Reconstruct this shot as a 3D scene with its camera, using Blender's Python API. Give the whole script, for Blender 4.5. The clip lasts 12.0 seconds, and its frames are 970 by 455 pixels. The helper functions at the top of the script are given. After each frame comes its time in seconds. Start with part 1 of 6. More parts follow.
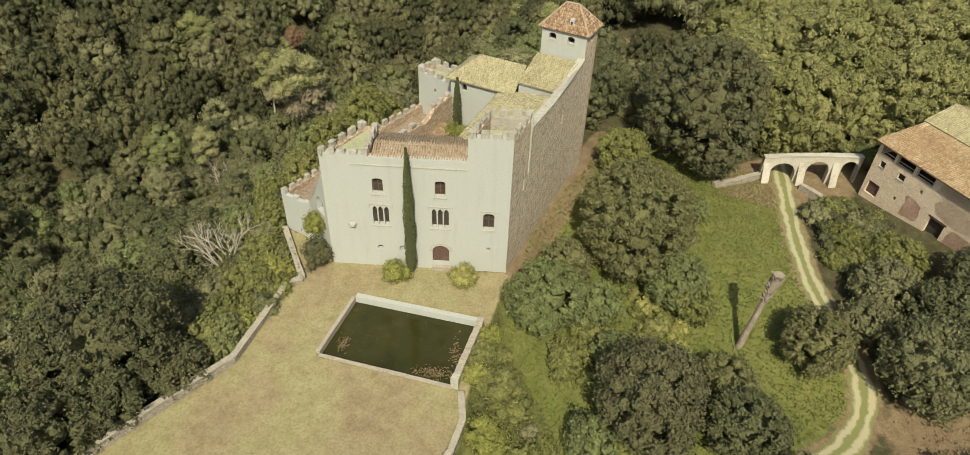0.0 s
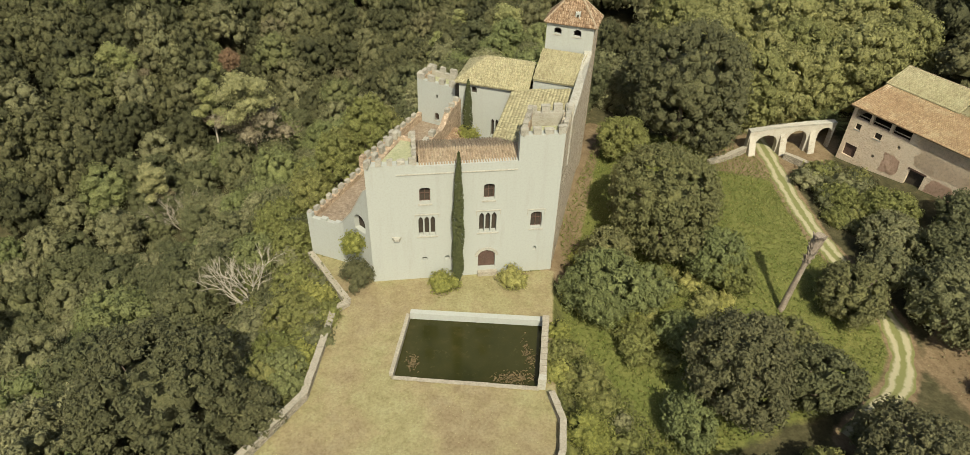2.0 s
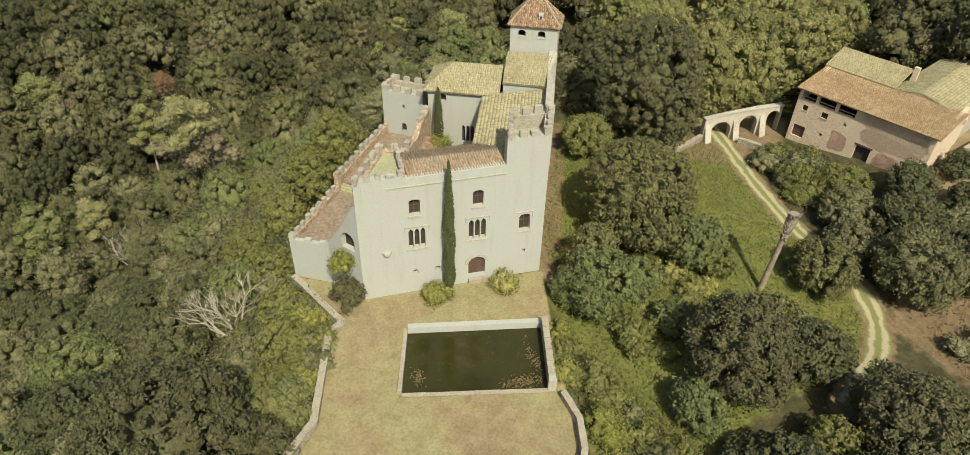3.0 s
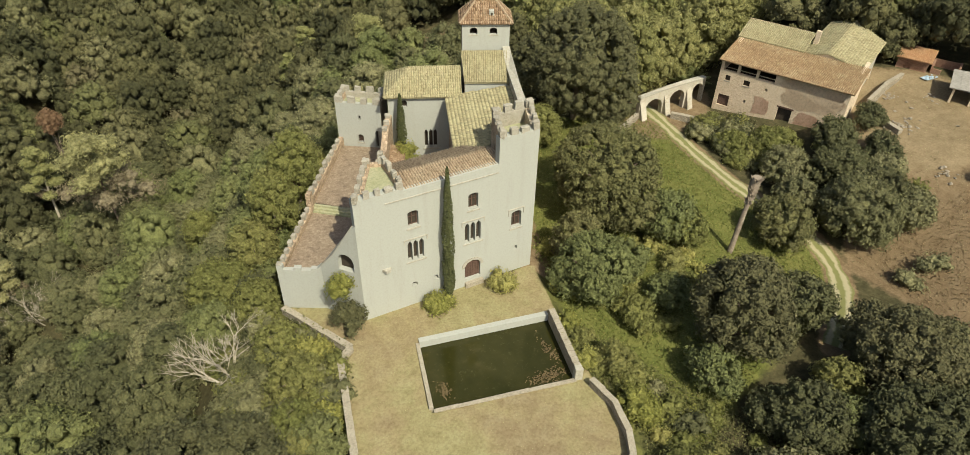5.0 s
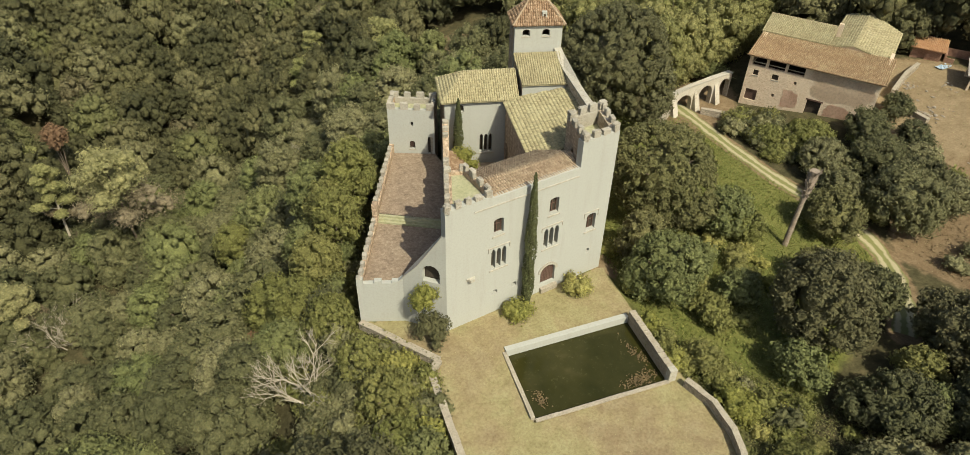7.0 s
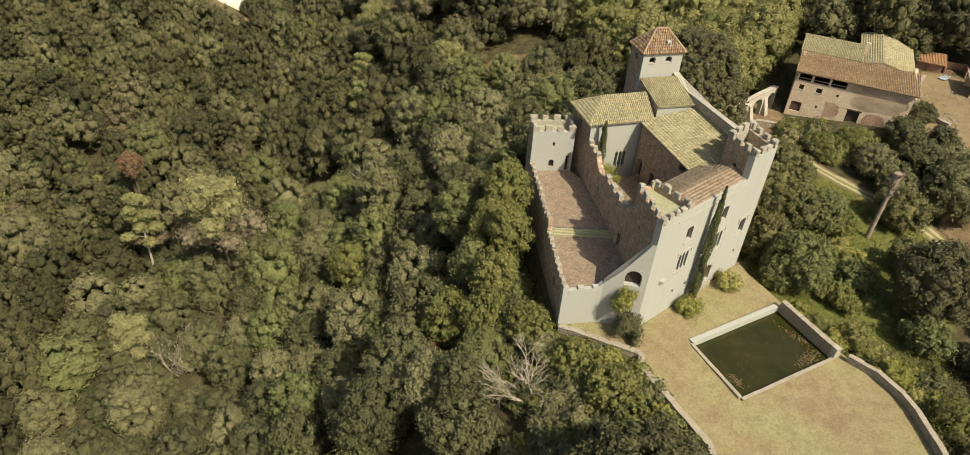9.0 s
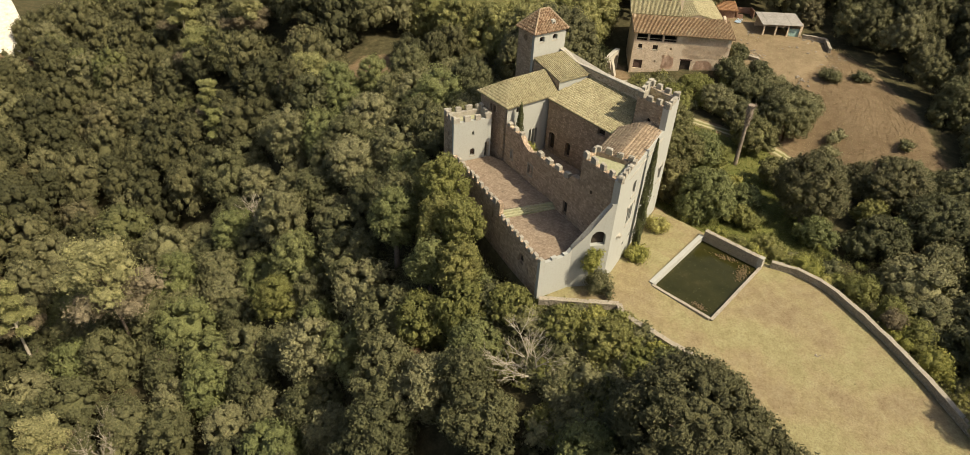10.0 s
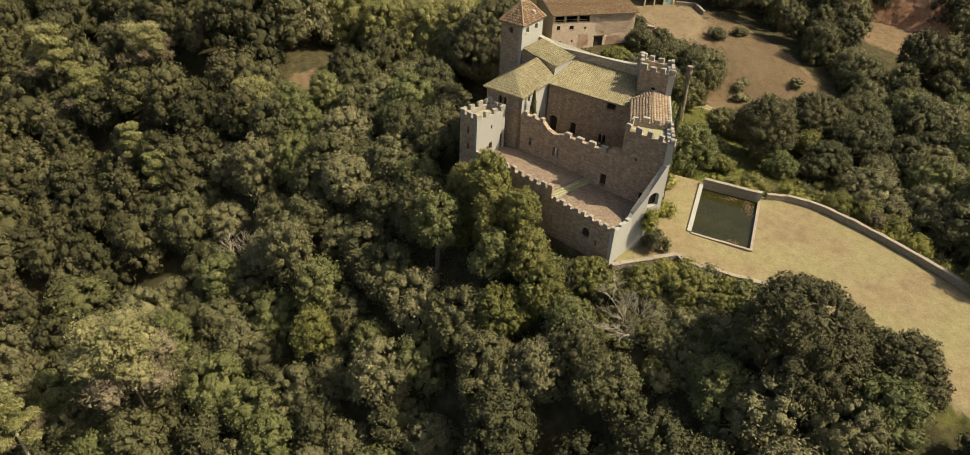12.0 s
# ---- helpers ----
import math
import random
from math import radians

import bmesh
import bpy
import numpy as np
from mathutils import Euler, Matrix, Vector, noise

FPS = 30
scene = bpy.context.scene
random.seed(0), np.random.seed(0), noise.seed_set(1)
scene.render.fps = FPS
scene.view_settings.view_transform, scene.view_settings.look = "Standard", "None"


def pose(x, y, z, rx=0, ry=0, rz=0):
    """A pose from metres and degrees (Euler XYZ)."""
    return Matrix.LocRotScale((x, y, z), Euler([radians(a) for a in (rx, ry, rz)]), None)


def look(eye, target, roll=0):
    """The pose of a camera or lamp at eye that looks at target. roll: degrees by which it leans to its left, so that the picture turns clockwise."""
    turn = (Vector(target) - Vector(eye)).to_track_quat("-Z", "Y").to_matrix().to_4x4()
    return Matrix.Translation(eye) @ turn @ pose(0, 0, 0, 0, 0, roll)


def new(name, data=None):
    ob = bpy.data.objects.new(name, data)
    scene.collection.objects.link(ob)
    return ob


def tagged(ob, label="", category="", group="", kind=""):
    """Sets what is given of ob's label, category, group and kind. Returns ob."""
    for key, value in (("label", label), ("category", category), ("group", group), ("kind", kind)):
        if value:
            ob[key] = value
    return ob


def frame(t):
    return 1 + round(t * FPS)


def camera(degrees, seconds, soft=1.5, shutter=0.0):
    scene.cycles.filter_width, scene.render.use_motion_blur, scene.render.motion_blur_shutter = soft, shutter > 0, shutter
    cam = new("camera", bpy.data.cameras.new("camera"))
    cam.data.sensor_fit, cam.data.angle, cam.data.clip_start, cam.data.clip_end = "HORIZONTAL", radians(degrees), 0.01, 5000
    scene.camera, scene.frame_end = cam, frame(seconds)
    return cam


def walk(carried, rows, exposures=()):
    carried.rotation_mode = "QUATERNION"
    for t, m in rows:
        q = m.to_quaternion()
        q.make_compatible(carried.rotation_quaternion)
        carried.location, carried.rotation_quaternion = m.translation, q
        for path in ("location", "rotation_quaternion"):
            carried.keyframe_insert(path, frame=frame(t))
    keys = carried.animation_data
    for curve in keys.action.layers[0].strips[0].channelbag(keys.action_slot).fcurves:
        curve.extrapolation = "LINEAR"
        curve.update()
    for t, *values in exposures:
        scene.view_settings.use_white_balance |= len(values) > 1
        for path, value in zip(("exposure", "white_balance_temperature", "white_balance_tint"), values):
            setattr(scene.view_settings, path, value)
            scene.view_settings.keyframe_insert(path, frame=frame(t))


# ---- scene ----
cam = camera(70.9, 12.0, 0.3)
PATH = [
    (0, (7.467, -56.220, 51.125), (7.418, -54.669, 49.864), 2.22),
    (0.5, (3.150, -55.458, 51.000), (3.136, -53.913, 49.731), 3.11),
    (1, (-0.488, -55.750, 50.380), (-0.418, -54.193, 49.127), 2.74),
    (1.5, (-4.471, -55.810, 49.630), (-4.305, -54.247, 48.394), 2.52),
    (2, (-8.363, -55.290, 49.246), (-8.109, -53.733, 48.016), 2.14),
    (2.5, (-11.753, -54.137, 49.978), (-11.398, -52.602, 48.745), 2.11),
    (3, (-14.249, -53.618, 49.038), (-13.795, -52.096, 47.824), 1.65),
    (5, (-24.547, -48.615, 48.913), (-23.779, -47.226, 47.696), 1.33),
    (5.5, (-27.036, -47.055, 48.515), (-26.220, -45.686, 47.306), 1.17),
    (6, (-29.364, -45.337, 48.760), (-28.520, -43.991, 47.545), 1.32),
    (6.5, (-31.751, -43.505, 48.869), (-30.892, -42.172, 47.651), 1.48),
    (7, (-34.005, -41.736, 48.784), (-33.145, -40.405, 47.564), 1.46),
    (7.1, (-36.861, -42.807, 50.281), (-35.982, -41.483, 49.068), 1.99),
    (7.2, (-39.718, -43.879, 51.777), (-38.819, -42.560, 50.572), 2.53),
    (7.3, (-42.574, -44.950, 53.274), (-41.656, -43.638, 52.076), 3.06),
    (7.5, (-45.034, -43.083, 53.741), (-44.107, -41.784, 52.535), 3.45),
    (7.7, (-47.134, -41.259, 53.170), (-46.195, -39.963, 51.971), 3.83),
    (9.3, (-65.084, -26.170, 53.170), (-63.931, -25.060, 51.970), 3.93),
    (9.5, (-68.021, -23.593, 53.391), (-66.780, -22.581, 52.193), 3.88),
    (10, (-74.076, -17.307, 53.192), (-72.657, -16.540, 52.011), 3.23),
    (10.5, (-79.309, -10.663, 53.533), (-77.794, -10.094, 52.358), 2.98),
    (11, (-82.949, -3.842, 53.444), (-81.397, -3.373, 52.273), 3.16),
    (11.5, (-86.270, 2.946, 53.650), (-84.691, 3.322, 52.481), 3.02),
    (12, (-87.988, 10.354, 53.079), (-86.383, 10.616, 51.913), 2.95),
]
walk(cam, [(t, look(eye, target, roll)) for t, eye, target, roll in PATH],
     exposures=[(0.0, 0.38, 6600, 2), (7.0, 0.38, 6700, 4), (9.5, 0.43, 7150, 9), (12.0, 0.4, 7450, 11)])

# ---- world, sun, exposure ----
SUN_ELEV, SUN_TURN = 49.0, 2.0
world = bpy.data.worlds.new("world")
scene.world = world
world.use_nodes = True
wn = world.node_tree.nodes
sky = wn.new("ShaderNodeTexSky")
sky.sky_type, sky.sun_disc = "NISHITA", False
sky.dust_density, sky.ozone_density = 3.5, 0.6
sky.sun_elevation, sky.sun_rotation = radians(SUN_ELEV), radians(180 + SUN_TURN)
wn["Background"].inputs["Strength"].default_value = 0.095
world.node_tree.links.new(sky.outputs["Color"], wn["Background"].inputs["Color"])
sun = new("sun", bpy.data.lights.new("sun", "SUN"))
sun.data.energy, sun.data.angle, sun.data.color = 4.4, radians(0.53), (1.0, 0.92, 0.76)
sun.rotation_euler = (radians(90 - SUN_ELEV), 0, radians(SUN_TURN))


# ---- materials ----
def node(nt, kind, **values):
    n = nt.nodes.new(kind)
    for key, value in values.items():
        n.inputs[key.replace("_", " ")].default_value = value
    return n


def ramp(nt, source, stops):
    r = nt.nodes.new("ShaderNodeValToRGB")
    el = r.color_ramp.elements
    while len(el) < len(stops):
        el.new(0.5)
    for e, (p, c) in zip(el, stops):
        e.position, e.color = p, (*c, 1)
    nt.links.new(source, r.inputs["Fac"])
    return r.outputs["Color"]


def mixc(nt, fac, a, b, how="MIX"):
    m = nt.nodes.new("ShaderNodeMix")
    m.data_type, m.blend_type = "RGBA", how
    for socket, value in ((m.inputs[0], fac), (m.inputs[6], a), (m.inputs[7], b)):
        if isinstance(value, (int, float)):
            socket.default_value = value
        elif isinstance(value, tuple):
            socket.default_value = (*value, 1)
        else:
            nt.links.new(value, socket)
    return m.outputs[2]


def calc(nt, op, a, b=0.0, clamp=False):
    m = nt.nodes.new("ShaderNodeMath")
    m.operation, m.use_clamp = op, clamp
    for socket, value in zip(m.inputs, (a, b)):
        if isinstance(value, (int, float)):
            socket.default_value = value
        else:
            nt.links.new(value, socket)
    return m.outputs[0]


def noise_fac(nt, pos, scale, detail=4.0, rough=0.6):
    n = node(nt, "ShaderNodeTexNoise", Scale=scale, Detail=detail, Roughness=rough)
    nt.links.new(pos, n.inputs["Vector"])
    return n.outputs["Fac"]


def start(name):
    m = bpy.data.materials.new(name)
    m.use_nodes = True
    nt = m.node_tree
    b = nt.nodes["Principled BSDF"]
    pos = nt.nodes.new("ShaderNodeNewGeometry").outputs["Position"]
    return m, nt, b, pos


def bump(nt, b, height, strength, distance):
    n = node(nt, "ShaderNodeBump", Strength=strength, Distance=distance)
    nt.links.new(height, n.inputs["Height"])
    nt.links.new(n.outputs["Normal"], b.inputs["Normal"])


def mottled(name, c1, c2, c3, coarse=0.35, fine=3.0, rough=0.85, relief=0.02, island=0.0):
    """Two scales of stain between three colours, with a fine relief."""
    m, nt, b, pos = start(name)
    big = noise_fac(nt, pos, coarse, 5.0)
    col = ramp(nt, big, [(0.3, c1), (0.5, c2), (0.72, c3)])
    small = noise_fac(nt, pos, fine, 6.0, 0.7)
    col = mixc(nt, 0.55, col, ramp(nt, small, [(0.25, tuple(0.55 * v for v in c1)), (0.5, c2), (0.75, tuple(min(1, 1.25 * v) for v in c3))]))
    if island:
        rnd = nt.nodes.new("ShaderNodeNewGeometry").outputs["Random Per Island"]
        col = mixc(nt, island, col, ramp(nt, rnd, [(0.0, (0.35, 0.3, 0.25)), (0.5, (0.8, 0.75, 0.68)), (1.0, (1.0, 0.97, 0.9))]), "MULTIPLY")
    nt.links.new(col, b.inputs["Base Color"])
    b.inputs["Roughness"].default_value = rough
    b.inputs["Specular IOR Level"].default_value = 0.2
    bump(nt, b, small, 0.6, relief)
    return m


def masonry(name, stone1, stone2, mortar, size=3.0, relief=0.06, plaster=0.0, stain=(0.12, 0.11, 0.09)):
    """Rubble stones in mortar, partly under a worn coat of plaster."""
    m, nt, b, pos = start(name)
    mp = node(nt, "ShaderNodeMapping")
    mp.inputs["Scale"].default_value = (1.0, 1.0, 1.7)
    nt.links.new(pos, mp.inputs["Vector"])
    warp = node(nt, "ShaderNodeTexNoise", Scale=2.5, Detail=3.0)
    nt.links.new(mp.outputs["Vector"], warp.inputs["Vector"])
    vec = nt.nodes.new("ShaderNodeVectorMath")
    vec.operation = "MULTIPLY_ADD"
    nt.links.new(warp.outputs["Color"], vec.inputs[0])
    vec.inputs[1].default_value = (0.12, 0.12, 0.12)
    nt.links.new(mp.outputs["Vector"], vec.inputs[2])
    cell = node(nt, "ShaderNodeTexVoronoi", Scale=size)
    edge = node(nt, "ShaderNodeTexVoronoi", Scale=size)
    edge.feature = "DISTANCE_TO_EDGE"
    for v in (cell, edge):
        nt.links.new(vec.outputs[0], v.inputs["Vector"])
    pick = nt.nodes.new("ShaderNodeSeparateColor")
    nt.links.new(cell.outputs["Color"], pick.inputs["Color"])
    stones = mixc(nt, pick.outputs[0], stone1, stone2)
    joint = calc(nt, "MULTIPLY", edge.outputs["Distance"], 9.0, True)
    col = mixc(nt, joint, mortar, stones)
    coarse = noise_fac(nt, pos, 0.22, 6.0, 0.65)
    fine = noise_fac(nt, pos, 5.0, 6.0, 0.7)
    streak = node(nt, "ShaderNodeMapping")
    streak.inputs["Scale"].default_value = (1.3, 1.3, 0.12)
    nt.links.new(pos, streak.inputs["Vector"])
    drip = noise_fac(nt, streak.outputs["Vector"], 1.0, 5.0, 0.6)
    cover = calc(nt, "MULTIPLY", calc(nt, "SUBTRACT", coarse, 0.75 - 0.6 * plaster), 6.0, True)
    col = mixc(nt, calc(nt, "MULTIPLY", cover, plaster), col, mortar)
    col = mixc(nt, calc(nt, "MULTIPLY", calc(nt, "SUBTRACT", drip, 0.52), 1.6, True), col, stain)
    col = mixc(nt, 0.5 - 0.28 * plaster, col, ramp(nt, fine, [(0.2, (0.45, 0.43, 0.4)), (0.55, (1, 1, 1))]), "MULTIPLY")
    nt.links.new(col, b.inputs["Base Color"])
    b.inputs["Roughness"].default_value = 0.92
    b.inputs["Specular IOR Level"].default_value = 0.15
    flat = calc(nt, "SUBTRACT", 1.0, calc(nt, "MULTIPLY", cover, plaster))
    height = calc(nt, "ADD", calc(nt, "MULTIPLY", joint, flat), calc(nt, "MULTIPLY", fine, 0.5))
    bump(nt, b, height, 0.8, relief)
    return m


def foliage(name, stops, per_object=True, lucent=0.08, rough=0.65):
    """Leaves: tone by tree, by patch and by leaf, with some light passing through."""
    m, nt, b, pos = start(name)
    if per_object:
        who = nt.nodes.new("ShaderNodeObjectInfo").outputs["Random"]
    else:
        a = nt.nodes.new("ShaderNodeAttribute")
        a.attribute_name = "tint"
        who = a.outputs["Fac"]
    tree = ramp(nt, who, stops)
    patch = ramp(nt, noise_fac(nt, pos, 0.45, 3.0), [(0.3, stops[0][1]), (0.55, stops[1][1]), (0.75, stops[2][1])])
    rnd = nt.nodes.new("ShaderNodeNewGeometry").outputs["Random Per Island"]
    leaf = ramp(nt, rnd, [(0.0, (0.84, 0.84, 0.82)), (0.55, (1.03, 1.02, 1.02)), (1.0, (1.24, 1.22, 1.18))])
    col = mixc(nt, 1.0, mixc(nt, 0.22, tree, patch), leaf, "MULTIPLY")
    grain = noise_fac(nt, pos, 3.4, 5.0, 0.8)
    col = mixc(nt, 1.0, col, ramp(nt, grain, [(0.34, (0.62, 0.62, 0.6)), (0.52, (1, 1, 1)), (0.68, (1.3, 1.28, 1.22))]), "MULTIPLY")
    bump(nt, b, grain, 0.9, 0.45)
    nt.links.new(col, b.inputs["Base Color"])
    b.inputs["Roughness"].default_value = rough
    b.inputs["Specular IOR Level"].default_value = 0.25
    tr = nt.nodes.new("ShaderNodeBsdfTranslucent")
    nt.links.new(col, tr.inputs["Color"])
    mx = nt.nodes.new("ShaderNodeMixShader")
    mx.inputs[0].default_value = lucent
    nt.links.new(b.outputs[0], mx.inputs[1])
    nt.links.new(tr.outputs[0], mx.inputs[2])
    nt.links.new(mx.outputs[0], nt.nodes["Material Output"].inputs["Surface"])
    return m


PLASTER = masonry("pale_rendered_stone", (0.348, 0.353, 0.318), (0.292, 0.292, 0.255), (0.37, 0.376, 0.341), 3.2, 0.03, 0.93, (0.298, 0.288, 0.25))
RUBBLE = masonry("rubble_stone", (0.6, 0.46, 0.33), (0.33, 0.245, 0.172), (0.44, 0.34, 0.24), 2.4, 0.16, 0.15, (0.24, 0.18, 0.125))
PALEWALL = masonry("pale_weathered_rubble", (0.62, 0.53, 0.4), (0.36, 0.28, 0.2), (0.56, 0.48, 0.365), 2.1, 0.16, 0.12, (0.32, 0.265, 0.19))
WARM = masonry("warm_rubble", (0.42, 0.36, 0.27), (0.27, 0.22, 0.16), (0.36, 0.31, 0.23), 4.2, 0.08, 0.2, (0.2, 0.16, 0.12))
MERLON = masonry("merlon_stone", (0.375, 0.345, 0.285), (0.28, 0.25, 0.2), (0.38, 0.358, 0.3), 3.0, 0.06, 0.6, (0.26, 0.23, 0.18))
DRYWALL = masonry("dry_stone_wall", (0.45, 0.4, 0.32), (0.3, 0.26, 0.2), (0.22, 0.19, 0.15), 3.2, 0.08, 0.0)
WALLTOP = mottled("weathered_wall_stone", (0.22, 0.19, 0.145), (0.31, 0.275, 0.215), (0.37, 0.34, 0.275), 1.2, 5.0, 0.9, 0.05)
COPING = mottled("pale_coping_stone", (0.27, 0.25, 0.2), (0.36, 0.34, 0.285), (0.41, 0.39, 0.335), 0.8, 4.0)
MOSSY = mottled("mossy_roof_tile", (0.235, 0.205, 0.12), (0.345, 0.317, 0.196), (0.42, 0.398, 0.262), 0.5, 4.0, 0.9, 0.01, 0.5)
CLAY = mottled("old_clay_roof_tile", (0.25, 0.185, 0.13), (0.33, 0.26, 0.185), (0.42, 0.355, 0.265), 0.6, 4.0, 0.9, 0.01, 0.55)
FARMTILE = mottled("old_farm_roof_tile", (0.22, 0.142, 0.085), (0.31, 0.215, 0.128), (0.47, 0.41, 0.27), 0.45, 3.0, 0.9, 0.01, 0.45)
RUSSET = mottled("russet_roof_tile", (0.12, 0.078, 0.05), (0.3, 0.205, 0.135), (0.62, 0.53, 0.41), 1.9, 6.0, 0.9, 0.01, 0.85)
BRICK = mottled("brown_brick_paving", (0.135, 0.1, 0.073), (0.225, 0.172, 0.125), (0.34, 0.28, 0.205), 0.9, 3.0)
MOSSTOP = mottled("lichen_covered_screed", (0.24, 0.25, 0.13), (0.31, 0.31, 0.19), (0.36, 0.34, 0.25), 0.6, 3.0)
WOOD = mottled("weathered_brown_wood", (0.06, 0.038, 0.03), (0.1, 0.062, 0.048), (0.15, 0.1, 0.078), 1.5, 9.0, 0.7)
GREYWOOD = mottled("bleached_dead_wood", (0.26, 0.228, 0.178), (0.38, 0.338, 0.265), (0.5, 0.452, 0.362), 1.0, 6.0)
PALMWOOD = mottled("grey_brown_palm_trunk", (0.16, 0.125, 0.095), (0.24, 0.195, 0.15), (0.34, 0.29, 0.23), 1.2, 5.0, 0.95, 0.06)
BARK = mottled("brown_bark", (0.1, 0.08, 0.06), (0.17, 0.13, 0.1), (0.26, 0.21, 0.16), 1.0, 6.0, 0.95, 0.05)
FARMWALL = masonry("ochre_farm_plaster", (0.672, 0.554, 0.414), (0.493, 0.381, 0.280), (0.6, 0.5, 0.375), 3.4, 0.04, 0.6, (0.470, 0.336, 0.224))
# DARKIN: dark planks, and the shade inside openings painted as near-black colour
DARKIN = mottled("dark_boards_and_inner_shade", (0.03, 0.025, 0.02), (0.05, 0.04, 0.03), (0.07, 0.055, 0.04))
SHEET = mottled("grey_roofing_sheet", (0.2, 0.185, 0.165), (0.27, 0.255, 0.23), (0.34, 0.325, 0.295), 0.5, 3.0, 0.7)
TARP = mottled("blue_tarpaulin", (0.2, 0.3, 0.4), (0.3, 0.4, 0.5), (0.42, 0.5, 0.55), 0.8, 4.0, 0.5)
TEAL = mottled("faded_teal_sheet", (0.17, 0.29, 0.27), (0.26, 0.38, 0.35), (0.34, 0.45, 0.41), 0.8, 4.0, 0.5)
RUBBISH = mottled("pale_rubble", (0.17, 0.14, 0.105), (0.25, 0.215, 0.165), (0.33, 0.3, 0.25), 1.0, 4.0)
REDEARTH = mottled("red_earth_cliff", (0.24, 0.12, 0.07), (0.34, 0.19, 0.11), (0.45, 0.3, 0.18), 0.15, 1.2, 0.95, 0.2)
PALECLIFF = mottled("pale_quarry_rock", (0.42, 0.37, 0.27), (0.58, 0.55, 0.46), (0.7, 0.68, 0.61), 0.12, 0.9, 0.95, 0.2)

DEEP, OLIVE, PALE, FRESH, DUN = (0.062, 0.065, 0.03), (0.104, 0.103, 0.047), (0.215, 0.207, 0.106), (0.16, 0.173, 0.064), (0.175, 0.154, 0.085)
OAK = foliage("holm_oak_leaves", [(0.0, (0.096, 0.102, 0.049)), (0.5, (0.162, 0.164, 0.077)), (1.0, (0.293, 0.281, 0.149))])
WOODS = foliage("mixed_wood_leaves", [(0.0, DEEP), (0.4, OLIVE), (0.7, (0.15, 0.144, 0.066)), (0.84, PALE), (0.93, FRESH), (1.0, DUN)], False)
SCRUB = foliage("mixed_scrub_leaves", [(0.0, OLIVE), (0.5, FRESH), (0.8, (0.2, 0.19, 0.07)), (1.0, DUN)], False)
GREEN = foliage("deep_green_leaves", [(0.0, (0.158, 0.183, 0.072)), (0.5, (0.196, 0.216, 0.085)), (1.0, (0.232, 0.243, 0.101))])
TAWNY = foliage("tawny_dying_needles", [(0.0, (0.2, 0.165, 0.1)), (0.5, (0.24, 0.2, 0.125)), (1.0, (0.29, 0.25, 0.165))])
RUSTY = foliage("rust_brown_dead_leaves", [(0.0, (0.2, 0.125, 0.075)), (0.5, (0.23, 0.145, 0.085)), (1.0, (0.26, 0.165, 0.1))])
DARKOAK = foliage("dark_oak_leaves", [(0.0, (0.105, 0.107, 0.052)), (0.5, (0.123, 0.123, 0.059)), (1.0, (0.147, 0.144, 0.070))])
OLIVEOAK = foliage("olive_oak_leaves", [(0.0, (0.13, 0.126, 0.062)), (0.5, (0.148, 0.143, 0.071)), (1.0, (0.168, 0.16, 0.08))])
PINE = foliage("pine_needles", [(0.0, (0.26, 0.275, 0.105)), (0.5, (0.31, 0.31, 0.13)), (1.0, (0.35, 0.33, 0.165))])
PLANE = foliage("plane_tree_leaves", [(0.0, (0.246, 0.252, 0.095)), (0.5, (0.302, 0.297, 0.118)), (1.0, (0.358, 0.342, 0.151))], True, 0.24)
BRIGHT = foliage("bright_shrub_leaves", [(0.0, (0.210, 0.225, 0.074)), (0.5, (0.254, 0.258, 0.088)), (1.0, (0.297, 0.285, 0.109))], True, 0.24)
BROWNISH = foliage("tired_walnut_leaves", [(0.0, (0.169, 0.169, 0.070)), (0.5, (0.201, 0.193, 0.084)), (1.0, (0.237, 0.214, 0.099))])
CYPRESS = foliage("cypress_needles", [(0.0, (0.075, 0.085, 0.034)), (0.5, (0.1, 0.11, 0.045)), (1.0, (0.12, 0.13, 0.055))])
YELLOWISH = foliage("yellow_green_bush_leaves", [(0.0, (0.29, 0.3, 0.08)), (0.5, (0.37, 0.36, 0.11)), (1.0, (0.43, 0.4, 0.15))], True, 0.24)
DRYGRASS = foliage("dry_slope_grass", [(0.0, (0.2, 0.145, 0.08)), (0.5, (0.25, 0.185, 0.105)), (1.0, (0.3, 0.235, 0.14))], False, 0.15)
LAWNTUFT = foliage("dry_lawn_grass", [(0.0, (0.22, 0.18, 0.105)), (0.5, (0.27, 0.235, 0.13)), (1.0, (0.27, 0.265, 0.13))], False, 0.15)
GRASS = foliage("meadow_grass", [(0.0, (0.12, 0.15, 0.03)), (0.5, (0.17, 0.19, 0.05)), (1.0, (0.25, 0.23, 0.08))], False)


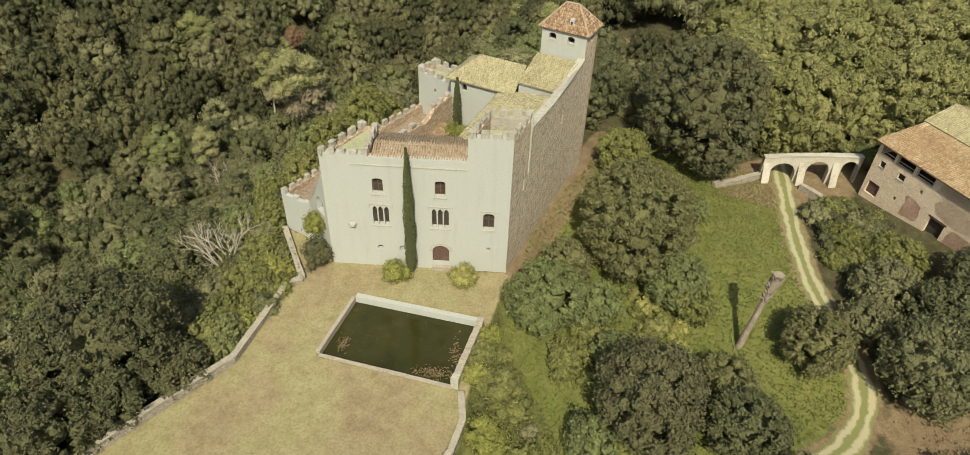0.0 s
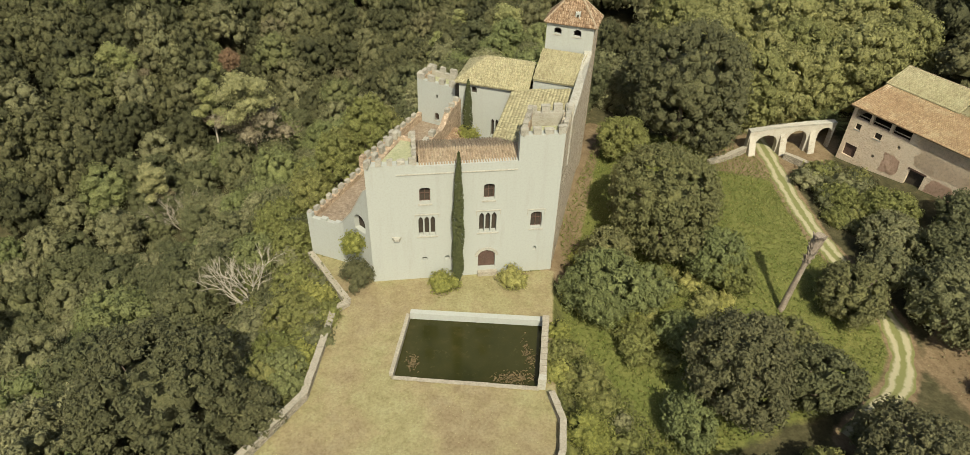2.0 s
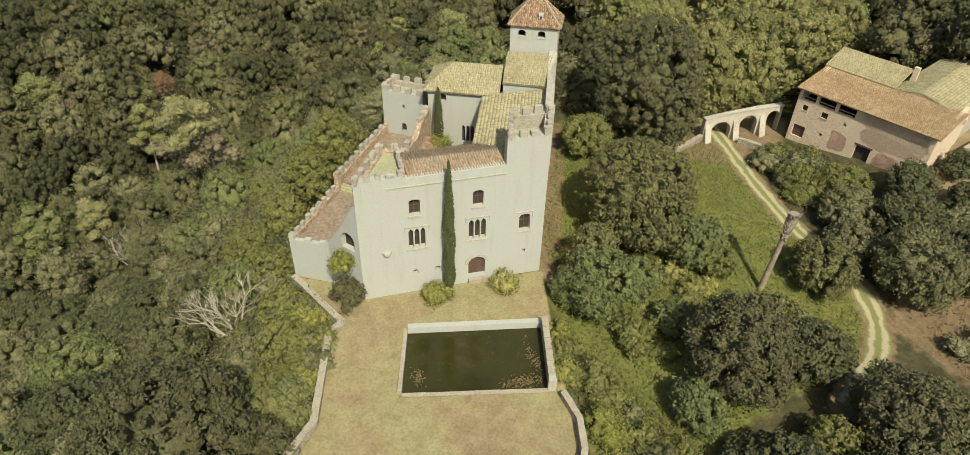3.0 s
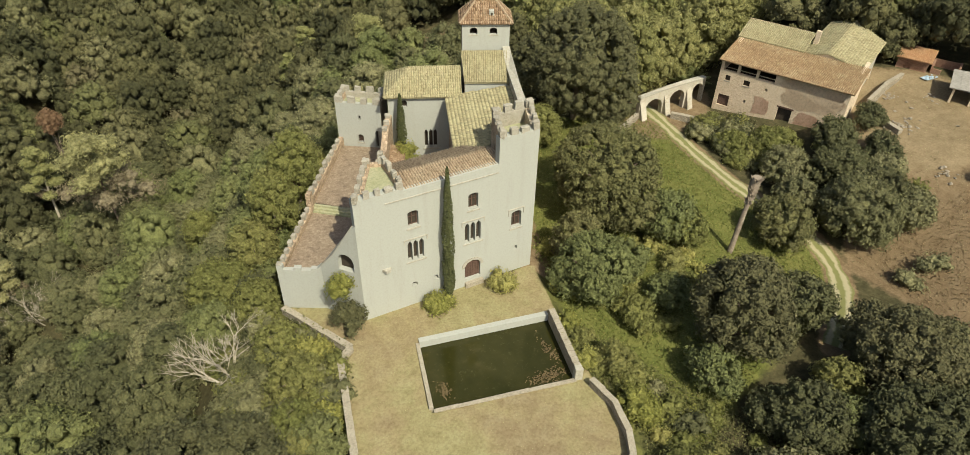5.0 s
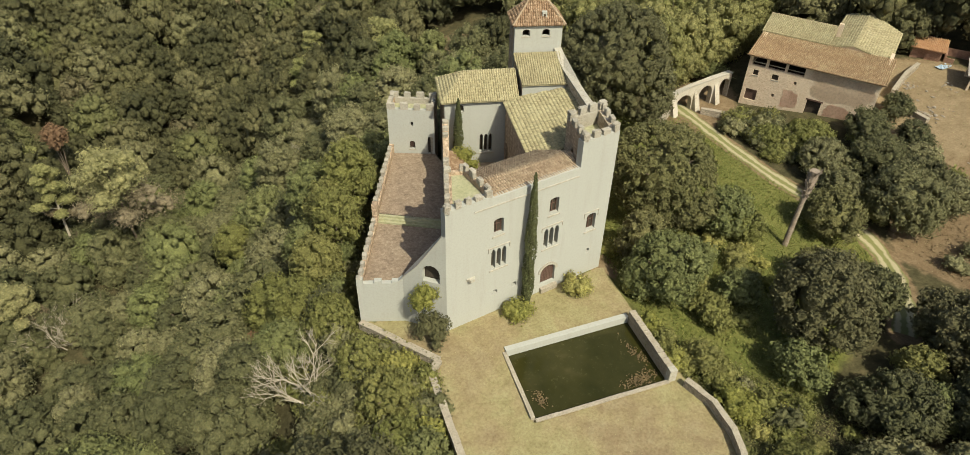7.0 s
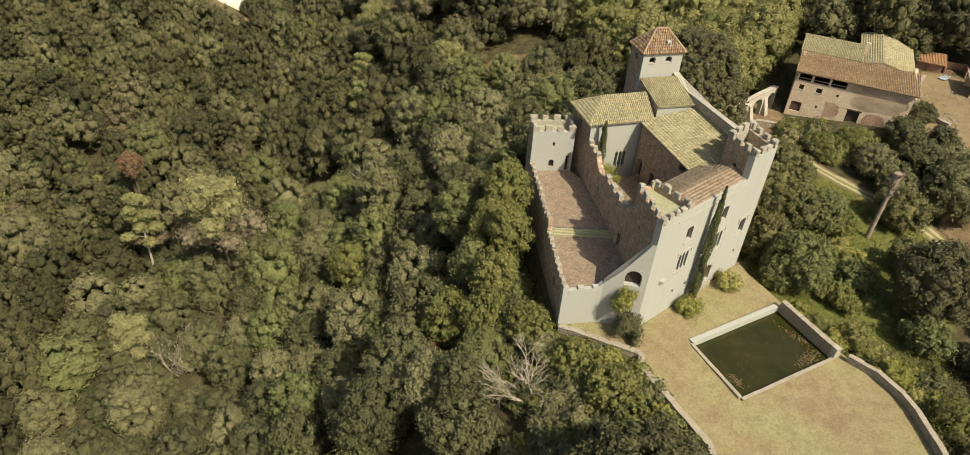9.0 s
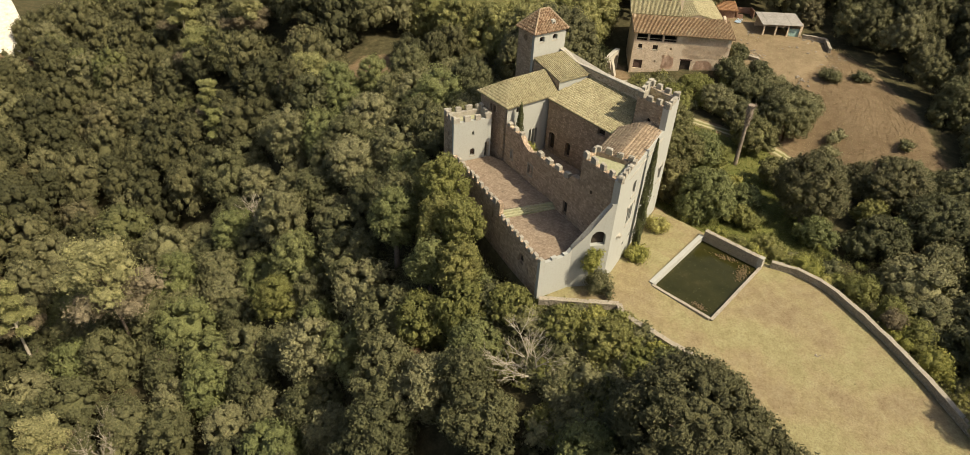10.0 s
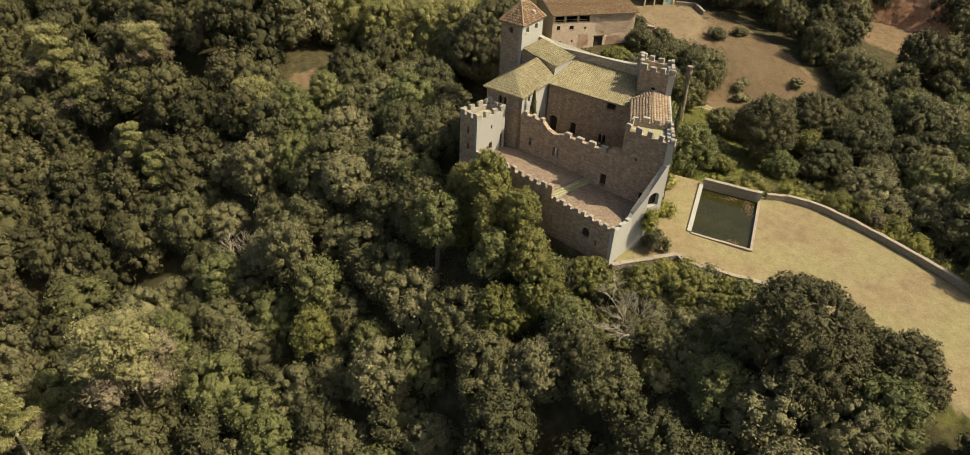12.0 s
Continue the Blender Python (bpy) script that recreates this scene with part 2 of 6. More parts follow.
def ground_material():
    m, nt, b, pos = start("ground_cover")
    at = nt.nodes.new("ShaderNodeAttribute")
    at.attribute_name = "cover"
    sep = nt.nodes.new("ShaderNodeSeparateColor")
    nt.links.new(at.outputs["Color"], sep.inputs["Color"])
    big, mid, fine = (noise_fac(nt, pos, s, 6.0, 0.65) for s in (0.12, 0.7, 4.0))
    wood = ramp(nt, mid, [(0.3, (0.045, 0.043, 0.022)), (0.55, (0.08, 0.072, 0.037)), (0.75, (0.135, 0.11, 0.062))])
    lawn = mixc(nt, 0.5, ramp(nt, big, [(0.4, (0.22, 0.165, 0.1)), (0.48, (0.272, 0.224, 0.12)), (0.57, (0.264, 0.25, 0.118))]),
                ramp(nt, mid, [(0.3, (0.18, 0.135, 0.078)), (0.5, (0.265, 0.22, 0.125)), (0.7, (0.33, 0.3, 0.18))]))
    mead = mixc(nt, 0.5, ramp(nt, big, [(0.35, (0.1, 0.12, 0.03)), (0.6, (0.165, 0.165, 0.052))]),
                ramp(nt, mid, [(0.3, (0.065, 0.085, 0.02)), (0.5, (0.13, 0.14, 0.042)), (0.7, (0.21, 0.2, 0.07))]))
    dirt = mixc(nt, 0.5, ramp(nt, big, [(0.35, (0.165, 0.115, 0.065)), (0.6, (0.225, 0.163, 0.095))]),
                ramp(nt, mid, [(0.3, (0.105, 0.074, 0.042)), (0.7, (0.28, 0.215, 0.135))]))

    def mask(channel):
        s = calc(nt, "ADD", channel, calc(nt, "MULTIPLY", calc(nt, "SUBTRACT", mid, 0.5), 0.8))
        return calc(nt, "MULTIPLY", calc(nt, "SUBTRACT", s, 0.35), 3.0, True)
    col = mixc(nt, mask(sep.outputs[1]), wood, mead)
    dust = mixc(nt, 0.5, ramp(nt, big, [(0.35, (0.2, 0.152, 0.088)), (0.6, (0.28, 0.215, 0.13))]),
                ramp(nt, mid, [(0.3, (0.15, 0.112, 0.064)), (0.7, (0.31, 0.245, 0.155))]))
    dirt = mixc(nt, mask(at.outputs["Alpha"]), dirt, dust)
    col = mixc(nt, mask(sep.outputs[2]), col, dirt)
    col = mixc(nt, mask(sep.outputs[0]), col, lawn)
    col = mixc(nt, 0.62, col, ramp(nt, fine, [(0.28, (0.5, 0.47, 0.43)), (0.58, (1, 1, 1))]), "MULTIPLY")
    nt.links.new(col, b.inputs["Base Color"])
    b.inputs["Roughness"].default_value = 0.95
    b.inputs["Specular IOR Level"].default_value = 0.1
    bump(nt, b, calc(nt, "ADD", fine, mid), 0.6, 0.08)
    return m


def water_material():
    m, nt, b, pos = start("murky_green_water")
    big, fine = noise_fac(nt, pos, 0.35, 5.0), noise_fac(nt, pos, 2.2, 6.0, 0.75)
    col = ramp(nt, big, [(0.3, (0.02, 0.021, 0.005)), (0.6, (0.03, 0.029, 0.008)), (0.75, (0.045, 0.04, 0.014))])
    scum = calc(nt, "MULTIPLY", calc(nt, "SUBTRACT", fine, 0.57), 4.0, True)
    col = mixc(nt, calc(nt, "MULTIPLY", scum, 0.6), col, (0.12, 0.11, 0.05))
    nt.links.new(col, b.inputs["Base Color"])
    b.inputs["Roughness"].default_value = 0.12
    b.inputs["Specular IOR Level"].default_value = 0.3
    bump(nt, b, noise_fac(nt, pos, 3.0, 3.0), 0.08, 0.02)
    return m


def track_material():
    m, nt, b, pos = start("rutted_dirt_track")
    at = nt.nodes.new("ShaderNodeAttribute")
    at.attribute_name = "across"
    side = calc(nt, "ABSOLUTE", at.outputs["Fac"])
    mid = noise_fac(nt, pos, 1.2, 6.0, 0.7)
    edge = calc(nt, "ADD", side, calc(nt, "MULTIPLY", calc(nt, "SUBTRACT", mid, 0.5), 0.7))
    col = ramp(nt, edge, [(0.2, (0.16, 0.16, 0.055)), (0.36, (0.33, 0.3, 0.18)), (0.62, (0.34, 0.3, 0.19)), (0.85, (0.15, 0.15, 0.05))])
    nt.links.new(col, b.inputs["Base Color"])
    b.inputs["Roughness"].default_value = 0.95
    bump(nt, b, mid, 0.5, 0.05)
    return m


GROUND, WATER, TRACK = ground_material(), water_material(), track_material()


# ---- building helpers ----
def finish(name, bm, material, parent=None, label=""):
    me = bpy.data.meshes.new(name)
    bmesh.ops.recalc_face_normals(bm, faces=bm.faces)
    bm.to_mesh(me)
    bm.free()
    me.materials.append(material)
    ob = new(name, me)
    ob.parent = parent
    return tagged(ob, label)


def part(name, bm, material, parent, label=""):
    return finish(name, bm, material, parent, label)


def thing(name, label, category, at=(0, 0, 0), group="", kind=""):
    ob = new(name)
    ob.location = at
    ob.empty_display_size = 0.3
    return tagged(ob, label, category, group, kind)


def raw_mesh(name, verts, faces, material, attrs=()):
    """A mesh from numpy arrays; attrs: (name, domain, values)."""
    me = bpy.data.meshes.new(name)
    n, k = faces.shape
    me.vertices.add(len(verts))
    me.vertices.foreach_set("co", verts.astype(np.float32).ravel())
    me.loops.add(n * k)
    me.loops.foreach_set("vertex_index", faces.astype(np.int32).ravel())
    me.polygons.add(n)
    me.polygons.foreach_set("loop_start", np.arange(0, n * k, k, dtype=np.int32))
    me.update(calc_edges=True)
    for label, values in attrs:
        if values.ndim == 2:
            at = me.attributes.new(label, "FLOAT_COLOR", "POINT")
            at.data.foreach_set("color", values.astype(np.float32).ravel())
        else:
            at = me.attributes.new(label, "FLOAT", "POINT")
            at.data.foreach_set("value", values.astype(np.float32).ravel())
    me.materials.append(material)
    return me


def flat(p):
    return Vector((p[0], p[1], 0))


def prism(bm, poly, z0, z1):
    """A solid over a plan polygon; z0, z1: numbers or one value for each corner."""
    n = len(poly)
    z0 = [z0] * n if isinstance(z0, (int, float)) else z0
    z1 = [z1] * n if isinstance(z1, (int, float)) else z1
    lo = [bm.verts.new((p[0], p[1], z)) for p, z in zip(poly, z0)]
    hi = [bm.verts.new((p[0], p[1], z)) for p, z in zip(poly, z1)]
    bm.faces.new(lo[::-1])
    bm.faces.new(hi)
    for i in range(n):
        j = (i + 1) % n
        bm.faces.new((lo[i], lo[j], hi[j], hi[i]))
    return bm


def box_along(p0, p1, z0, z1, outer, inner, bm=None):
    """A block along p0 to p1, from outer metres on its right to inner metres on its left."""
    a, b = flat(p0), flat(p1)
    d = (b - a).normalized()
    n = Vector((d.y, -d.x, 0))
    poly = [a + n * outer, b + n * outer, b - n * inner, a - n * inner]
    return prism(bm or bmesh.new(), poly, z0, z1)


def rough_up(bm, amount, seed=0):
    rnd = random.Random(seed)
    for v in bm.verts:
        v.co += Vector((rnd.uniform(-1, 1), rnd.uniform(-1, 1), rnd.uniform(-1, 1))) * amount
    return bm


def arched(s0, s1, z0, z1, rise, steps=6):
    """The outline of an opening with a round or flat-arched head."""
    pts = [(s0, z0), (s1, z0)]
    mid, half = (s0 + s1) / 2, (s1 - s0) / 2
    for i in range(steps + 1):
        a = math.pi * i / steps
        pts.append((mid + half * math.cos(a), z1 - rise + rise * math.sin(a)))
    return pts


def pierced(p0, p1, outline, holes=(), thick=0.8):
    """A wall from p0 to p1, its outside on the right; outline and holes in metres along it and in height."""
    a, b = flat(p0), flat(p1)
    d = (b - a).normalized()
    n = Vector((-d.y, d.x, 0))
    bm = bmesh.new()
    loops, edges = [], []
    for loop in (outline, *holes):
        vs = [bm.verts.new(a + d * s + Vector((0, 0, z))) for s, z in loop]
        loops.append(vs)
        edges += [bm.edges.new((vs[i - 1], vs[i])) for i in range(len(vs))]
    bmesh.ops.triangle_fill(bm, use_beauty=True, edges=edges, normal=-n)
    front = list(bm.faces)
    twin = {v: bm.verts.new(v.co + n * thick) for v in list(bm.verts)}
    for f in front:
        bm.faces.new([twin[v] for v in reversed(f.verts)])
    for vs in loops:
        for i in range(len(vs)):
            bm.faces.new((vs[i - 1], vs[i], twin[vs[i]], twin[vs[i - 1]]))
    return bm


def along(p0, p1, s, out=0.0, z=0.0):
    a, b = flat(p0), flat(p1)
    d = (b - a).normalized()
    return a + d * s + Vector((d.y, -d.x, 0)) * out + Vector((0, 0, z))


def crenels(parent, p0, p1, z, count, width, height, thick=0.45, seed=0, ends=True, out=0.0, gone=()):
    """A row of merlons, each a part of its own, with a sloped weathered cap."""
    rnd = random.Random(seed)
    length = (flat(p1) - flat(p0)).length
    for i in range(count):
        if i in gone:
            continue
        s = width / 2 + (length - width) * i / max(1, count - 1) if ends else length * (i + 0.5) / count
        w, h = width * rnd.uniform(0.8, 1.15), height * rnd.uniform(0.7, 1.1)
        bm = bmesh.new()
        q = [along(p0, p1, s - w / 2, out), along(p0, p1, s + w / 2, out), along(p0, p1, s + w / 2, out - thick), along(p0, p1, s - w / 2, out - thick)]
        prism(bm, q, z - 0.05, z + h * 0.86)
        c = sum(q, Vector()) / 4
        prism(bm, [c + (v - c) * 1.04 for v in q], z + h * 0.86 - 0.01, z + h)
        top = sorted(bm.verts, key=lambda v: -v.co.z)[:4]
        for v in top:
            v.co = Vector((c.x + (v.co.x - c.x) * 0.86, c.y + (v.co.y - c.y) * 0.86, v.co.z))
        part("merlon", rough_up(bm, 0.055, seed * 50 + i), MERLON, parent)


def tile_roof(parent, poly, material, overhang=0.0, thick=0.18, label="", seed=0, step=0.27):
    """A roof plane over the corners poly (eave first, anticlockwise from above), with rows of barrel tiles laid on it."""
    rnd = random.Random(seed)
    P = [Vector(p) for p in poly]
    nrm = (P[1] - P[0]).cross(P[-1] - P[0]).normalized()
    if nrm.z < 0:
        nrm = -nrm
    bm = bmesh.new()
    hi = [bm.verts.new(p) for p in P]
    lo = [bm.verts.new(p - Vector((0, 0, thick))) for p in P]
    bm.faces.new(hi)
    bm.faces.new(lo[::-1])
    for i in range(len(P)):
        bm.faces.new((lo[i - 1], lo[i], hi[i], hi[i - 1]))
    roof = part("roof", bm, material, parent, label)
    x = (P[1] - P[0]).normalized()
    y = nrm.cross(x).normalized()
    pts = [((p - P[0]).dot(x), (p - P[0]).dot(y)) for p in P]
    xs = [p[0] for p in pts]
    verts, faces = [], []
    u = min(xs) + step / 2
    while u < max(xs):
        cut = []
        for i in range(len(pts)):
            (ax, ay), (bx, by) = pts[i - 1], pts[i]
            if (ax - u) * (bx - u) <= 0 and abs(ax - bx) > 1e-6:
                cut.append(ay + (by - ay) * (u - ax) / (bx - ax))
        if len(cut) >= 2:
            v, top = min(cut) - 0.08, max(cut) - 0.05
            while v < top:
                ln = min(0.44, top - v + 0.06)
                w, j, lift = step * rnd.uniform(0.33, 0.4), rnd.uniform(-0.02, 0.02), rnd.uniform(0.0, 0.025)
                k = len(verts)
                for vv, ww, hh in ((v, w, 0.055 + lift), (v + ln, w * 0.8, 0.02 + lift)):
                    for a in (-1, -0.45, 0.45, 1):
                        verts.append(P[0] + x * (u + j + a * ww) + y * vv + nrm * (hh + (0.1 * (1 - a * a) if abs(a) < 1 else -0.03)))
                faces += [(k, k + 1, k + 5, k + 4), (k + 1, k + 2, k + 6, k + 5), (k + 2, k + 3, k + 7, k + 6), (k, k + 3, k + 2, k + 1), (k + 4, k + 5, k + 6, k + 7)]
                v += 0.4
        u += step
    me = raw_mesh("roof_tiles", np.array([tuple(v) for v in verts]), np.array(faces), material)
    tiles = new("roof_tiles", me)
    tiles.parent = roof
    tagged(tiles, kind="stuff")
    return roof


# ---- ground ----
LAWN = [(8.4, -0.5), (6.6, -8), (5.0, -17), (5.0, -20), (4.2, -23.2), (3.2, -25), (-2, -31.2), (-11.6, -39.6), (-21, -47.5), (-40, -52), (-37, -36),
        (-26, -25), (-22.7, -20.8), (-17.6, -14.6), (-16.2, -8.3), (-15.3, -4.1), (-13.9, -3.2), (-18, 5.4), (-11, 2)]
TRACK_LINE = [(48.5, 40), (47.2, 30), (46.0, 22), (44.6, 12), (44.2, 4), (45.4, -3), (46.6, -8), (45.2, -13), (41, -17.5), (36, -20.5), (32, -23.0)]
MEADOW = [(11, 8), (17, 20), (24, 34), (44, 25), (45, 5), (46, -4), (43, -13), (36, -18), (28, -20), (18, -23), (11, -26), (7, -24), (8, -10)]
YARD = [(64, 3), (68, 17), (82, 18), (91, 9), (90, -8), (80, -22), (66, -31), (54, -37), (48, -26), (47, -14), (50, -11), (62, -3)]
BARE = [(37, 20), (38, 26), (48, 31), (60, 31), (57, 24), (52, 19), (46, 17)]


def inside(X, Y, poly):
    """Metres inside a polygon (outside: minus), on arrays."""
    best = np.full(X.shape, 1e9)
    odd = np.zeros(X.shape, bool)
    for i in range(len(poly)):
        (ax, ay), (bx, by) = poly[i - 1], poly[i]
        dx, dy = bx - ax, by - ay
        t = np.clip(((X - ax) * dx + (Y - ay) * dy) / (dx * dx + dy * dy), 0, 1)
        best = np.minimum(best, np.hypot(X - ax - t * dx, Y - ay - t * dy))
        if ay != by:
            odd ^= ((ay > Y) != (by > Y)) & (X < ax + (Y - ay) * dx / dy)
    return np.where(odd, best, -best)


def off_line(X, Y, line):
    best = np.full(X.shape, 1e9)
    for (ax, ay), (bx, by) in zip(line[:-1], line[1:]):
        dx, dy = bx - ax, by - ay
        t = np.clip(((X - ax) * dx + (Y - ay) * dy) / (dx * dx + dy * dy), 0, 1)
        best = np.minimum(best, np.hypot(X - ax - t * dx, Y - ay - t * dy))
    return best


def smooth(a, b, v):
    t = np.clip((v - a) / (b - a), 0, 1)
    return t * t * (3 - 2 * t)


def height(X, Y):
    """The land: a level knoll round the castle, a deep wooded valley on the west and north, a gentle shelf on the east."""
    X, Y = np.asarray(X, float), np.asarray(Y, float)
    u = -0.835 * (X + 18) + 0.55 * (Y - 5)
    west = np.interp(u, [-40, -9, 0, 10, 16, 30, 45, 60, 85, 150, 260, 600], [0, -2.0, -4.5, -9.5, -15, -27, -33, -35, -27, -8, 20, 40])
    west = west + 0.07 * np.clip(Y - 45, 0, 110)
    east = -3.1 + 0.06 * np.clip(Y + 8, -60, 0) + np.interp(X, [51, 72, 86, 97, 128], [0, 3.8, 4.5, 5.2, 11.1])
    east = east - 3.0 * np.exp(-((X - 47) ** 2 + (Y + 12) ** 2) / 150)
    east = east + 1.2 * np.exp(-((X - 26) ** 2 + (Y - 18) ** 2) / 220)
    z = east + (west - east) * smooth(-27, -7, u)
    z = z + 0.35 * np.sin(X * 0.21 + 1.0) * np.sin(Y * 0.17) + 0.8 * np.sin(X * 0.043) * np.cos(Y * 0.051 + 0.7) * smooth(30, 80, np.hypot(X, Y))
    d = inside(X, Y, LAWN)
    level = -0.85 + 0.03 * np.clip(Y, -20, 0)
    z = np.where(d > 0, level, z + (level - z) * np.exp(-((np.minimum(d, 0) / 5.0) ** 2)) - 1.0 * smooth(0.0, 1.0, -d) * np.exp(-((np.minimum(d, 0) / 6.0) ** 2)))
    core = inside(X, Y, [(-11.5, 0.5), (8, 0.5), (15.5, 19), (13, 25), (2, 25), (-4, 26), (-17, 6)])
    return np.where(core > -3, z + (-0.9 - z) * smooth(-3, 0, core), z)


def ground_z(x, y):
    return float(height(np.array([x]), np.array([y]))[0])


def spread(lo, hi, step, far, grow=1.16):
    mid = list(np.arange(lo, hi + step, step))
    out, s, right, left = [], step * 2, mid[-1], mid[0]
    while right < far:
        right += s
        mid.append(right)
        left -= s
        out.append(left)
        s = s * grow if right > hi + 120 else min(s * 1.1, 3.0)
    return np.array(out[::-1] + mid)


gx = np.unique(np.concatenate([spread(-32, 90, 0.7, 3000), np.arange(-11.5, 7.6, 0.2)]).round(3))
gy = np.unique(np.concatenate([spread(-46, 40, 0.7, 3000), np.arange(-17.6, -3.6, 0.2)]).round(3))
GX, GY = np.meshgrid(gx, gy)
GZ = height(GX, GY)
d_pool = inside(GX, GY, [(-7.75, -5.15), (5.85, -7.7), (3.85, -15.9), (-9.8, -13.1)])
GZ = np.where(d_pool > 0, -3.0, GZ)
cover = np.zeros((*GX.shape, 4))
cover[..., 0] = smooth(-0.6, 0.4, inside(GX, GY, LAWN))
cover[..., 1] = np.maximum(smooth(-2.5, 1.5, inside(GX, GY, MEADOW)), 0.55 * smooth(-9, 0, inside(GX, GY, LAWN)))
cover[..., 2] = np.maximum.reduce([smooth(-3, 1.5, inside(GX, GY, YARD)), smooth(-2, 1, inside(GX, GY, BARE)), smooth(2.6, 1.0, off_line(GX, GY, TRACK_LINE)), smooth(14, 9, np.hypot(GX - 89, GY + 60)), smooth(7.5, 4.5, np.hypot(GX - 26, GY - 64)), smooth(16, 8, np.hypot(GX - 11, GY - 184)),
                                   smooth(2.6, 1.2, off_line(GX, GY, [(8.9, 0), (12, 8), (17, 21), (22, 32)]))])
cover[..., 3] = smooth(-3.0, 2.0, inside(GX, GY, [(62, 8), (68, 17), (82, 17), (91, 8), (90, -9), (78, -13), (66, -8)]))
ny, nx = GX.shape
idx = np.arange(nx * ny).reshape(ny, nx)
quads = np.stack([idx[:-1, :-1], idx[:-1, 1:], idx[1:, 1:], idx[1:, :-1]], -1).reshape(-1, 4)
ground = new("ground", raw_mesh("ground", np.stack([GX, GY, GZ], -1).reshape(-1, 3), quads, GROUND, [("cover", cover.reshape(-1, 4))]))
tagged(ground, "hillside of dry lawn, green meadow and woodland soil", "ground", kind="structure")
for p in ground.data.polygons:
    p.use_smooth = True


def ribbon(name, line, half, lift, material):
    """A draped strip along a plan line."""
    pts, total = [], [0.0]
    for a, b in zip(line[:-1], line[1:]):
        total.append(total[-1] + math.hypot(b[0] - a[0], b[1] - a[1]))
    px, py = [p[0] for p in line], [p[1] for p in line]
    verts, side = [], []
    n = int(total[-1] / 0.7)
    s = np.linspace(0, total[-1], n)
    kern = np.ones(9) / 9
    cx, cy = np.interp(s, total, px), np.interp(s, total, py)
    cx[4:-4], cy[4:-4] = np.convolve(cx, kern, "valid"), np.convolve(cy, kern, "valid")
    tx, ty = np.gradient(cx), np.gradient(cy)
    ln = np.hypot(tx, ty)
    cols = np.linspace(-1, 1, 9)
    wob = 1 + 0.12 * np.sin(s * 0.9) + 0.08 * np.sin(s * 2.3)
    X = cx[:, None] + (ty / ln * half * wob)[:, None] * cols
    Y = cy[:, None] - (tx / ln * half * wob)[:, None] * cols
    Z = height(X, Y) + lift - 0.06 * np.abs(cols) ** 8
    k = np.arange(n * 9).reshape(n, 9)
    q = np.stack([k[:-1, :-1], k[:-1, 1:], k[1:, 1:], k[1:, :-1]], -1).reshape(-1, 4)
    return new(name, raw_mesh(name, np.stack([X, Y, Z], -1).reshape(-1, 3), q, material, [("across", np.broadcast_to(cols, X.shape).reshape(-1))]))


tagged(ribbon("road", TRACK_LINE, 1.3, 0.06, TRACK), "rutted pale dirt track with a grassy middle", "track", kind="structure")


def field_wall(name, line, width, top, foot, label, seed):
    """A low stone wall along a plan line: a coursed body and separate coping stones."""
    rnd = random.Random(seed)
    root = thing(name, label, "wall", kind="structure")
    for a, b in zip(line[:-1], line[1:]):
        length = math.hypot(b[0] - a[0], b[1] - a[1])
        n = max(1, int(length / 1.1))
        body = bmesh.new()
        for i in range(n):
            p, q = [(a[0] + (b[0] - a[0]) * k / n, a[1] + (b[1] - a[1]) * k / n) for k in (i, i + 1)]
            z = top + rnd.uniform(-0.05, 0.05)
            box_along(p, q, foot, z - 0.12, width / 2, width / 2, body)
            part("coping_stone", rough_up(box_along(p, q, z - 0.12, z, width / 2 + 0.05, width / 2 + 0.05), 0.03, rnd.random()), WALLTOP, root)
        part("wall_body", body, DRYWALL, root)
    return root


field_wall("boundary_wall_west", [(-18.2, 5.2), (-13.9, -3.2), (-15.3, -4.1), (-16.2, -8.3), (-17.6, -14.6), (-22.7, -20.8), (-26, -25), (-31, -30.5)], 0.55, -0.35, -3.5,
           "low pale stone wall with coping along the lawn", 1)
field_wall("boundary_wall_east", [(4.6, -17.0), (5.0, -20), (4.2, -23.2), (3.2, -25), (0.8, -28), (-2, -31.2), (-6.6, -35.6), (-11.6, -39.6), (-16, -43), (-21, -47.5)], 0.5, -0.45, -4,
           "curving low stone wall round the dry lawn", 2)

# ---- water basin ----
W = [(-7.65, -5.3), (5.7, -7.85), (3.7, -15.75), (-9.65, -12.95)]
basin = thing("water_basin", "rectangular stone irrigation basin with murky green water", "basin", kind="structure")
part("water", prism(bmesh.new(), W, -2.9, -1.6), WATER, basin, "still dark green water with floating scum")
part("rim", box_along(W[1], W[0], -3, -0.8, 0.0, -0.6), PLASTER, basin, "smooth pale rendered end wall")
for p, q, z, wd in ((W[0], W[3], -0.9, 0.38), (W[3], W[2], -1.18, 0.38)):
    n = 6
    for i in range(n):
        a = tuple(p[k] + (q[k] - p[k]) * i / n for k in (0, 1))
        b = tuple(p[k] + (q[k] - p[k]) * (i + 1) / n for k in (0, 1))
        part("rim_slab", rough_up(box_along(a, b, -3, z + (0.025 if (i * 7) % 3 == 0 else 0), 0.0, -wd), 0.01, i), WALLTOP, basin)
high = part("high_wall", box_along(W[1], W[2], -3, -0.1, 0.02, 0.55), WARM, basin, "taller rubble retaining wall")
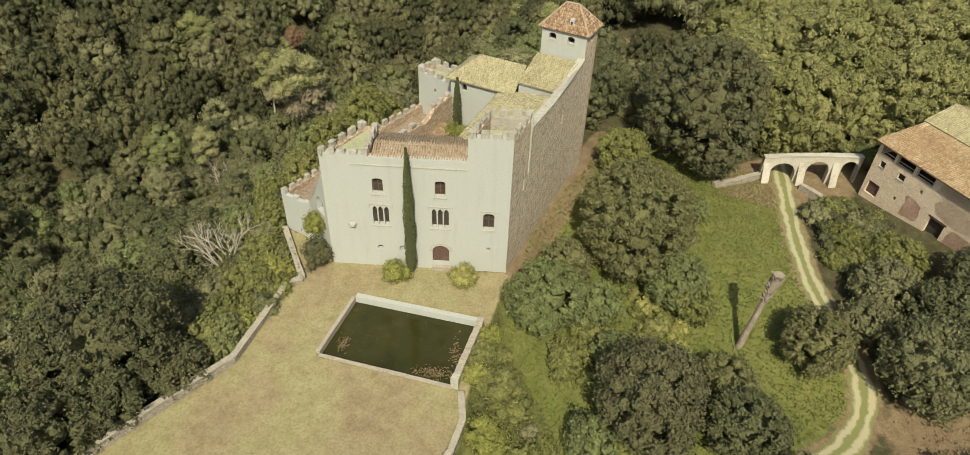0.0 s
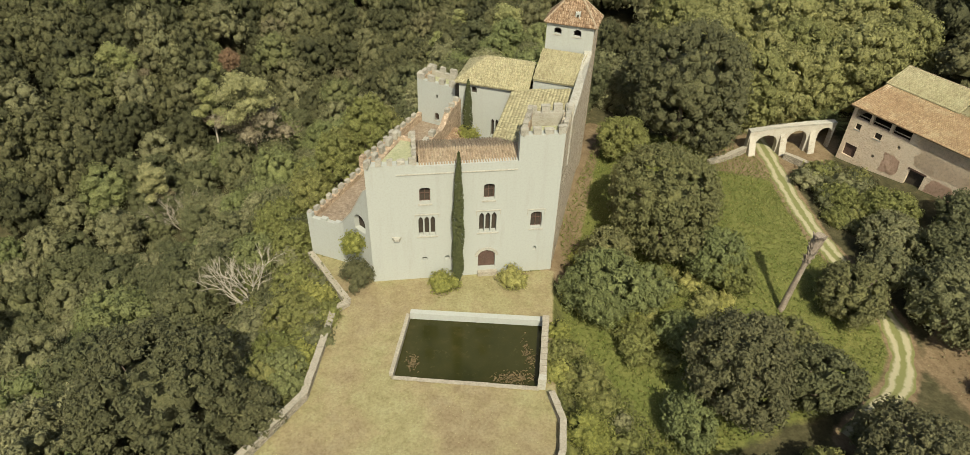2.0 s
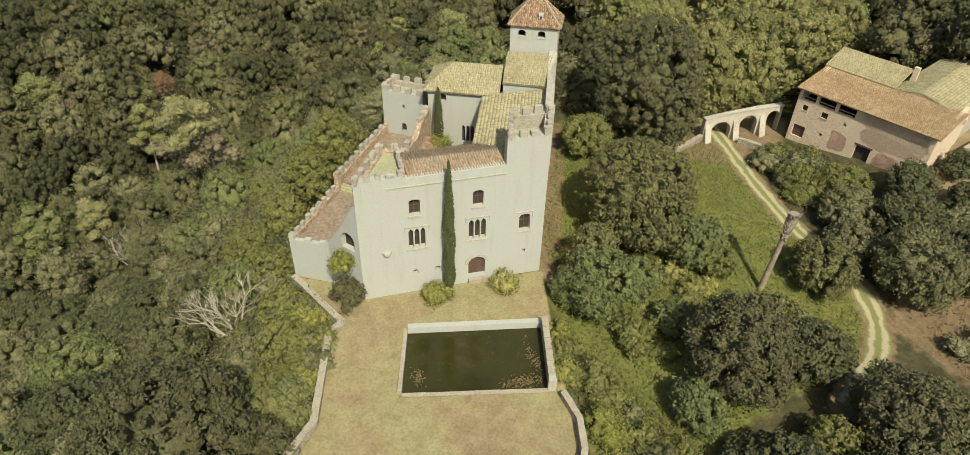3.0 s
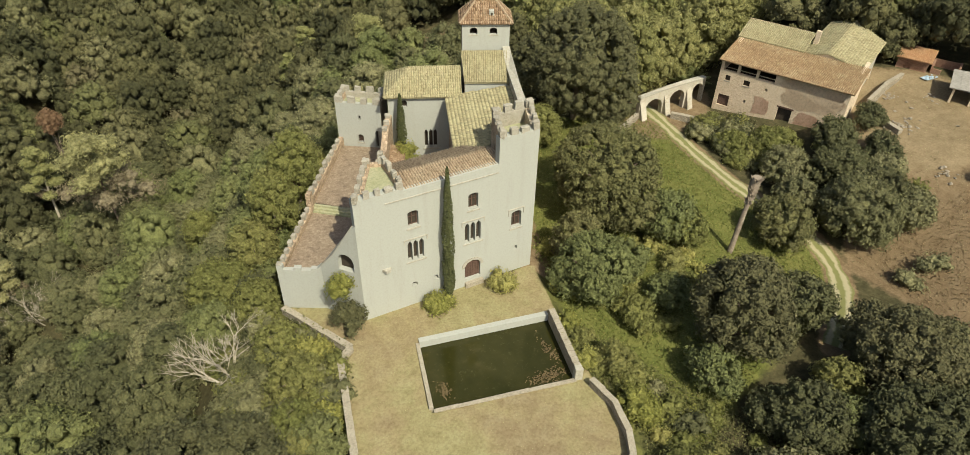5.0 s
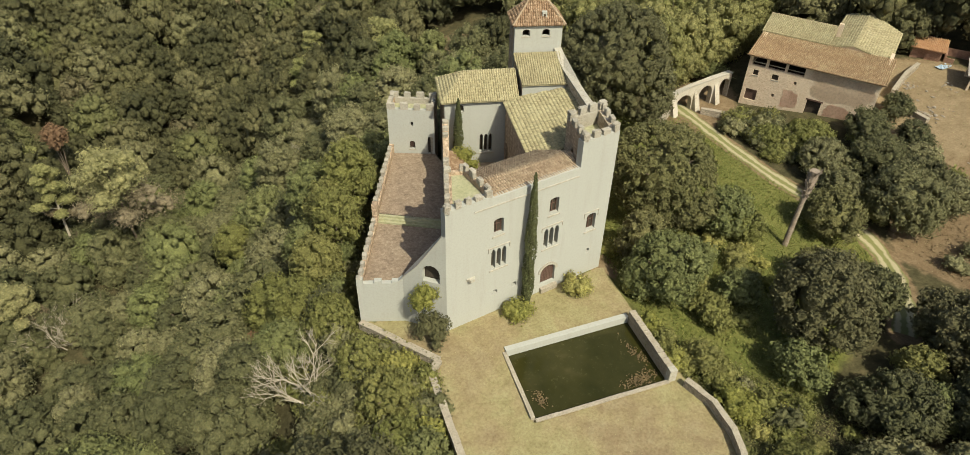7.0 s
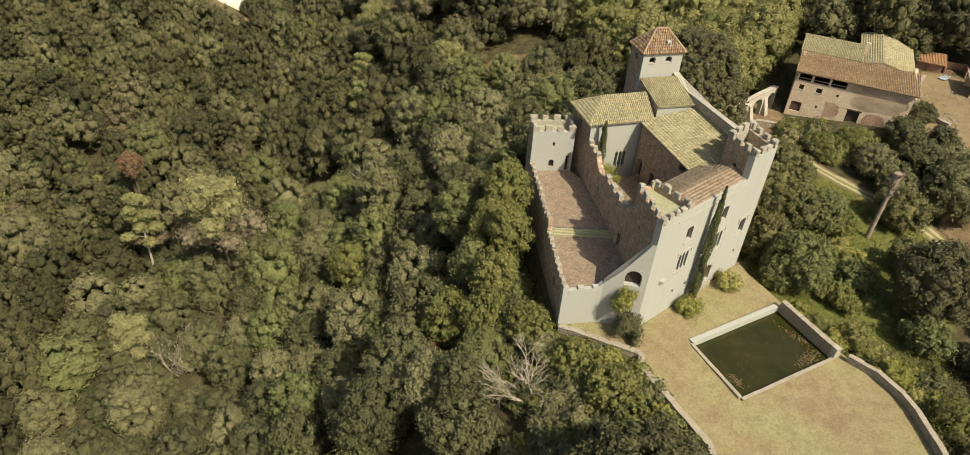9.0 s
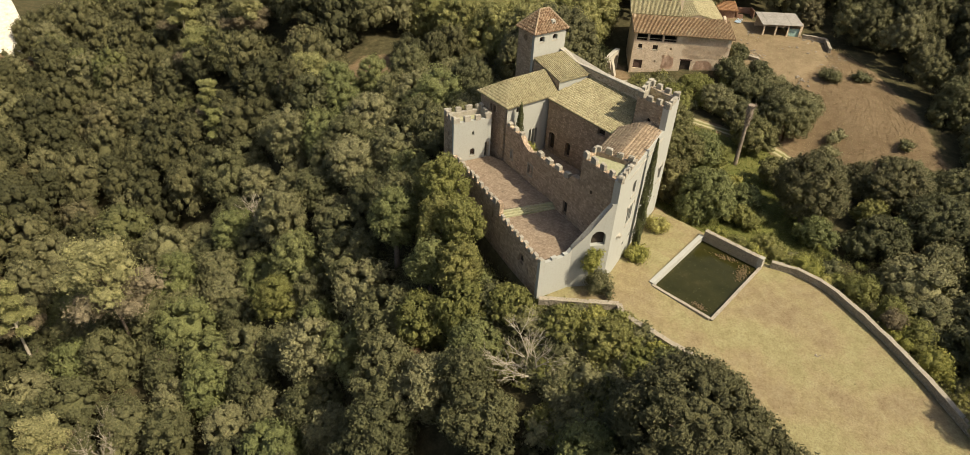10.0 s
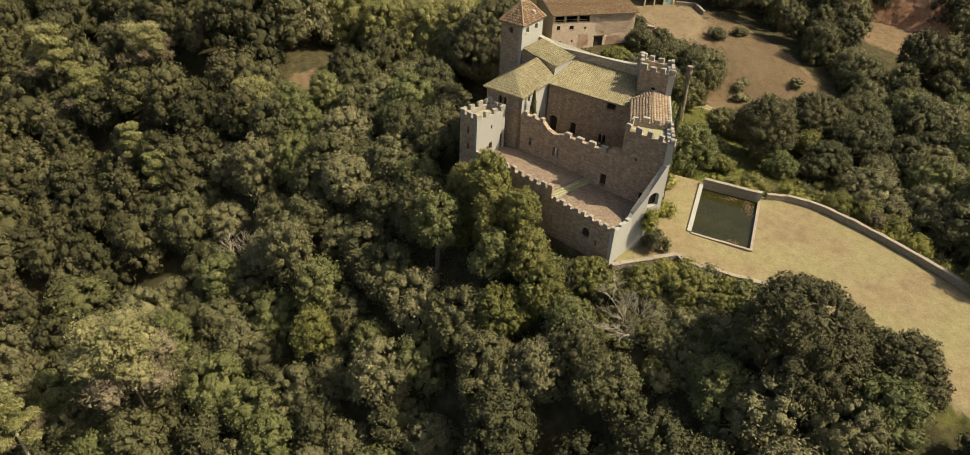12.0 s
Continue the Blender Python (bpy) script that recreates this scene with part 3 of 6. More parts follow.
for i in range(11):
    a = along(W[1], W[2], 0.02 + i * 0.735)
    b = along(W[1], W[2], 0.7 + i * 0.735)
    part("coping_stone", rough_up(box_along(a, b, -0.11, 0.03, 0.06, 0.6), 0.03, i), WALLTOP, high)
part("pier", rough_up(prism(bmesh.new(), [along(W[1], W[2], 7.75, 0.1), along(W[1], W[2], 8.4, 0.1), along(W[1], W[2], 8.4, -0.65), along(W[1], W[2], 7.75, -0.65)], -3, 0.08), 0.04, 3), COPING, basin, "pale stone corner pier")


# ---- castle ----
A, B = (-11.2, 0.0), (8.2, 0.0)
W_N = (-0.3, 20.2)                                    # north end of the court's west wall
T_SW, T_SE = (10.92, 22.37), (16.13, 19.93)           # tall tower
TN = Vector((0.425, 0.906, 0)) * 3.75
T_NW, T_NE = (T_SW[0] + TN.x, T_SW[1] + TN.y), (T_SE[0] + TN.x, T_SE[1] + TN.y)
castle = thing("castle", "pale stone medieval castle with battlements, tiled roofs and a tall tower", "castle")


def wall_part(name, p0, p1, outline, holes=(), material=PLASTER, thick=0.8, label=""):
    return part(name, pierced(p0, p1, outline, holes, thick), material, castle, label)


# A near-black sheet behind openings, its colour standing for the shade indoors.
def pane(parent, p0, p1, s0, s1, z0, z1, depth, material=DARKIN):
    part("opening_shade_pane", box_along(along(p0, p1, s0), along(p0, p1, s1), z0, z1, -depth, depth + 0.04), material, parent)


def casement(p0, p1, s0, s1, z0, z1, rise, shutters=True):
    """A wooden two-leaf window set back in its opening, on a stone sill."""
    w = part("window", box_along(along(p0, p1, s0 - 0.16), along(p0, p1, s1 + 0.16), z0 - 0.3, z0 - 0.16, 0.1, 0.1), COPING, castle, "window with brown wooden leaves and stone sill")
    for a in (s0, (s0 + s1) / 2 - 0.05, s1 - 0.1):
        part("window_stile", box_along(along(p0, p1, a), along(p0, p1, a + 0.1), z0, z1, -0.4, 0.47), WOOD, w)
    for z in (z0, (z0 + z1) / 2 - 0.03, z1 - rise - 0.05):
        part("window_rail", box_along(along(p0, p1, s0), along(p0, p1, s1), z, z + 0.07, -0.41, 0.46), WOOD, w)
    pane(w, p0, p1, s0, s1, z0, z1, 0.5)
    return w


def lancets(p0, p1, s0, s1, z0, z1, count, hood=True):
    """A row of narrow pointed lights on slim colonnettes, with a hood mould and a sill."""
    w = part("window", box_along(along(p0, p1, s0 - 0.15), along(p0, p1, s1 + 0.2), z0 - 0.26, z0 - 0.14, 0.1, 0.1), COPING, castle, "gothic window of narrow pointed lights with slim columns")
    step = (s1 - s0) / count
    for i in range(1, count):
        c = along(p0, p1, s0 + step * i, -0.15)
        bm = bmesh.new()
        bmesh.ops.create_cone(bm, cap_ends=True, segments=8, radius1=0.075, radius2=0.065, depth=z1 - z0, matrix=pose(c.x, c.y, (z0 + z1) / 2))
        part("colonnette", bm, COPING, w)
    if hood:
        part("hood_mould", box_along(along(p0, p1, s0 - 0.3), along(p0, p1, s1 + 0.35), z1 + 0.22, z1 + 0.32, 0.09, 0.1), COPING, w)
        for s in (s0 - 0.3, s1 + 0.27):
            part("hood_stop", box_along(along(p0, p1, s), along(p0, p1, s + 0.08), z1 - 0.25, z1 + 0.22, 0.08, 0.1), COPING, w)
    pane(w, p0, p1, s0 - 0.05, s1 + 0.05, z0, z1, 0.5)
    return w


def lancet_holes(s0, s1, z0, z1, count):
    step = (s1 - s0) / count
    return [[(s0 + step * i + 0.07, z0), (s0 + step * (i + 1) - 0.07, z0), (s0 + step * (i + 1) - 0.07, z1 - 0.35), (s0 + step * (i + 0.68), z1 - 0.12),
             (s0 + step * (i + 0.5), z1), (s0 + step * (i + 0.32), z1 - 0.12), (s0 + step * i + 0.07, z1 - 0.35)] for i in range(count)]


# main front, its windows and door
UP = [(5.15, 6.25, 9.2, 11.0), (11.6, 12.7, 9.2, 11.05)]
TRI = [(4.9, 6.75, 5.05, 7.45), (11.15, 13.1, 5.05, 7.5)]
holes = [arched(a, b, c, d, 0.22) for a, b, c, d in UP]
for t in TRI:
    holes += lancet_holes(*t, 3)
holes += [arched(16.65, 17.85, 5.2, 7.25, 0.3), arched(11.21, 13.06, 0.1, 2.5, 0.8, 8), arched(5.2, 5.8, 1.6, 2.1, 0.15), arched(7.6, 8.15, 1.5, 2.1, 0.15), arched(17.15, 17.55, 2.1, 2.6, 0.15)]
wall_part("south_wall", A, B, [(0, -2.5), (19.4, -2.5), (19.4, 16.4), (14.95, 16.4), (14.95, 13.55), (4.9, 13.5), (4.9, 13.75), (0.0, 13.75)], holes, label="smooth pale rendered front wall")
for a, b, c, d in UP:
    casement(A, B, a, b, c, d, 0.2)
for t in TRI:
    lancets(A, B, *t, 3)
w = casement(A, B, 16.65, 17.85, 5.2, 7.25, 0.3)
part("hood_mould", box_along(along(A, B, 16.25), along(A, B, 18.15), 7.5, 7.6, 0.08, 0.1), COPING, w)
for s in (16.25, 18.07):
    part("hood_stop", box_along(along(A, B, s), along(A, B, s + 0.08), 6.8, 7.5, 0.07, 0.1), COPING, w)
door = part("door", pierced(along(A, B, 11.21, -0.3), along(A, B, 13.06, -0.3), arched(0, 1.85, 0.1, 2.5, 0.8, 8), (), 0.1), WOOD, castle, "arched brown double door")
for i in range(9):
    s = 11.25 + i * 0.203
    rise = 1.7 + 0.8 * math.sqrt(max(0, 1 - ((s + 0.09 - 12.135) / 0.925) ** 2))
    part("door_plank", box_along(along(A, B, s), along(A, B, s + 0.18), 0.12, 0.02 + rise, -0.26, 0.3), WOOD, door)
for i in range(11):
    a = math.pi * (i + 0.5) / 11
    c = along(A, B, 12.135 + 1.1 * math.cos(a), 0.02, 1.7 + 0.98 * math.sin(a))
    bm = bmesh.new()
    bmesh.ops.create_cube(bm, size=1, matrix=pose(c.x, c.y, c.z, 0, -math.degrees(a), 0) @ Matrix.Diagonal((0.34, 0.1, 0.29, 1)))
    part("voussoir", rough_up(bm, 0.012, i), COPING, door)
part("doorstep", prism(bmesh.new(), [(0.0, 0.05), (0.0, -0.4), (2.1, -0.4), (2.1, 0.05)], -1.5, -0.3), WALLTOP, castle)
part("cornice", box_along(along(A, B, 3.0), along(A, B, 14.9), 12.58, 12.68, 0.09, 0.1), COPING, castle, "thin stone string course")
part("bracket", prism(bmesh.new(), [along(A, B, 2.2, 0.0), along(A, B, 2.45, 0.45), along(A, B, 2.9, 0.45), along(A, B, 3.15, 0.0)], 4.75, 5.05), COPING, castle)
for i in range(4):
    part("shutter_board", box_along(along(A, B, 5.2 + 0.15 * i), along(A, B, 5.33 + 0.15 * i), 1.6, 2.1, -0.4, 0.45), DARKIN, castle)

# south-east turret
ST_SW, ST_NW, ST_NE = (3.75, 0.0), (5.4, 4.7), (10.05, 4.7)
wall_part("turret_west_wall", ST_NW, ST_SW, [(0.02, 10), (4.7, 10), (4.7, 16.4), (0.02, 16.4)], [arched(1.95, 2.65, 12.75, 14.2, 0.35)], RUBBLE, 0.5, "dark rubble wall of the turret")
pane(castle, ST_NW, ST_SW, 1.95, 2.65, 12.75, 14.2, 0.4)
wall_part("turret_north_wall", ST_NE, ST_NW, [(0.02, 10), (4.63, 10), (4.63, 16.4), (0.02, 16.4)], (), MERLON, 0.5)
part("turret_floor", prism(bmesh.new(), [(4.2, 0.5), (7.9, 0.5), (9.5, 4.3), (5.6, 4.3)], 14.6, 14.9), MOSSTOP, castle)
crenels(castle, along(A, B, 14.95), B, 16.4, 4, 0.84, 0.78, 0.45, 3)
crenels(castle, B, ST_NE, 16.4, 4, 0.88, 0.78, 0.45, 4)
crenels(castle, ST_NE, ST_NW, 16.4, 4, 0.84, 0.78, 0.45, 5)
crenels(castle, ST_NW, ST_SW, 16.4, 4, 0.88, 0.78, 0.45, 6)

# east side
E_END = T_SE
EL = (flat(E_END) - flat(B)).length
wall_part("east_wall", B, E_END, [(0, -4), (EL, -4), (EL, 15.7), (17.5, 14.85), (11, 14.85), (5.1, 15.1), (5.1, 16.4), (0, 16.4)],
          [arched(3.4, 3.75, 8.2, 9.4, 0.1), arched(9.2, 9.5, 9.6, 10.8, 0.1), arched(14.8, 15.3, 10.4, 11.6, 0.2)], PALEWALL, 0.8, "long rough rubble wall")
part("wall_coping", prism(bmesh.new(), [along(B, E_END, 5.1, 0.08), along(B, E_END, 11, 0.08), along(B, E_END, 17.5, 0.08), along(B, E_END, EL, 0.08),
                                        along(B, E_END, EL, -0.85), along(B, E_END, 17.5, -0.85), along(B, E_END, 11, -0.85), along(B, E_END, 5.1, -0.85)],
                          [15.1, 14.84, 14.84, 15.7, 15.7, 14.84, 14.84, 15.1], [15.24, 14.98, 14.98, 15.84, 15.84, 14.98, 14.98, 15.24]), COPING, castle)

# south-west turret and court's west wall
WT_NE, WT_NW = (-6.05, 5.2), (-7.95, 6.0)
WL = (flat(A) - flat(W_N)).length
S = lambda s: WL - s
wall_part("west_wall", W_N, A, [(0, -1), (WL - 0.42, -1), (WL - 0.42, 13.6), (S(6.8), 13.4), (S(6.8), 10.3), (S(8.3), 10.1), (S(8.8), 9.3), (S(16.0), 9.2), (S(17.2), 8.8), (S(18.4), 9.2), (S(19.3), 10.0), (0, 10.2)],
          [[(S(9.25), 3.9), (S(8.35), 3.9), (S(8.35), 5.95), (S(9.25), 5.95)], [(S(17.25), 5.6), (S(16.75), 5.6), (S(16.75), 6.95), (S(17.25), 6.95)], [(S(16.5), 5.6), (S(16.2), 5.6), (S(16.2), 6.95), (S(16.5), 6.95)],
           [(S(21.4), 5.7), (S(20.9), 5.7), (S(20.9), 6.9), (S(21.4), 6.9)], [(S(3.3), 3.8), (S(2.4), 3.8), (S(2.4), 5.5), (S(3.3), 5.5)], [(S(4.7), 9.6), (S(4.4), 9.6), (S(4.4), 10.1), (S(4.7), 10.1)]],
          RUBBLE, 0.7, "shaded rubble wall with broken battlements")
for s0, s1, z0, z1 in ((S(9.25), S(8.35), 3.9, 5.95), (S(3.3), S(2.4), 3.8, 5.5)):
    part("door", box_along(along(W_N, A, s0), along(W_N, A, s1), z0, z1, -0.35, 0.4), DARKIN, castle, "dark plank door")
for s0, s1, z0, z1 in ((S(17.35), S(16.1), 5.5, 7.05), (S(21.5), S(20.8), 5.6, 7.0)):
    w = part("window", box_along(along(W_N, A, s0), along(W_N, A, s1), z0 - 0.1, z0, 0.06, 0.1), MERLON, castle, "small pale dressed-stone window")
    for k in (s0, s1 - 0.12):
        part("jamb", box_along(along(W_N, A, k), along(W_N, A, k + 0.12), z0, z1, 0.05, 0.2), MERLON, w)
    part("lintel", box_along(along(W_N, A, s0), along(W_N, A, s1), z1, z1 + 0.14, 0.05, 0.2), MERLON, w)
crenels(castle, along(W_N, A, S(15.6)), along(W_N, A, S(8.9)), 9.2, 4, 0.95, 0.8, 0.55, 7)
crenels(castle, along(W_N, A, 0.3), along(W_N, A, S(19.2)), 10.1, 3, 0.6, 0.45, 0.6, 8)
part("turret_body", prism(bmesh.new(), [(-10.4, 0.8), (-6.3, 0.8), WT_NE, (-7.5, 5.9)], -1, 13.2), RUBBLE, castle)
part("turret_roof", prism(bmesh.new(), [(-10.5, 0.5), (-6.3, 0.5), (-6.05, 5.1), (-7.8, 5.9)], 13.2, 13.32), MOSSTOP, castle, "flat roof green with moss")
wall_part("turret_east_parapet", (-6.2, 0.3), WT_NE, [(0, 12), (4.9, 12), (4.9, 13.9), (0, 13.9)], (), RUBBLE, 0.4)
wall_part("turret_north_parapet", WT_NE, WT_NW, [(0, 9), (2.05, 9), (2.05, 13.7), (0, 13.7)], (), RUBBLE, 0.4)
crenels(castle, A, along(A, B, 4.9), 13.7, 5, 0.66, 0.7, 0.42, 9)
crenels(castle, (-6.2, 0.4), WT_NE, 13.85, 4, 0.7, 0.8, 0.4, 10)
crenels(castle, WT_NW, A, 13.55, 5, 0.72, 0.8, 0.42, 11)
crenels(castle, WT_NE, WT_NW, 13.65, 2, 0.6, 0.7, 0.4, 12)

# south range and its lean-to roof
wall_part("south_range_court_wall", (1.8, 5.0), (-6.3, 5.0), [(0, 3), (8.1, 3), (8.1, 12.85), (0, 12.85)], [arched(2, 2.9, 4.4, 6.4, 0.4), arched(5, 6.2, 4.4, 6.6, 0.5)], RUBBLE, 0.6)
tile_roof(castle, [(-6.05, 0.3, 13.45), (3.8, 0.3, 13.45), (4.55, 2.6, 13.85), (-5.9, 2.6, 13.85)], CLAY, label="low roof of old brown barrel tiles", seed=1)
tile_roof(castle, [(2.4, 5.4, 13.05), (-6.0, 5.4, 13.05), (-5.9, 2.6, 13.85), (4.55, 2.6, 13.85)], CLAY, label="low roof of old brown barrel tiles", seed=4)

# east range: roof falling to the court
wall_part("east_range_court_wall", (6.55, 17.2), (1.95, 5.1), [(0, 3), (12.95, 3), (12.95, 11.95), (0, 12.1)],
          [arched(4.0, 4.95, 4.9, 7.1, 0.4), [(9.3, 10.7), (10.6, 10.7), (10.6, 11.7), (9.3, 11.7)], arched(0.6, 1.8, 4.6, 7.3, 0.5)] + lancet_holes(8.6, 9.9, 5.0, 6.7, 2), RUBBLE, 0.6, "shaded rubble court wall")
pane(castle, (6.55, 17.2), (1.95, 5.1), 0.4, 10.8, 4.6, 11.8, 0.55)


def east_plane(x, y):
    """Height of the east range's roof: it rises away from the court eave."""
    u, v = x - 1.5, y - 5.0
    return (x, y, 12.05 + 0.2 * (0.356 * u + 0.934 * v) / 13.1 + 0.215 * (0.934 * u - 0.356 * v))


tile_roof(castle, [east_plane(*q) for q in ((6.17, 17.25), (1.5, 5.0), (5.4, 4.75), (9.6, 4.75), (13.2, 13.85), (8.6, 16.5))], MOSSY, label="wide low roof of lichen-covered barrel tiles", seed=2)

# roof below the tower
R1 = [(8.35, 16.65, 14.1), (13.1, 14.1, 14.25), (15.6, 19.4, 15.65), (10.6, 22.1, 15.45)]
part("upper_range_wall", prism(bmesh.new(), [(8.5, 16.85), (12.95, 14.45), (15.2, 19.6), (10.8, 22.1)], 3, [13.95, 14.1, 15.4, 15.2]), RUBBLE, castle)
part("upper_range_plaster", box_along((8.5, 16.85), (12.95, 14.45), 12.4, 13.98, 0.03, 0.1), PLASTER, castle)
tile_roof(castle, R1, MOSSY, label="sloping tiled roof against the tower", seed=3)

# tall tower
for name, p, q, hs, mt in (("tower_south_wall", T_SW, T_SE, [arched(0.95, 1.85, 17.35, 18.2, 0.3), arched(3.35, 4.25, 17.35, 18.2, 0.3)], PLASTER), ("tower_east_wall", T_SE, T_NE, [arched(1.4, 2.2, 17.4, 18.2, 0.3)], PALEWALL),
                           ("tower_north_wall", T_NE, T_NW, [], RUBBLE), ("tower_west_wall", T_NW, T_SW, [arched(1.4, 2.1, 17.2, 18.1, 0.3)], RUBBLE)):
    ln = (flat(q) - flat(p)).length
    wall_part(name, p, q, [(0.015, -6), (ln - 0.015, -6), (ln - 0.015, 18.75), (0.015, 18.75)] if "south" not in name and "north" not in name else [(0, -6), (ln, -6), (ln, 18.75), (0, 18.75)], hs, mt, 0.5)
part("tower_attic_floor", prism(bmesh.new(), [tuple(flat(p).lerp(flat(q), 0.08)) for p, q in ((T_SW, T_NE), (T_SE, T_NW), (T_NE, T_SW), (T_NW, T_SE))], 16.0, 16.2), DARKIN, castle)
for s in (0.95, 3.35):
    part("window_ledge", box_along(along(T_SW, T_SE, s - 0.12), along(T_SW, T_SE, s + 1.02), 17.22, 17.34, 0.07, 0.1), COPING, castle)
dv, nv = (flat(T_SE) - flat(T_SW)).normalized(), TN.normalized()


def tw(a, b, z):
    p = flat(T_SW) + dv * a + nv * b
    return (p.x, p.y, z)


EV, RZ, TWD = 18.78, 21.4, 5.75
c_sw, c_se, c_ne, c_nw = tw(-0.28, -0.28, EV), tw(TWD + 0.28, -0.28, EV), tw(TWD + 0.28, 4.03, EV), tw(-0.28, 4.03, EV)
r_w, r_e = tw(2.05, 1.87, RZ), tw(3.7, 1.87, RZ)
for k, poly in enumerate(([c_sw, c_se, r_e, r_w], [c_se, c_ne, r_e], [c_ne, c_nw, r_w, r_e], [c_nw, c_sw, r_w])):
    tile_roof(castle, poly, RUSSET, label="hipped tower roof of mottled clay tiles", seed=20 + k, thick=0.12)
for p, q in ((c_sw, r_w), (c_se, r_e), (c_ne, r_e), (c_nw, r_w), (r_w, r_e)):
    p, q = Vector(p), Vector(q)
    for i in range(max(2, int((q - p).length / 0.45))):
        n = max(2, int((q - p).length / 0.45))
        a, b = p.lerp(q, i / n), p.lerp(q, (i + 1) / n)
        bm = bmesh.new()
        bmesh.ops.create_cone(bm, cap_ends=True, segments=8, radius1=0.14, radius2=0.11, depth=(b - a).length * 1.08,
                              matrix=Matrix.Translation((a + b) / 2 + Vector((0, 0, 0.06))) @ (b - a).to_track_quat("Z", "Y").to_matrix().to_4x4())
        part("ridge_tile", bm, CLAY, castle)
dorm = Vector(tw(3.55, 0.55, 19.75))
part("dormer", prism(bmesh.new(), [dorm + dv * -0.28 + nv * -0.25, dorm + dv * 0.28 + nv * -0.25, dorm + dv * 0.28 + nv * 0.7, dorm + dv * -0.28 + nv * 0.7], 19.2, [20.1, 20.1, 20.25, 20.25]), PLASTER, castle)
# no hole is cut: a near-black slab paints the dormer opening's dark inside
part("dormer_shade_panel", prism(bmesh.new(), [dorm + dv * -0.13 + nv * -0.26, dorm + dv * 0.13 + nv * -0.26, dorm + dv * 0.13 + nv * -0.2, dorm + dv * -0.13 + nv * -0.2], 19.5, 19.9), DARKIN, castle)

# north hall
HD, HN = Vector((0.918, -0.396, 0)), Vector((0.396, 0.918, 0))


def hall(a, b, z):
    p = Vector((-0.27, 20.2, 0)) + HD * a + HN * b
    return (p.x, p.y, z)


h_sw, h_se, h_ne, h_nw = hall(0.3, 0.3, 0), hall(9.0, 0.3, 0), hall(9.0, 6.3, 0), hall(0.3, 6.3, 0)
wall_part("hall_south_wall", h_sw, h_se, [(0, 2), (8.7, 2), (8.7, 12.4), (0, 12.4)], [arched(1.55, 2.25, 11.0, 11.9, 0.3)] + lancet_holes(4.1, 5.75, 5.5, 7.95, 3), PLASTER, 0.6)
lancets(h_sw, h_se, 4.1, 5.75, 5.5, 7.95, 3, False)
pane(castle, h_sw, h_se, 1.5, 2.3, 10.9, 12.0, 0.4)
wall_part("hall_west_wall", h_nw, h_sw, [(0.02, -6), (5.98, -6), (5.98, 12.4), (0.02, 12.4)], [arched(2.0, 2.6, 10.3, 11.6, 0.25), arched(2.8, 3.4, 10.3, 11.6, 0.25)], RUBBLE, 0.6)
pane(castle, h_nw, h_sw, 1.9, 3.5, 10.2, 11.7, 0.4)
wall_part("hall_north_wall", h_ne, h_nw, [(0, -6), (8.7, -6), (8.7, 12.4), (0, 12.4)], (), RUBBLE, 0.6)
HZ, HR = 12.45, 14.75
ea, eb, ec, ed = hall(-0.1, -0.1, HZ), hall(8.95, -0.1, HZ), hall(8.95, 6.65, HZ), hall(-0.1, 6.65, HZ)
ra, rb = hall(3.0, 3.28, HR), hall(8.95, 3.28, HR)
for k, poly in enumerate(([ea, eb, rb, ra], [ec, ed, ra, rb], [ed, ea, ra])):
    tile_roof(castle, poly, MOSSY, label="hipped hall roof of lichen-covered tiles", seed=30 + k)

# north-west tower on the terrace
N_SW, N_SE, N_NE, N_NW = (-4.7, 25.8), (-0.1, 22.6), (1.85, 25.4), (-2.75, 28.6)
for name, p, q, hs, mt in (("low_tower_south_wall", N_SW, N_SE, [arched(2.5, 3.2, 4.95, 6.05, 0.3), arched(2.75, 3.05, 8.1, 8.7, 0.1), arched(4.75, 5.4, 4.3, 6.7, 0.2)], PLASTER),
                           ("low_tower_east_wall", N_SE, N_NE, [], MERLON), ("low_tower_north_wall", N_NE, N_NW, [], MERLON),
                           ("low_tower_west_wall", N_NW, N_SW, [arched(1.5, 1.9, 7.7, 8.9, 0.15), arched(1.5, 1.9, 5.2, 6.2, 0.15)], RUBBLE)):
    ln = (flat(q) - flat(p)).length
    wall_part(name, p, q, [(0.015, -12), (ln - 0.015, -12), (ln - 0.015, 10.3), (0.015, 10.3)] if "south" not in name and "north" not in name else [(0, -12), (ln, -12), (ln, 10.3), (0, 10.3)], hs, mt, 0.5)
    crenels(castle, p, q, 10.3, 4 if ln > 5 else 3, 0.86, 0.72, 0.42, len(name))
part("low_tower_roof", prism(bmesh.new(), [tuple(flat(p).lerp(flat(q), 0.08)) for p, q in ((N_SW, N_NE), (N_SE, N_NW), (N_NE, N_SW), (N_NW, N_SE))], 9.4, 9.6), MOSSTOP, castle)
w = part("window", box_along(along(N_SW, N_SE, 2.4), along(N_SW, N_SE, 3.3), 4.8, 4.93, 0.06, 0.1), COPING, castle, "small arched window with iron grille")
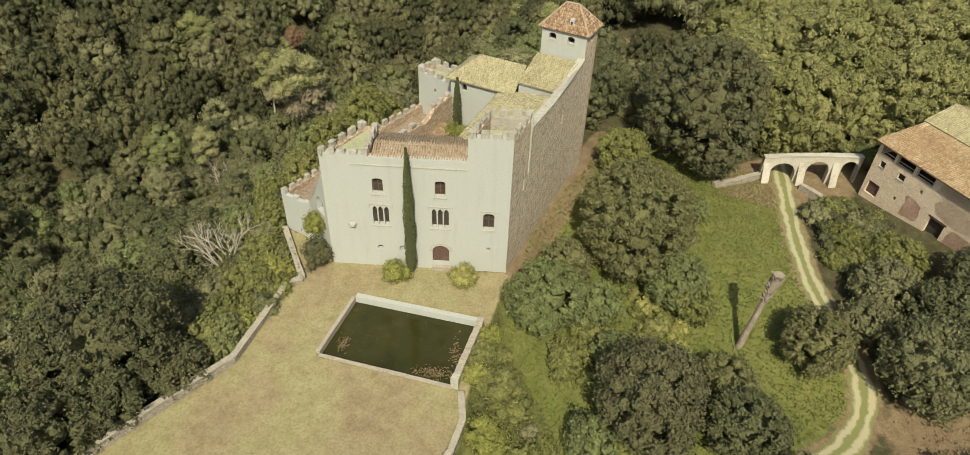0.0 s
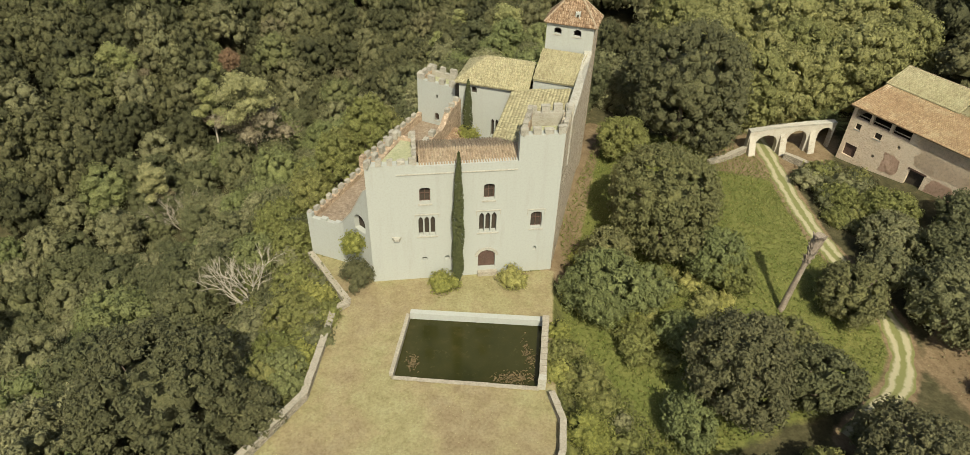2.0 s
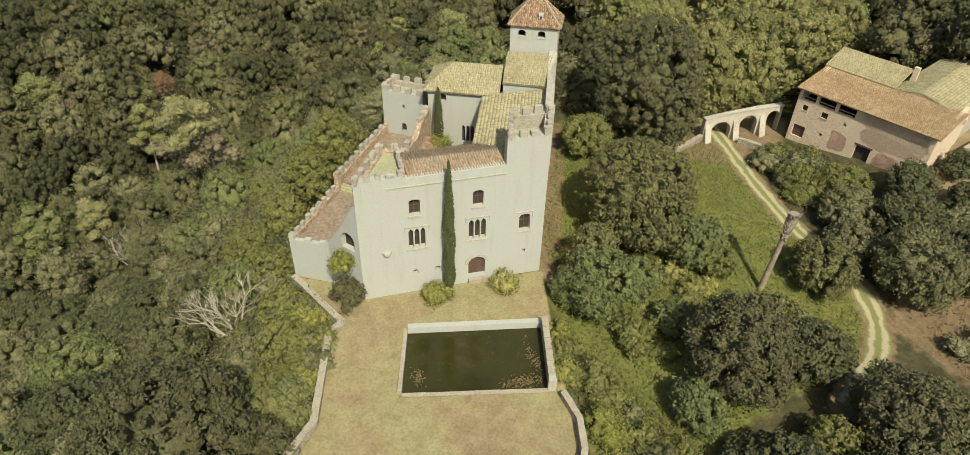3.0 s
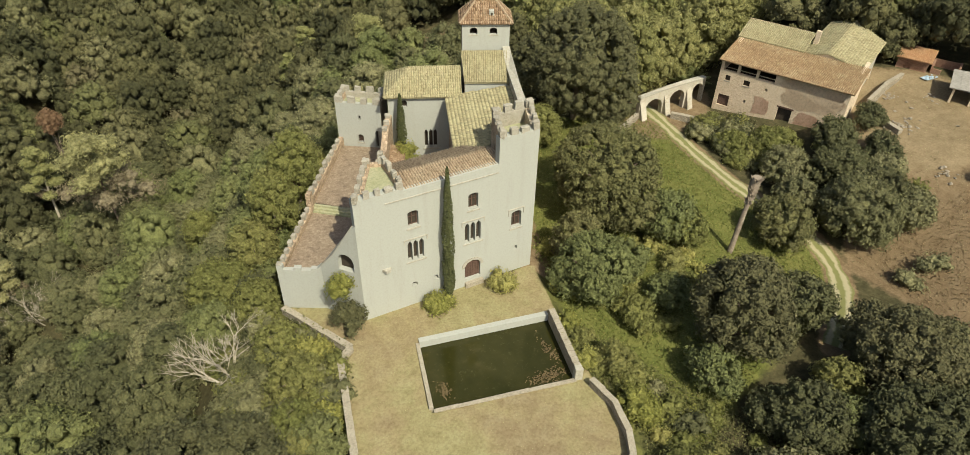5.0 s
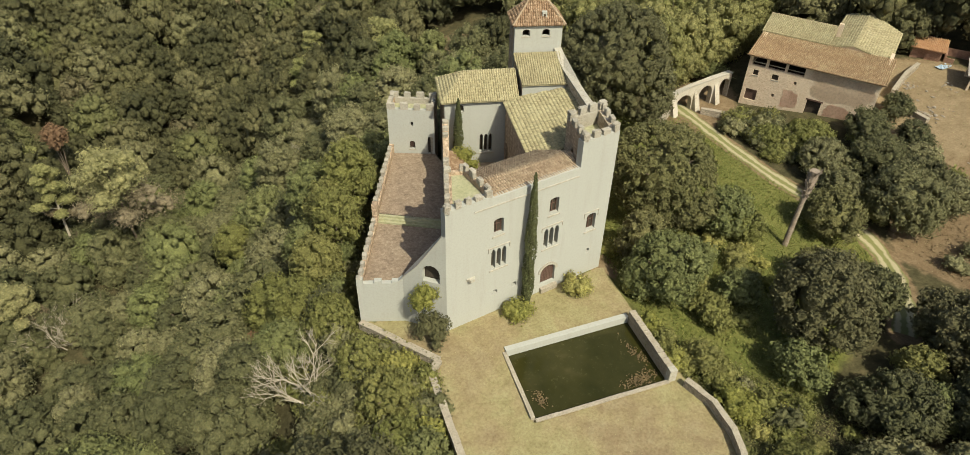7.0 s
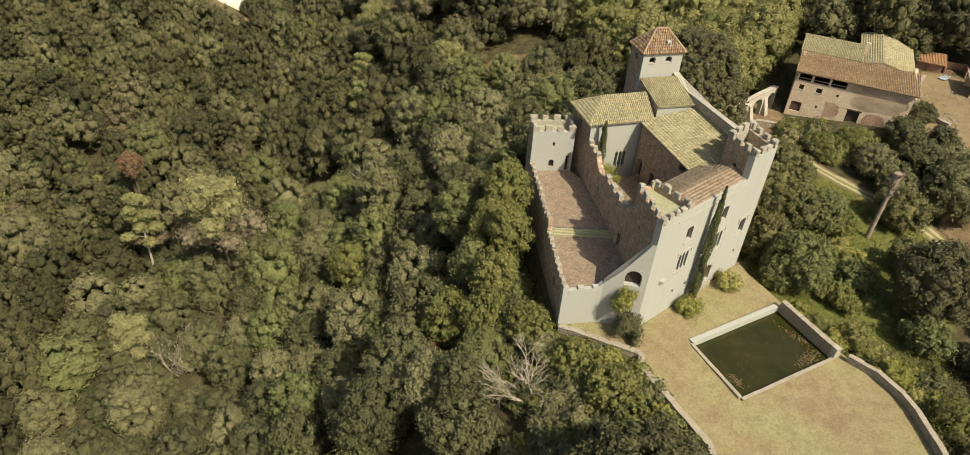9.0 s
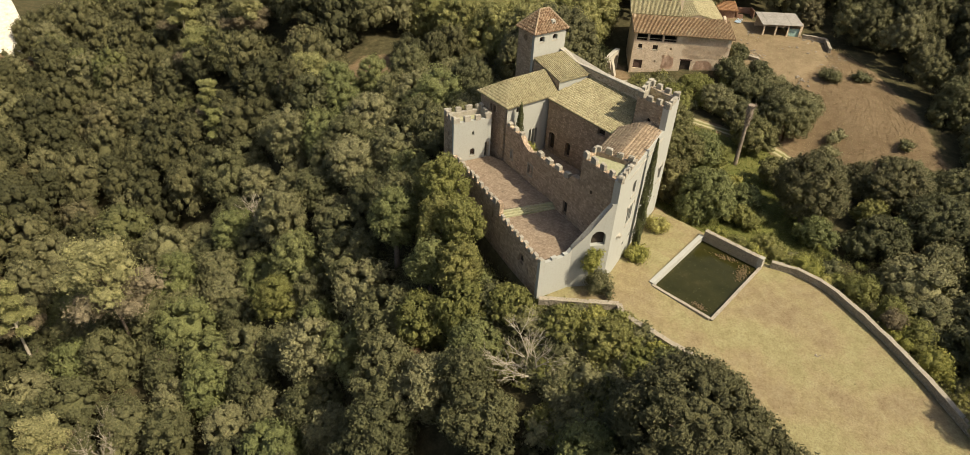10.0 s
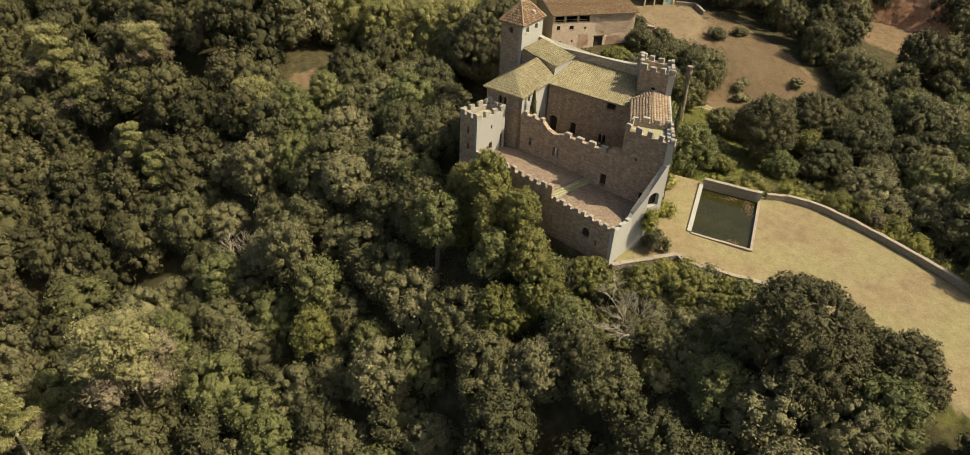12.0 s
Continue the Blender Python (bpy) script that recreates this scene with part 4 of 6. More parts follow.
for i in range(5):
    part("grille_bar", box_along(along(N_SW, N_SE, 2.56 + i * 0.14), along(N_SW, N_SE, 2.59 + i * 0.14), 4.95, 6.0, -0.1, 0.13), WOOD, w)
pane(castle, N_SW, N_SE, 2.3, 5.5, 4.3, 8.8, 0.45)

# west terrace
P_SW, P_RB = (-18.0, 5.6), (-14.1, 3.45)
wall_part("terrace_south_wall", P_SW, P_RB, [(0, -3), (4.45, -3), (4.45, 4.9), (4.0, 4.45), (3.4, 4.45), (3.4, 4.2), (2.4, 4.2), (2.4, 4.5), (1.7, 4.5), (1.7, 4.2), (0.6, 4.2), (0.6, 4.75), (0, 4.75)], (), PLASTER, 0.5)
wall_part("ramped_wall", P_RB, A, [(0, -3), (4.51, -3), (4.51, 11.0), (4.0, 10.7), (1.6, 6.8), (0, 4.9)], [arched(2.1, 3.85, 5.2, 7.25, 0.9)], PLASTER, 0.6, "raking pale wall with an arched opening")
# dark backing added behind the arch, painted as the shade of the vault
part("vault_shade_back", box_along(along(P_RB, A, 1.9), along(P_RB, A, 4.0), 4.6, 7.5, -0.62, 0.7), DARKIN, castle)
part("raking_coping", prism(bmesh.new(), [along(P_RB, A, 0, 0.06), along(P_RB, A, 1.6, 0.06), along(P_RB, A, 4.0, 0.06), along(P_RB, A, 4.0, -0.66), along(P_RB, A, 1.6, -0.66), along(P_RB, A, 0, -0.66)],
                            [4.88, 6.78, 10.68, 10.68, 6.78, 4.88], [5.0, 6.9, 10.8, 10.8, 6.9, 5.0]), COPING, castle)
TL = (flat(N_SW) - flat(P_SW)).length
wall_part("terrace_west_wall", N_SW, P_SW, [(0, -14), (TL - 0.3, -8), (TL - 0.3, 4.3), (TL - 10.2, 4.4), (TL - 10.2, 6.2), (TL - 11.0, 6.2), (TL - 11.0, 5.4), (0, 5.5)],
          [arched(TL - 4.8, TL - 3.6, 1.4, 2.8, 0.5), arched(TL - 2.6, TL - 2.3, 0.9, 1.8, 0.1), arched(TL - 12.1, TL - 11.8, 3.0, 4.1, 0.1)], RUBBLE, 0.55, "rubble terrace wall with battlements")
pane(castle, N_SW, P_SW, TL - 5, TL - 2, 0.8, 3.0, 0.4)
crenels(castle, along(N_SW, P_SW, TL - 9.9), P_SW, 4.28, 9, 0.62, 0.62, 0.42, 14)
crenels(castle, along(N_SW, P_SW, 1.2), along(N_SW, P_SW, TL - 11.4), 5.4, 9, 0.7, 0.75, 0.42, 15)
wA, wB = along(W_N, A, S(10.6)), along(N_SW, P_SW, TL - 10.4, -0.3)
part("lower_terrace", prism(bmesh.new(), [(-10.9, 0.5), wA, wB, (-17.4, 5.9), (-13.8, 3.9)], 3.2, 3.72), BRICK, castle, "worn brick-paved terrace")
part("upper_terrace", prism(bmesh.new(), [along(W_N, A, S(11.5)), along(W_N, A, 0), N_SE, along(N_SW, P_SW, 0.2, -0.3), along(N_SW, P_SW, TL - 11.3, -0.3)], 3.2, 4.35), BRICK, castle, "worn brick-paved upper terrace")
for i in range(3):
    part("step", prism(bmesh.new(), [along(W_N, A, S(10.6 + 0.3 * i)), along(W_N, A, S(11.6)), along(N_SW, P_SW, TL - 11.4, -0.3), along(N_SW, P_SW, TL - 10.4 - 0.3 * i, -0.3)], 3.2, 3.93 + 0.21 * i), MOSSTOP, castle, "mossy stone step")
part("courtyard_floor", prism(bmesh.new(), [(-7.5, 6.3), (1.6, 5.6), (6.3, 17.0), (-0.2, 19.8)], 3.5, 4.3), BRICK, castle)
part("court_gallery_roof", prism(bmesh.new(), [(-3.6, 12.2), (-0.6, 18.2), (0.9, 17.4), (-2.0, 11.4)], [7.2, 7.2, 6.6, 6.6], [7.35, 7.35, 6.75, 6.75]), RUSSET, castle, "small russet lean-to roof in the court")
part("castle_core", prism(bmesh.new(), [(-10, 1.2), (7.2, 1.2), (14.6, 18.4), (9, 20.5), (1.2, 20.6), (-9.2, 1.8)], -3, 2.9), RUBBLE, castle)


# ---- plants ----
def leaf_quads(rng, centres, normals, size, jitter=0.6):
    """One bent leaf cluster at each centre, turned loosely along its normal."""
    n = len(centres)
    nr = normals + rng.normal(0, jitter, (n, 3))
    nr /= np.linalg.norm(nr, axis=1)[:, None] + 1e-9
    t = np.cross(nr, rng.normal(0, 1, (n, 3)))
    t /= np.linalg.norm(t, axis=1)[:, None] + 1e-9
    b = np.cross(nr, t)
    s = (size * rng.uniform(0.6, 1.35, n))[:, None]
    k = s * rng.uniform(0.5, 0.9, n)[:, None]
    v = np.stack([centres - t * s, centres - b * k + nr * s * 0.2, centres + t * s, centres + b * k + nr * s * 0.2], 1)
    return v.reshape(-1, 3), np.arange(4 * n).reshape(n, 4)


def leaf_spikes(rng, centres, normals, size, jitter):
    """One three-cornered spray of leaves at each centre, turned loosely along its normal."""
    n = len(centres)
    nr = normals + rng.normal(0, jitter, (n, 3))
    nr /= np.linalg.norm(nr, axis=1)[:, None] + 1e-9
    t = np.cross(nr, rng.normal(0, 1, (n, 3)))
    t /= np.linalg.norm(t, axis=1)[:, None] + 1e-9
    b = np.cross(nr, t)
    s = (size * rng.uniform(0.55, 1.4, n))[:, None]
    v = np.stack([centres - t * s, centres + t * s * 0.5 - b * s * 0.75, centres + t * s * 0.7 + b * s * 0.8], 1)
    f = np.arange(3 * n).reshape(n, 3)
    return v.reshape(-1, 3), f[:, [0, 1, 2, 2]]


def ico_sphere(level):
    bm = bmesh.new()
    bmesh.ops.create_icosphere(bm, subdivisions=level, radius=1.0)
    verts = np.array([tuple(v.co) for v in bm.verts])
    faces = np.array([[v.index for v in f.verts] for f in bm.faces])
    bm.free()
    return verts, faces


ICO_V, ICO_F = ico_sphere(1)
SPHERES = {level: ico_sphere(level) for level in (2, 3)}


def crown_arrays(rng, radius, tall, lumps, leaves, size, low=-0.35, lobes=6, level=3):
    """A crown: the hull of a few overlapping domes, swollen into many leafy florets and frayed with sprays of leaves. Base of the crown at z = 0."""
    def unit(n):
        d = rng.normal(0, 1, (n, 3))
        return d / np.linalg.norm(d, axis=1)[:, None]
    D, F = SPHERES[level]
    cen = unit(lobes) * rng.uniform(0.3, 0.58, (lobes, 1))
    cen[:, 2] = np.abs(cen[:, 2]) * 0.9 - 0.25
    rad = rng.uniform(0.3, 0.5, lobes)
    cen[0], rad[0] = (0, 0, 0.05), rng.uniform(0.58, 0.7)
    reach = np.zeros(len(D))
    for c0, r0 in zip(cen, rad):
        along_ray = D @ c0
        disc = r0 * r0 - (c0 @ c0 - along_ray ** 2)
        reach = np.maximum(reach, np.where(disc > 0, along_ray + np.sqrt(np.maximum(disc, 0)), 0))
    reach *= rng.uniform(0.93, 1.03, len(D))
    P = D * reach[:, None]
    P[:, :2] -= (P[:, :2].max(0) + P[:, :2].min(0)) / 2
    P = P * (np.array([1, 1, 0]) / np.percentile(np.hypot(P[:, 0], P[:, 1]), 99) + np.array([0, 0, 1 / P[:, 2].max()]))
    P[:, 2] = np.maximum(P[:, 2], low - 0.25)
    P = P * np.array([radius, radius, tall / 2]) + np.array([0, 0, tall / 2])
    F = F[P[F][:, :, 2].max(1) > tall / 2 * (1 + low)]
    # florets: tufts of leaf sprays set all over the hull, standing proud of it
    cross = np.cross(P[F[:, 1]] - P[F[:, 0]], P[F[:, 2]] - P[F[:, 0]])
    area = np.linalg.norm(cross, axis=1) + 1e-9
    k = rng.choice(len(F), lumps * 6, p=area / area.sum())
    centre = (P[F[k]] * rng.dirichlet((1, 1, 1), lumps * 6)[:, :, None]).sum(1)
    away, chosen = np.full(len(centre), 1e9), [0]
    for _ in range(lumps - 1):
        away = np.minimum(away, np.linalg.norm(centre - centre[chosen[-1]], axis=1))
        chosen.append(int(away.argmax()))
    k, centre = k[chosen], centre[chosen]
    out = cross[k] / area[k][:, None]
    tuft = math.sqrt(area.sum() / 2 / lumps) * rng.uniform(0.42, 0.88, lumps)
    centre -= out * (tuft * 0.45)[:, None]
    which = rng.choice(lumps, leaves, p=tuft ** 2 / np.sum(tuft ** 2))
    q = unit(leaves) + out[which] * 0.75 + np.array([0, 0, 0.3])
    q /= np.linalg.norm(q, axis=1)[:, None]
    at = centre[which] + q * (tuft[which] * rng.uniform(0.6, 1.1, leaves))[:, None]
    V, L = leaf_spikes(rng, at, q, size, 0.5)
    heart = P - np.array([0, 0, tall / 2])
    heart = heart * 0.52 + np.array([0, 0, tall / 2])
    knots = ICO_V[None] * rng.uniform(0.7, 1.15, (lumps, len(ICO_V), 1)) * (tuft * 0.68)[:, None, None] + centre[:, None]
    K = (ICO_F[:, [0, 1, 2, 2]][None] + (len(P) + len(V) + np.arange(lumps) * len(ICO_V))[:, None, None]).reshape(-1, 4)
    return np.concatenate([heart, V, knots.reshape(-1, 3)]), np.concatenate([F[:, [0, 1, 2, 2]], L + len(P), K])


def leaf_mesh(name, V, F, material, attrs=()):
    """Quads and triangles (a repeated last corner marks a triangle)."""
    tri = F[:, 2] == F[:, 3]
    me = bpy.data.meshes.new(name)
    n4, n3 = int((~tri).sum()), int(tri.sum())
    loops = np.concatenate([F[~tri].ravel(), F[tri][:, :3].ravel()]).astype(np.int32)
    starts = np.concatenate([np.arange(n4) * 4, n4 * 4 + np.arange(n3) * 3]).astype(np.int32)
    me.vertices.add(len(V))
    me.vertices.foreach_set("co", V.astype(np.float32).ravel())
    me.loops.add(len(loops))
    me.loops.foreach_set("vertex_index", loops)
    me.polygons.add(len(starts))
    me.polygons.foreach_set("loop_start", starts)
    me.polygons.foreach_set("use_smooth", np.concatenate([np.zeros(n4, bool), np.ones(n3, bool)]))
    me.update(calc_edges=True)
    for label, values in attrs:
        at = me.attributes.new(label, "FLOAT", "POINT")
        at.data.foreach_set("value", values.astype(np.float32))
    me.materials.append(material)
    return me


def limb(bm, a, b, r0, r1, segs=6):
    a, b = Vector(a), Vector(b)
    m = Matrix.Translation((a + b) / 2) @ (b - a).to_track_quat("Z", "Y").to_matrix().to_4x4()
    bmesh.ops.create_cone(bm, cap_ends=True, segments=segs, radius1=r0, radius2=r1, depth=(b - a).length, matrix=m)


def trunk_mesh(name, tall, radius, reach, seed, material=BARK, fork=0.45, lean=(0, 0)):
    """A tapered trunk that forks into limbs."""
    rnd = random.Random(seed)
    bm = bmesh.new()
    mid = Vector((lean[0] * fork, lean[1] * fork, tall * fork))
    limb(bm, (0, 0, -0.8), mid, radius * 1.25, radius * 0.8, 8)
    for i in range(5):
        a = i * 2.4 + rnd.uniform(-0.4, 0.4)
        tip = Vector((lean[0] + math.cos(a) * reach * rnd.uniform(0.4, 0.8), lean[1] + math.sin(a) * reach * rnd.uniform(0.4, 0.8), tall * rnd.uniform(0.75, 0.98)))
        knee = mid.lerp(tip, 0.5) + Vector((0, 0, 0.06 * tall))
        limb(bm, mid, knee, radius * 0.6, radius * 0.35)
        limb(bm, knee, tip, radius * 0.35, radius * 0.1)
    me = bpy.data.meshes.new(name)
    bm.to_mesh(me)
    bm.free()
    me.materials.append(material)
    return me


def tree(name, x, y, crown, trunk, label, lift, scale=1.0, turn=0.0, group="", tall=1.0, category="tree", z=None):
    root = thing(name, label, category, (x, y, ground_z(x, y) if z is None else z), group)
    root.rotation_euler.z, root.scale = turn, (scale, scale, scale * tall)
    if trunk:
        t = new("trunk", trunk)
        t.parent = root
    c = new("crown", crown)
    c.parent, c.location = root, (0, 0, lift)
    return root


rng = np.random.default_rng(7)
# single trees and bushes that stand apart: kind, x, y, top height, crown radius
SINGLE = [
    ("dark_oak", 34.0, 29.4, 15.0, 10.4, DARKOAK, "huge dense dark green oak beside the lane"),
    ("walnut_tree", 23.0, 5.6, 8.8, 7.6, BROWNISH, "broad olive-brown walnut tree beside the castle"),
    ("fig_tree", 12.2, -5.6, 5.0, 5.0, GREEN, "dense green fig tree by the castle corner"),
    ("round_tree", 21.4, -18.6, 7.6, 5.3, OLIVEOAK, "large round dark green tree below the basin"),
    ("small_oak", 23.4, 23.6, 4.0, 3.6, BRIGHT, "small bright green oak behind the castle"),
    ("small_oak", 41.2, -7.0, 1.4, 4.1, BROWNISH, "small rounded tree beside the track"),
    ("round_tree", 33.5, -28.0, 4.4, 6.2, OLIVEOAK, "large dark green tree beside the track"),
    ("round_tree", 39.6, -31.5, 1.6, 5.2, OAK, "large dark green tree beside the track"),
    ("round_tree", 38.5, -38.0, 2.6, 6.4, OAK, "large dark green tree on the slope below the track"),
    ("round_tree", 20.0, -28.5, 1.0, 4.4, OAK, "bushy dark green tree below the lawn"),
    ("round_tree", 27.5, -35.5, 3.0, 5.8, OAK, "dark green tree on the slope below the lawn"),
    ("lawn_tree", -29.6, -15.6, 7.9, 7.4, DARKOAK, "tall dark green tree leaning over the lawn wall"),
    ("lawn_tree", -30.4, -25.6, 4.6, 5.0, DARKOAK, "tall dark green tree beside the lawn wall"),
    ("lawn_tree", -22.6, -16.4, 2.2, 3.4, DARKOAK, "dense dark tree beside the lawn wall"),
    ("lawn_tree", -26.4, -21.4, 3.0, 3.6, DARKOAK, "dense dark tree beside the lawn wall"),
    ("lawn_tree", -19.8, -11.6, 0.6, 2.6, GREEN, "green bushy tree beside the lawn wall"),
    ("shrub", 14.4, -0.6, 4.0, 3.2, BROWNISH, "olive shrub against the castle side"),
    ("shrub", 15.0, -11.0, -0.4, 2.8, BRIGHT, "bright green shrub in the meadow"),
    ("shrub", 27.6, -2.6, 1.6, 3.5, BRIGHT, "bright green shrub in the meadow"),
    ("hedge_tree", 50.6, -10.4, 3.8, 5.0, OAK, "dark green tree beside the farm yard"),
    ("hedge_tree", 56.0, -3.6, 2.6, 4.8, OAK, "dark green tree in the farm hedge"),
    ("hedge_tree", 51.2, 2.0, 1.0, 4.2, OAK, "dark green tree in the farm hedge"),
    ("hedge_tree", 54.4, 7.2, 1.0, 3.6, BRIGHT, "green bushy tree below the farmhouse"),
    ("hedge_tree", 60.4, 2.4, 3.4, 3.6, OAK, "dark green tree in front of the farmhouse"),
    ("hedge_tree", 64.5, -2.5, 2.6, 2.8, OAK, "dark green small tree by the farm yard"),
    ("hedge_tree", 50.0, 11.0, -0.2, 2.8, BRIGHT, "low bush below the farmhouse"),
    ("shrub", 54.0, 14.5, -0.1, 2.0, BRIGHT, "low bush against the farmhouse"),
    ("hedge_tree", 57.0, -12.0, 1.8, 3.8, OAK, "dark green tree beside the farm yard"),
    ("shrub", 70.6, -14.6, 2.2, 2.1, OAK, "small dark bush in the farm yard"),
    ("yellow_bush", -3.9, -1.7, 0.8, 1.6, YELLOWISH, "yellow-green bush at the foot of the castle front"),
    ("yellow_bush", 3.6, -1.8, 1.0, 1.6, YELLOWISH, "yellow-green bush beside the castle door"),
    ("dark_bush", -12.8, -0.2, 1.9, 1.9, DARKOAK, "dense dark bush at the castle corner"),
    ("wall_fig", -13.0, 1.1, 5.2, 1.2, YELLOWISH, "wispy light green fig growing up the castle wall"),
    ("bright_shrub", -17.4, -1.6, 0.4, 2.2, YELLOWISH, "yellow-green shrub outside the lawn wall"),
    ("bright_shrub", -18.6, -9.4, -0.2, 2.2, YELLOWISH, "yellow-green shrub outside the lawn wall"),
    ("bright_shrub", -20.2, 7.5, 1.0, 3.2, BRIGHT, "bright green shrub below the terrace"),
    ("bright_shrub", -19.4, 1.2, 0.6, 2.8, BRIGHT, "bright green shrub outside the lawn wall"),
    ("bright_shrub", -19.6, -4.2, 1.0, 3.0, BRIGHT, "bright green shrub outside the lawn wall"),
    ("bright_shrub", -20.6, -8.6, 0.2, 2.6, BRIGHT, "bright green shrub outside the lawn wall"),
    ("court_bush", 0.9, 17.2, 7.6, 1.7, YELLOWISH, "leafy green bush in the courtyard"),
    ("straw_bush", 1.0, -31.5, 0.9, 1.3, TAWNY, "dry straw-coloured bush outside the lawn wall"),
    ("terrace_tree", -11.4, 22.6, 9.2, 3.2, BRIGHT, "leafy bright green tree beside the terrace wall"),
    ("terrace_tree", -14.6, 21.6, 5.8, 2.7, BRIGHT, "leafy bright green tree beside the terrace wall"),
    ("terrace_tree", -15.4, 17.6, 7.0, 2.6, BRIGHT, "leafy bright green tree beside the terrace wall"),
    ("terrace_tree", -18.6, 16.0, 3.2, 2.8, BRIGHT, "leafy bright green tree beside the terrace wall"),
    ("terrace_tree", -18.0, 20.6, 1.8, 3.0, GREEN, "leafy green tree beside the terrace wall"),
    ("terrace_tree", -9.0, 26.6, 5.6, 2.8, BRIGHT, "leafy bright green tree beside the low tower"),
    ("slope_tree", -23.5, 17.5, -3.0, 3.8, BRIGHT, "leafy green tree on the slope under the terrace"),
    ("slope_tree", -29.2, 8.6, -1.5, 3.4, OAK, "tall dark tree on the slope under the terrace"),
    ("slope_tree", -31.0, 18.0, -5.0, 4.6, OAK, "broad dense oak on the slope under the terrace"),
    ("slope_tree", -30.6, 12.4, -4.0, 4.2, OAK, "broad dense oak on the slope under the terrace"),
    ("slope_tree", -32.0, 4.6, -3.0, 4.6, OAK, "broad dense oak on the slope below the lawn"),
    ("slope_tree", -36.5, 15.6, -8.0, 4.8, OAK, "broad dense oak lower on the slope"),
    ("slope_tree", -22.6, 45.0, -13.0, 3.4, BRIGHT, "bright green tree in the wood"),
    ("slope_tree", -21.8, 12.6, 0.6, 3.4, BRIGHT, "bright green tree on the slope under the terrace"),
    ("slope_tree", -25.4, 9.4, -1.6, 3.2, GREEN, "green tree on the slope under the terrace"),
    ("slope_tree", -14.0, 29.0, 3.6, 3.6, GREEN, "tall green tree on the slope below the low tower"),
    ("slope_tree", -9.0, 33.0, 2.0, 3.8, OAK, "dense dark tree on the slope below the low tower"),
    ("bright_shrub", 4.2, -31.6, 0.2, 1.9, BRIGHT, "bright green shrub outside the lawn wall"),
    ("bright_shrub", 1.4, -34.6, 0.2, 1.9, BRIGHT, "bright green shrub outside the lawn wall"),
    ("bright_shrub", -2.2, -36.8, 0.0, 1.8, YELLOWISH, "yellow-green shrub outside the lawn wall"),
    ("bright_shrub", 7.2, -28.0, 0.1, 2.1, BRIGHT, "bright green shrub outside the lawn wall"),
    ("bright_shrub", 7.0, -21.0, 0.3, 2.0, YELLOWISH, "yellow-green shrub outside the lawn wall"),
    ("bright_shrub", 8.6, -15.5, 0.4, 2.0, BRIGHT, "bright green shrub outside the basin wall"),
    ("ivy_clump", 6.9, -9.6, 0.35, 1.3, YELLOWISH, "yellow-green ivy hanging over the basin wall"),
    ("ivy_clump", 6.2, -12.2, 0.3, 1.4, BRIGHT, "green ivy hanging over the basin wall"),
    ("ivy_clump", 5.7, -14.6, 0.2, 1.2, YELLOWISH, "yellow-green ivy hanging over the basin wall"),
    ("bright_shrub", 26.2, -27.4, 0.2, 2.6, BRIGHT, "bright green shrub below the track"),
    ("bright_shrub", 23.0, -30.6, 0.2, 2.6, GREEN, "green shrub below the track"),
    ("rusty_tree", -41.9, 87.9, -11.7, 1.9, RUSTY, "small dead tree with rust-brown leaves in the wood"),
    ("rusty_tree", -27.0, 17.0, -8.0, 0.9, RUSTY, "small dead sapling with rust-brown leaves on the slope"),
    ("shrub", 26.6, -1.0, 3.2, 3.6, GREEN, "dense green shrub in the meadow"),
    ("shrub", 17.8, -4.6, 1.6, 3.0, GREEN, "dense green shrub in the meadow"),
    ("shrub", 19.4, -10.6, 0.4, 2.6, GREEN, "deep green shrub in the meadow"),
    ("shrub", 30.0, -13.2, 0.6, 3.2, BROWNISH, "olive shrub in the meadow"),
    ("shrub", 28.0, 8.6, 1.0, 3.4, BROWNISH, "olive shrub in the meadow"),
    ("shrub", 31.5, 14.0, -0.2, 2.7, GREEN, "green shrub in the meadow"),
    ("round_tree", 16.6, -20.8, 0.6, 3.0, GREEN, "bushy green tree below the basin"),
    ("round_tree", 30.6, -18.2, 2.2, 4.2, OAK, "dark green tree beside the track"),
    ("hedge_tree", 54.4, -9.0, 3.4, 4.4, DARKOAK, "dense dark tree beside the farm yard"),
    ("hedge_tree", 46.0, -3.4, 1.2, 3.0, OAK, "dark green tree beside the track"),
    ("hedge_tree", 68.6, 3.4, 3.6, 2.6, OAK, "dark green small tree by the farm yard"),
    ("hedge_tree", 60.6, -6.0, 2.0, 3.2, OAK, "dark green tree beside the farm yard"),
]
FIXED_Z = {"straw_bush": -1.4, "court_bush": 4.3, "wall_fig": 2.4}
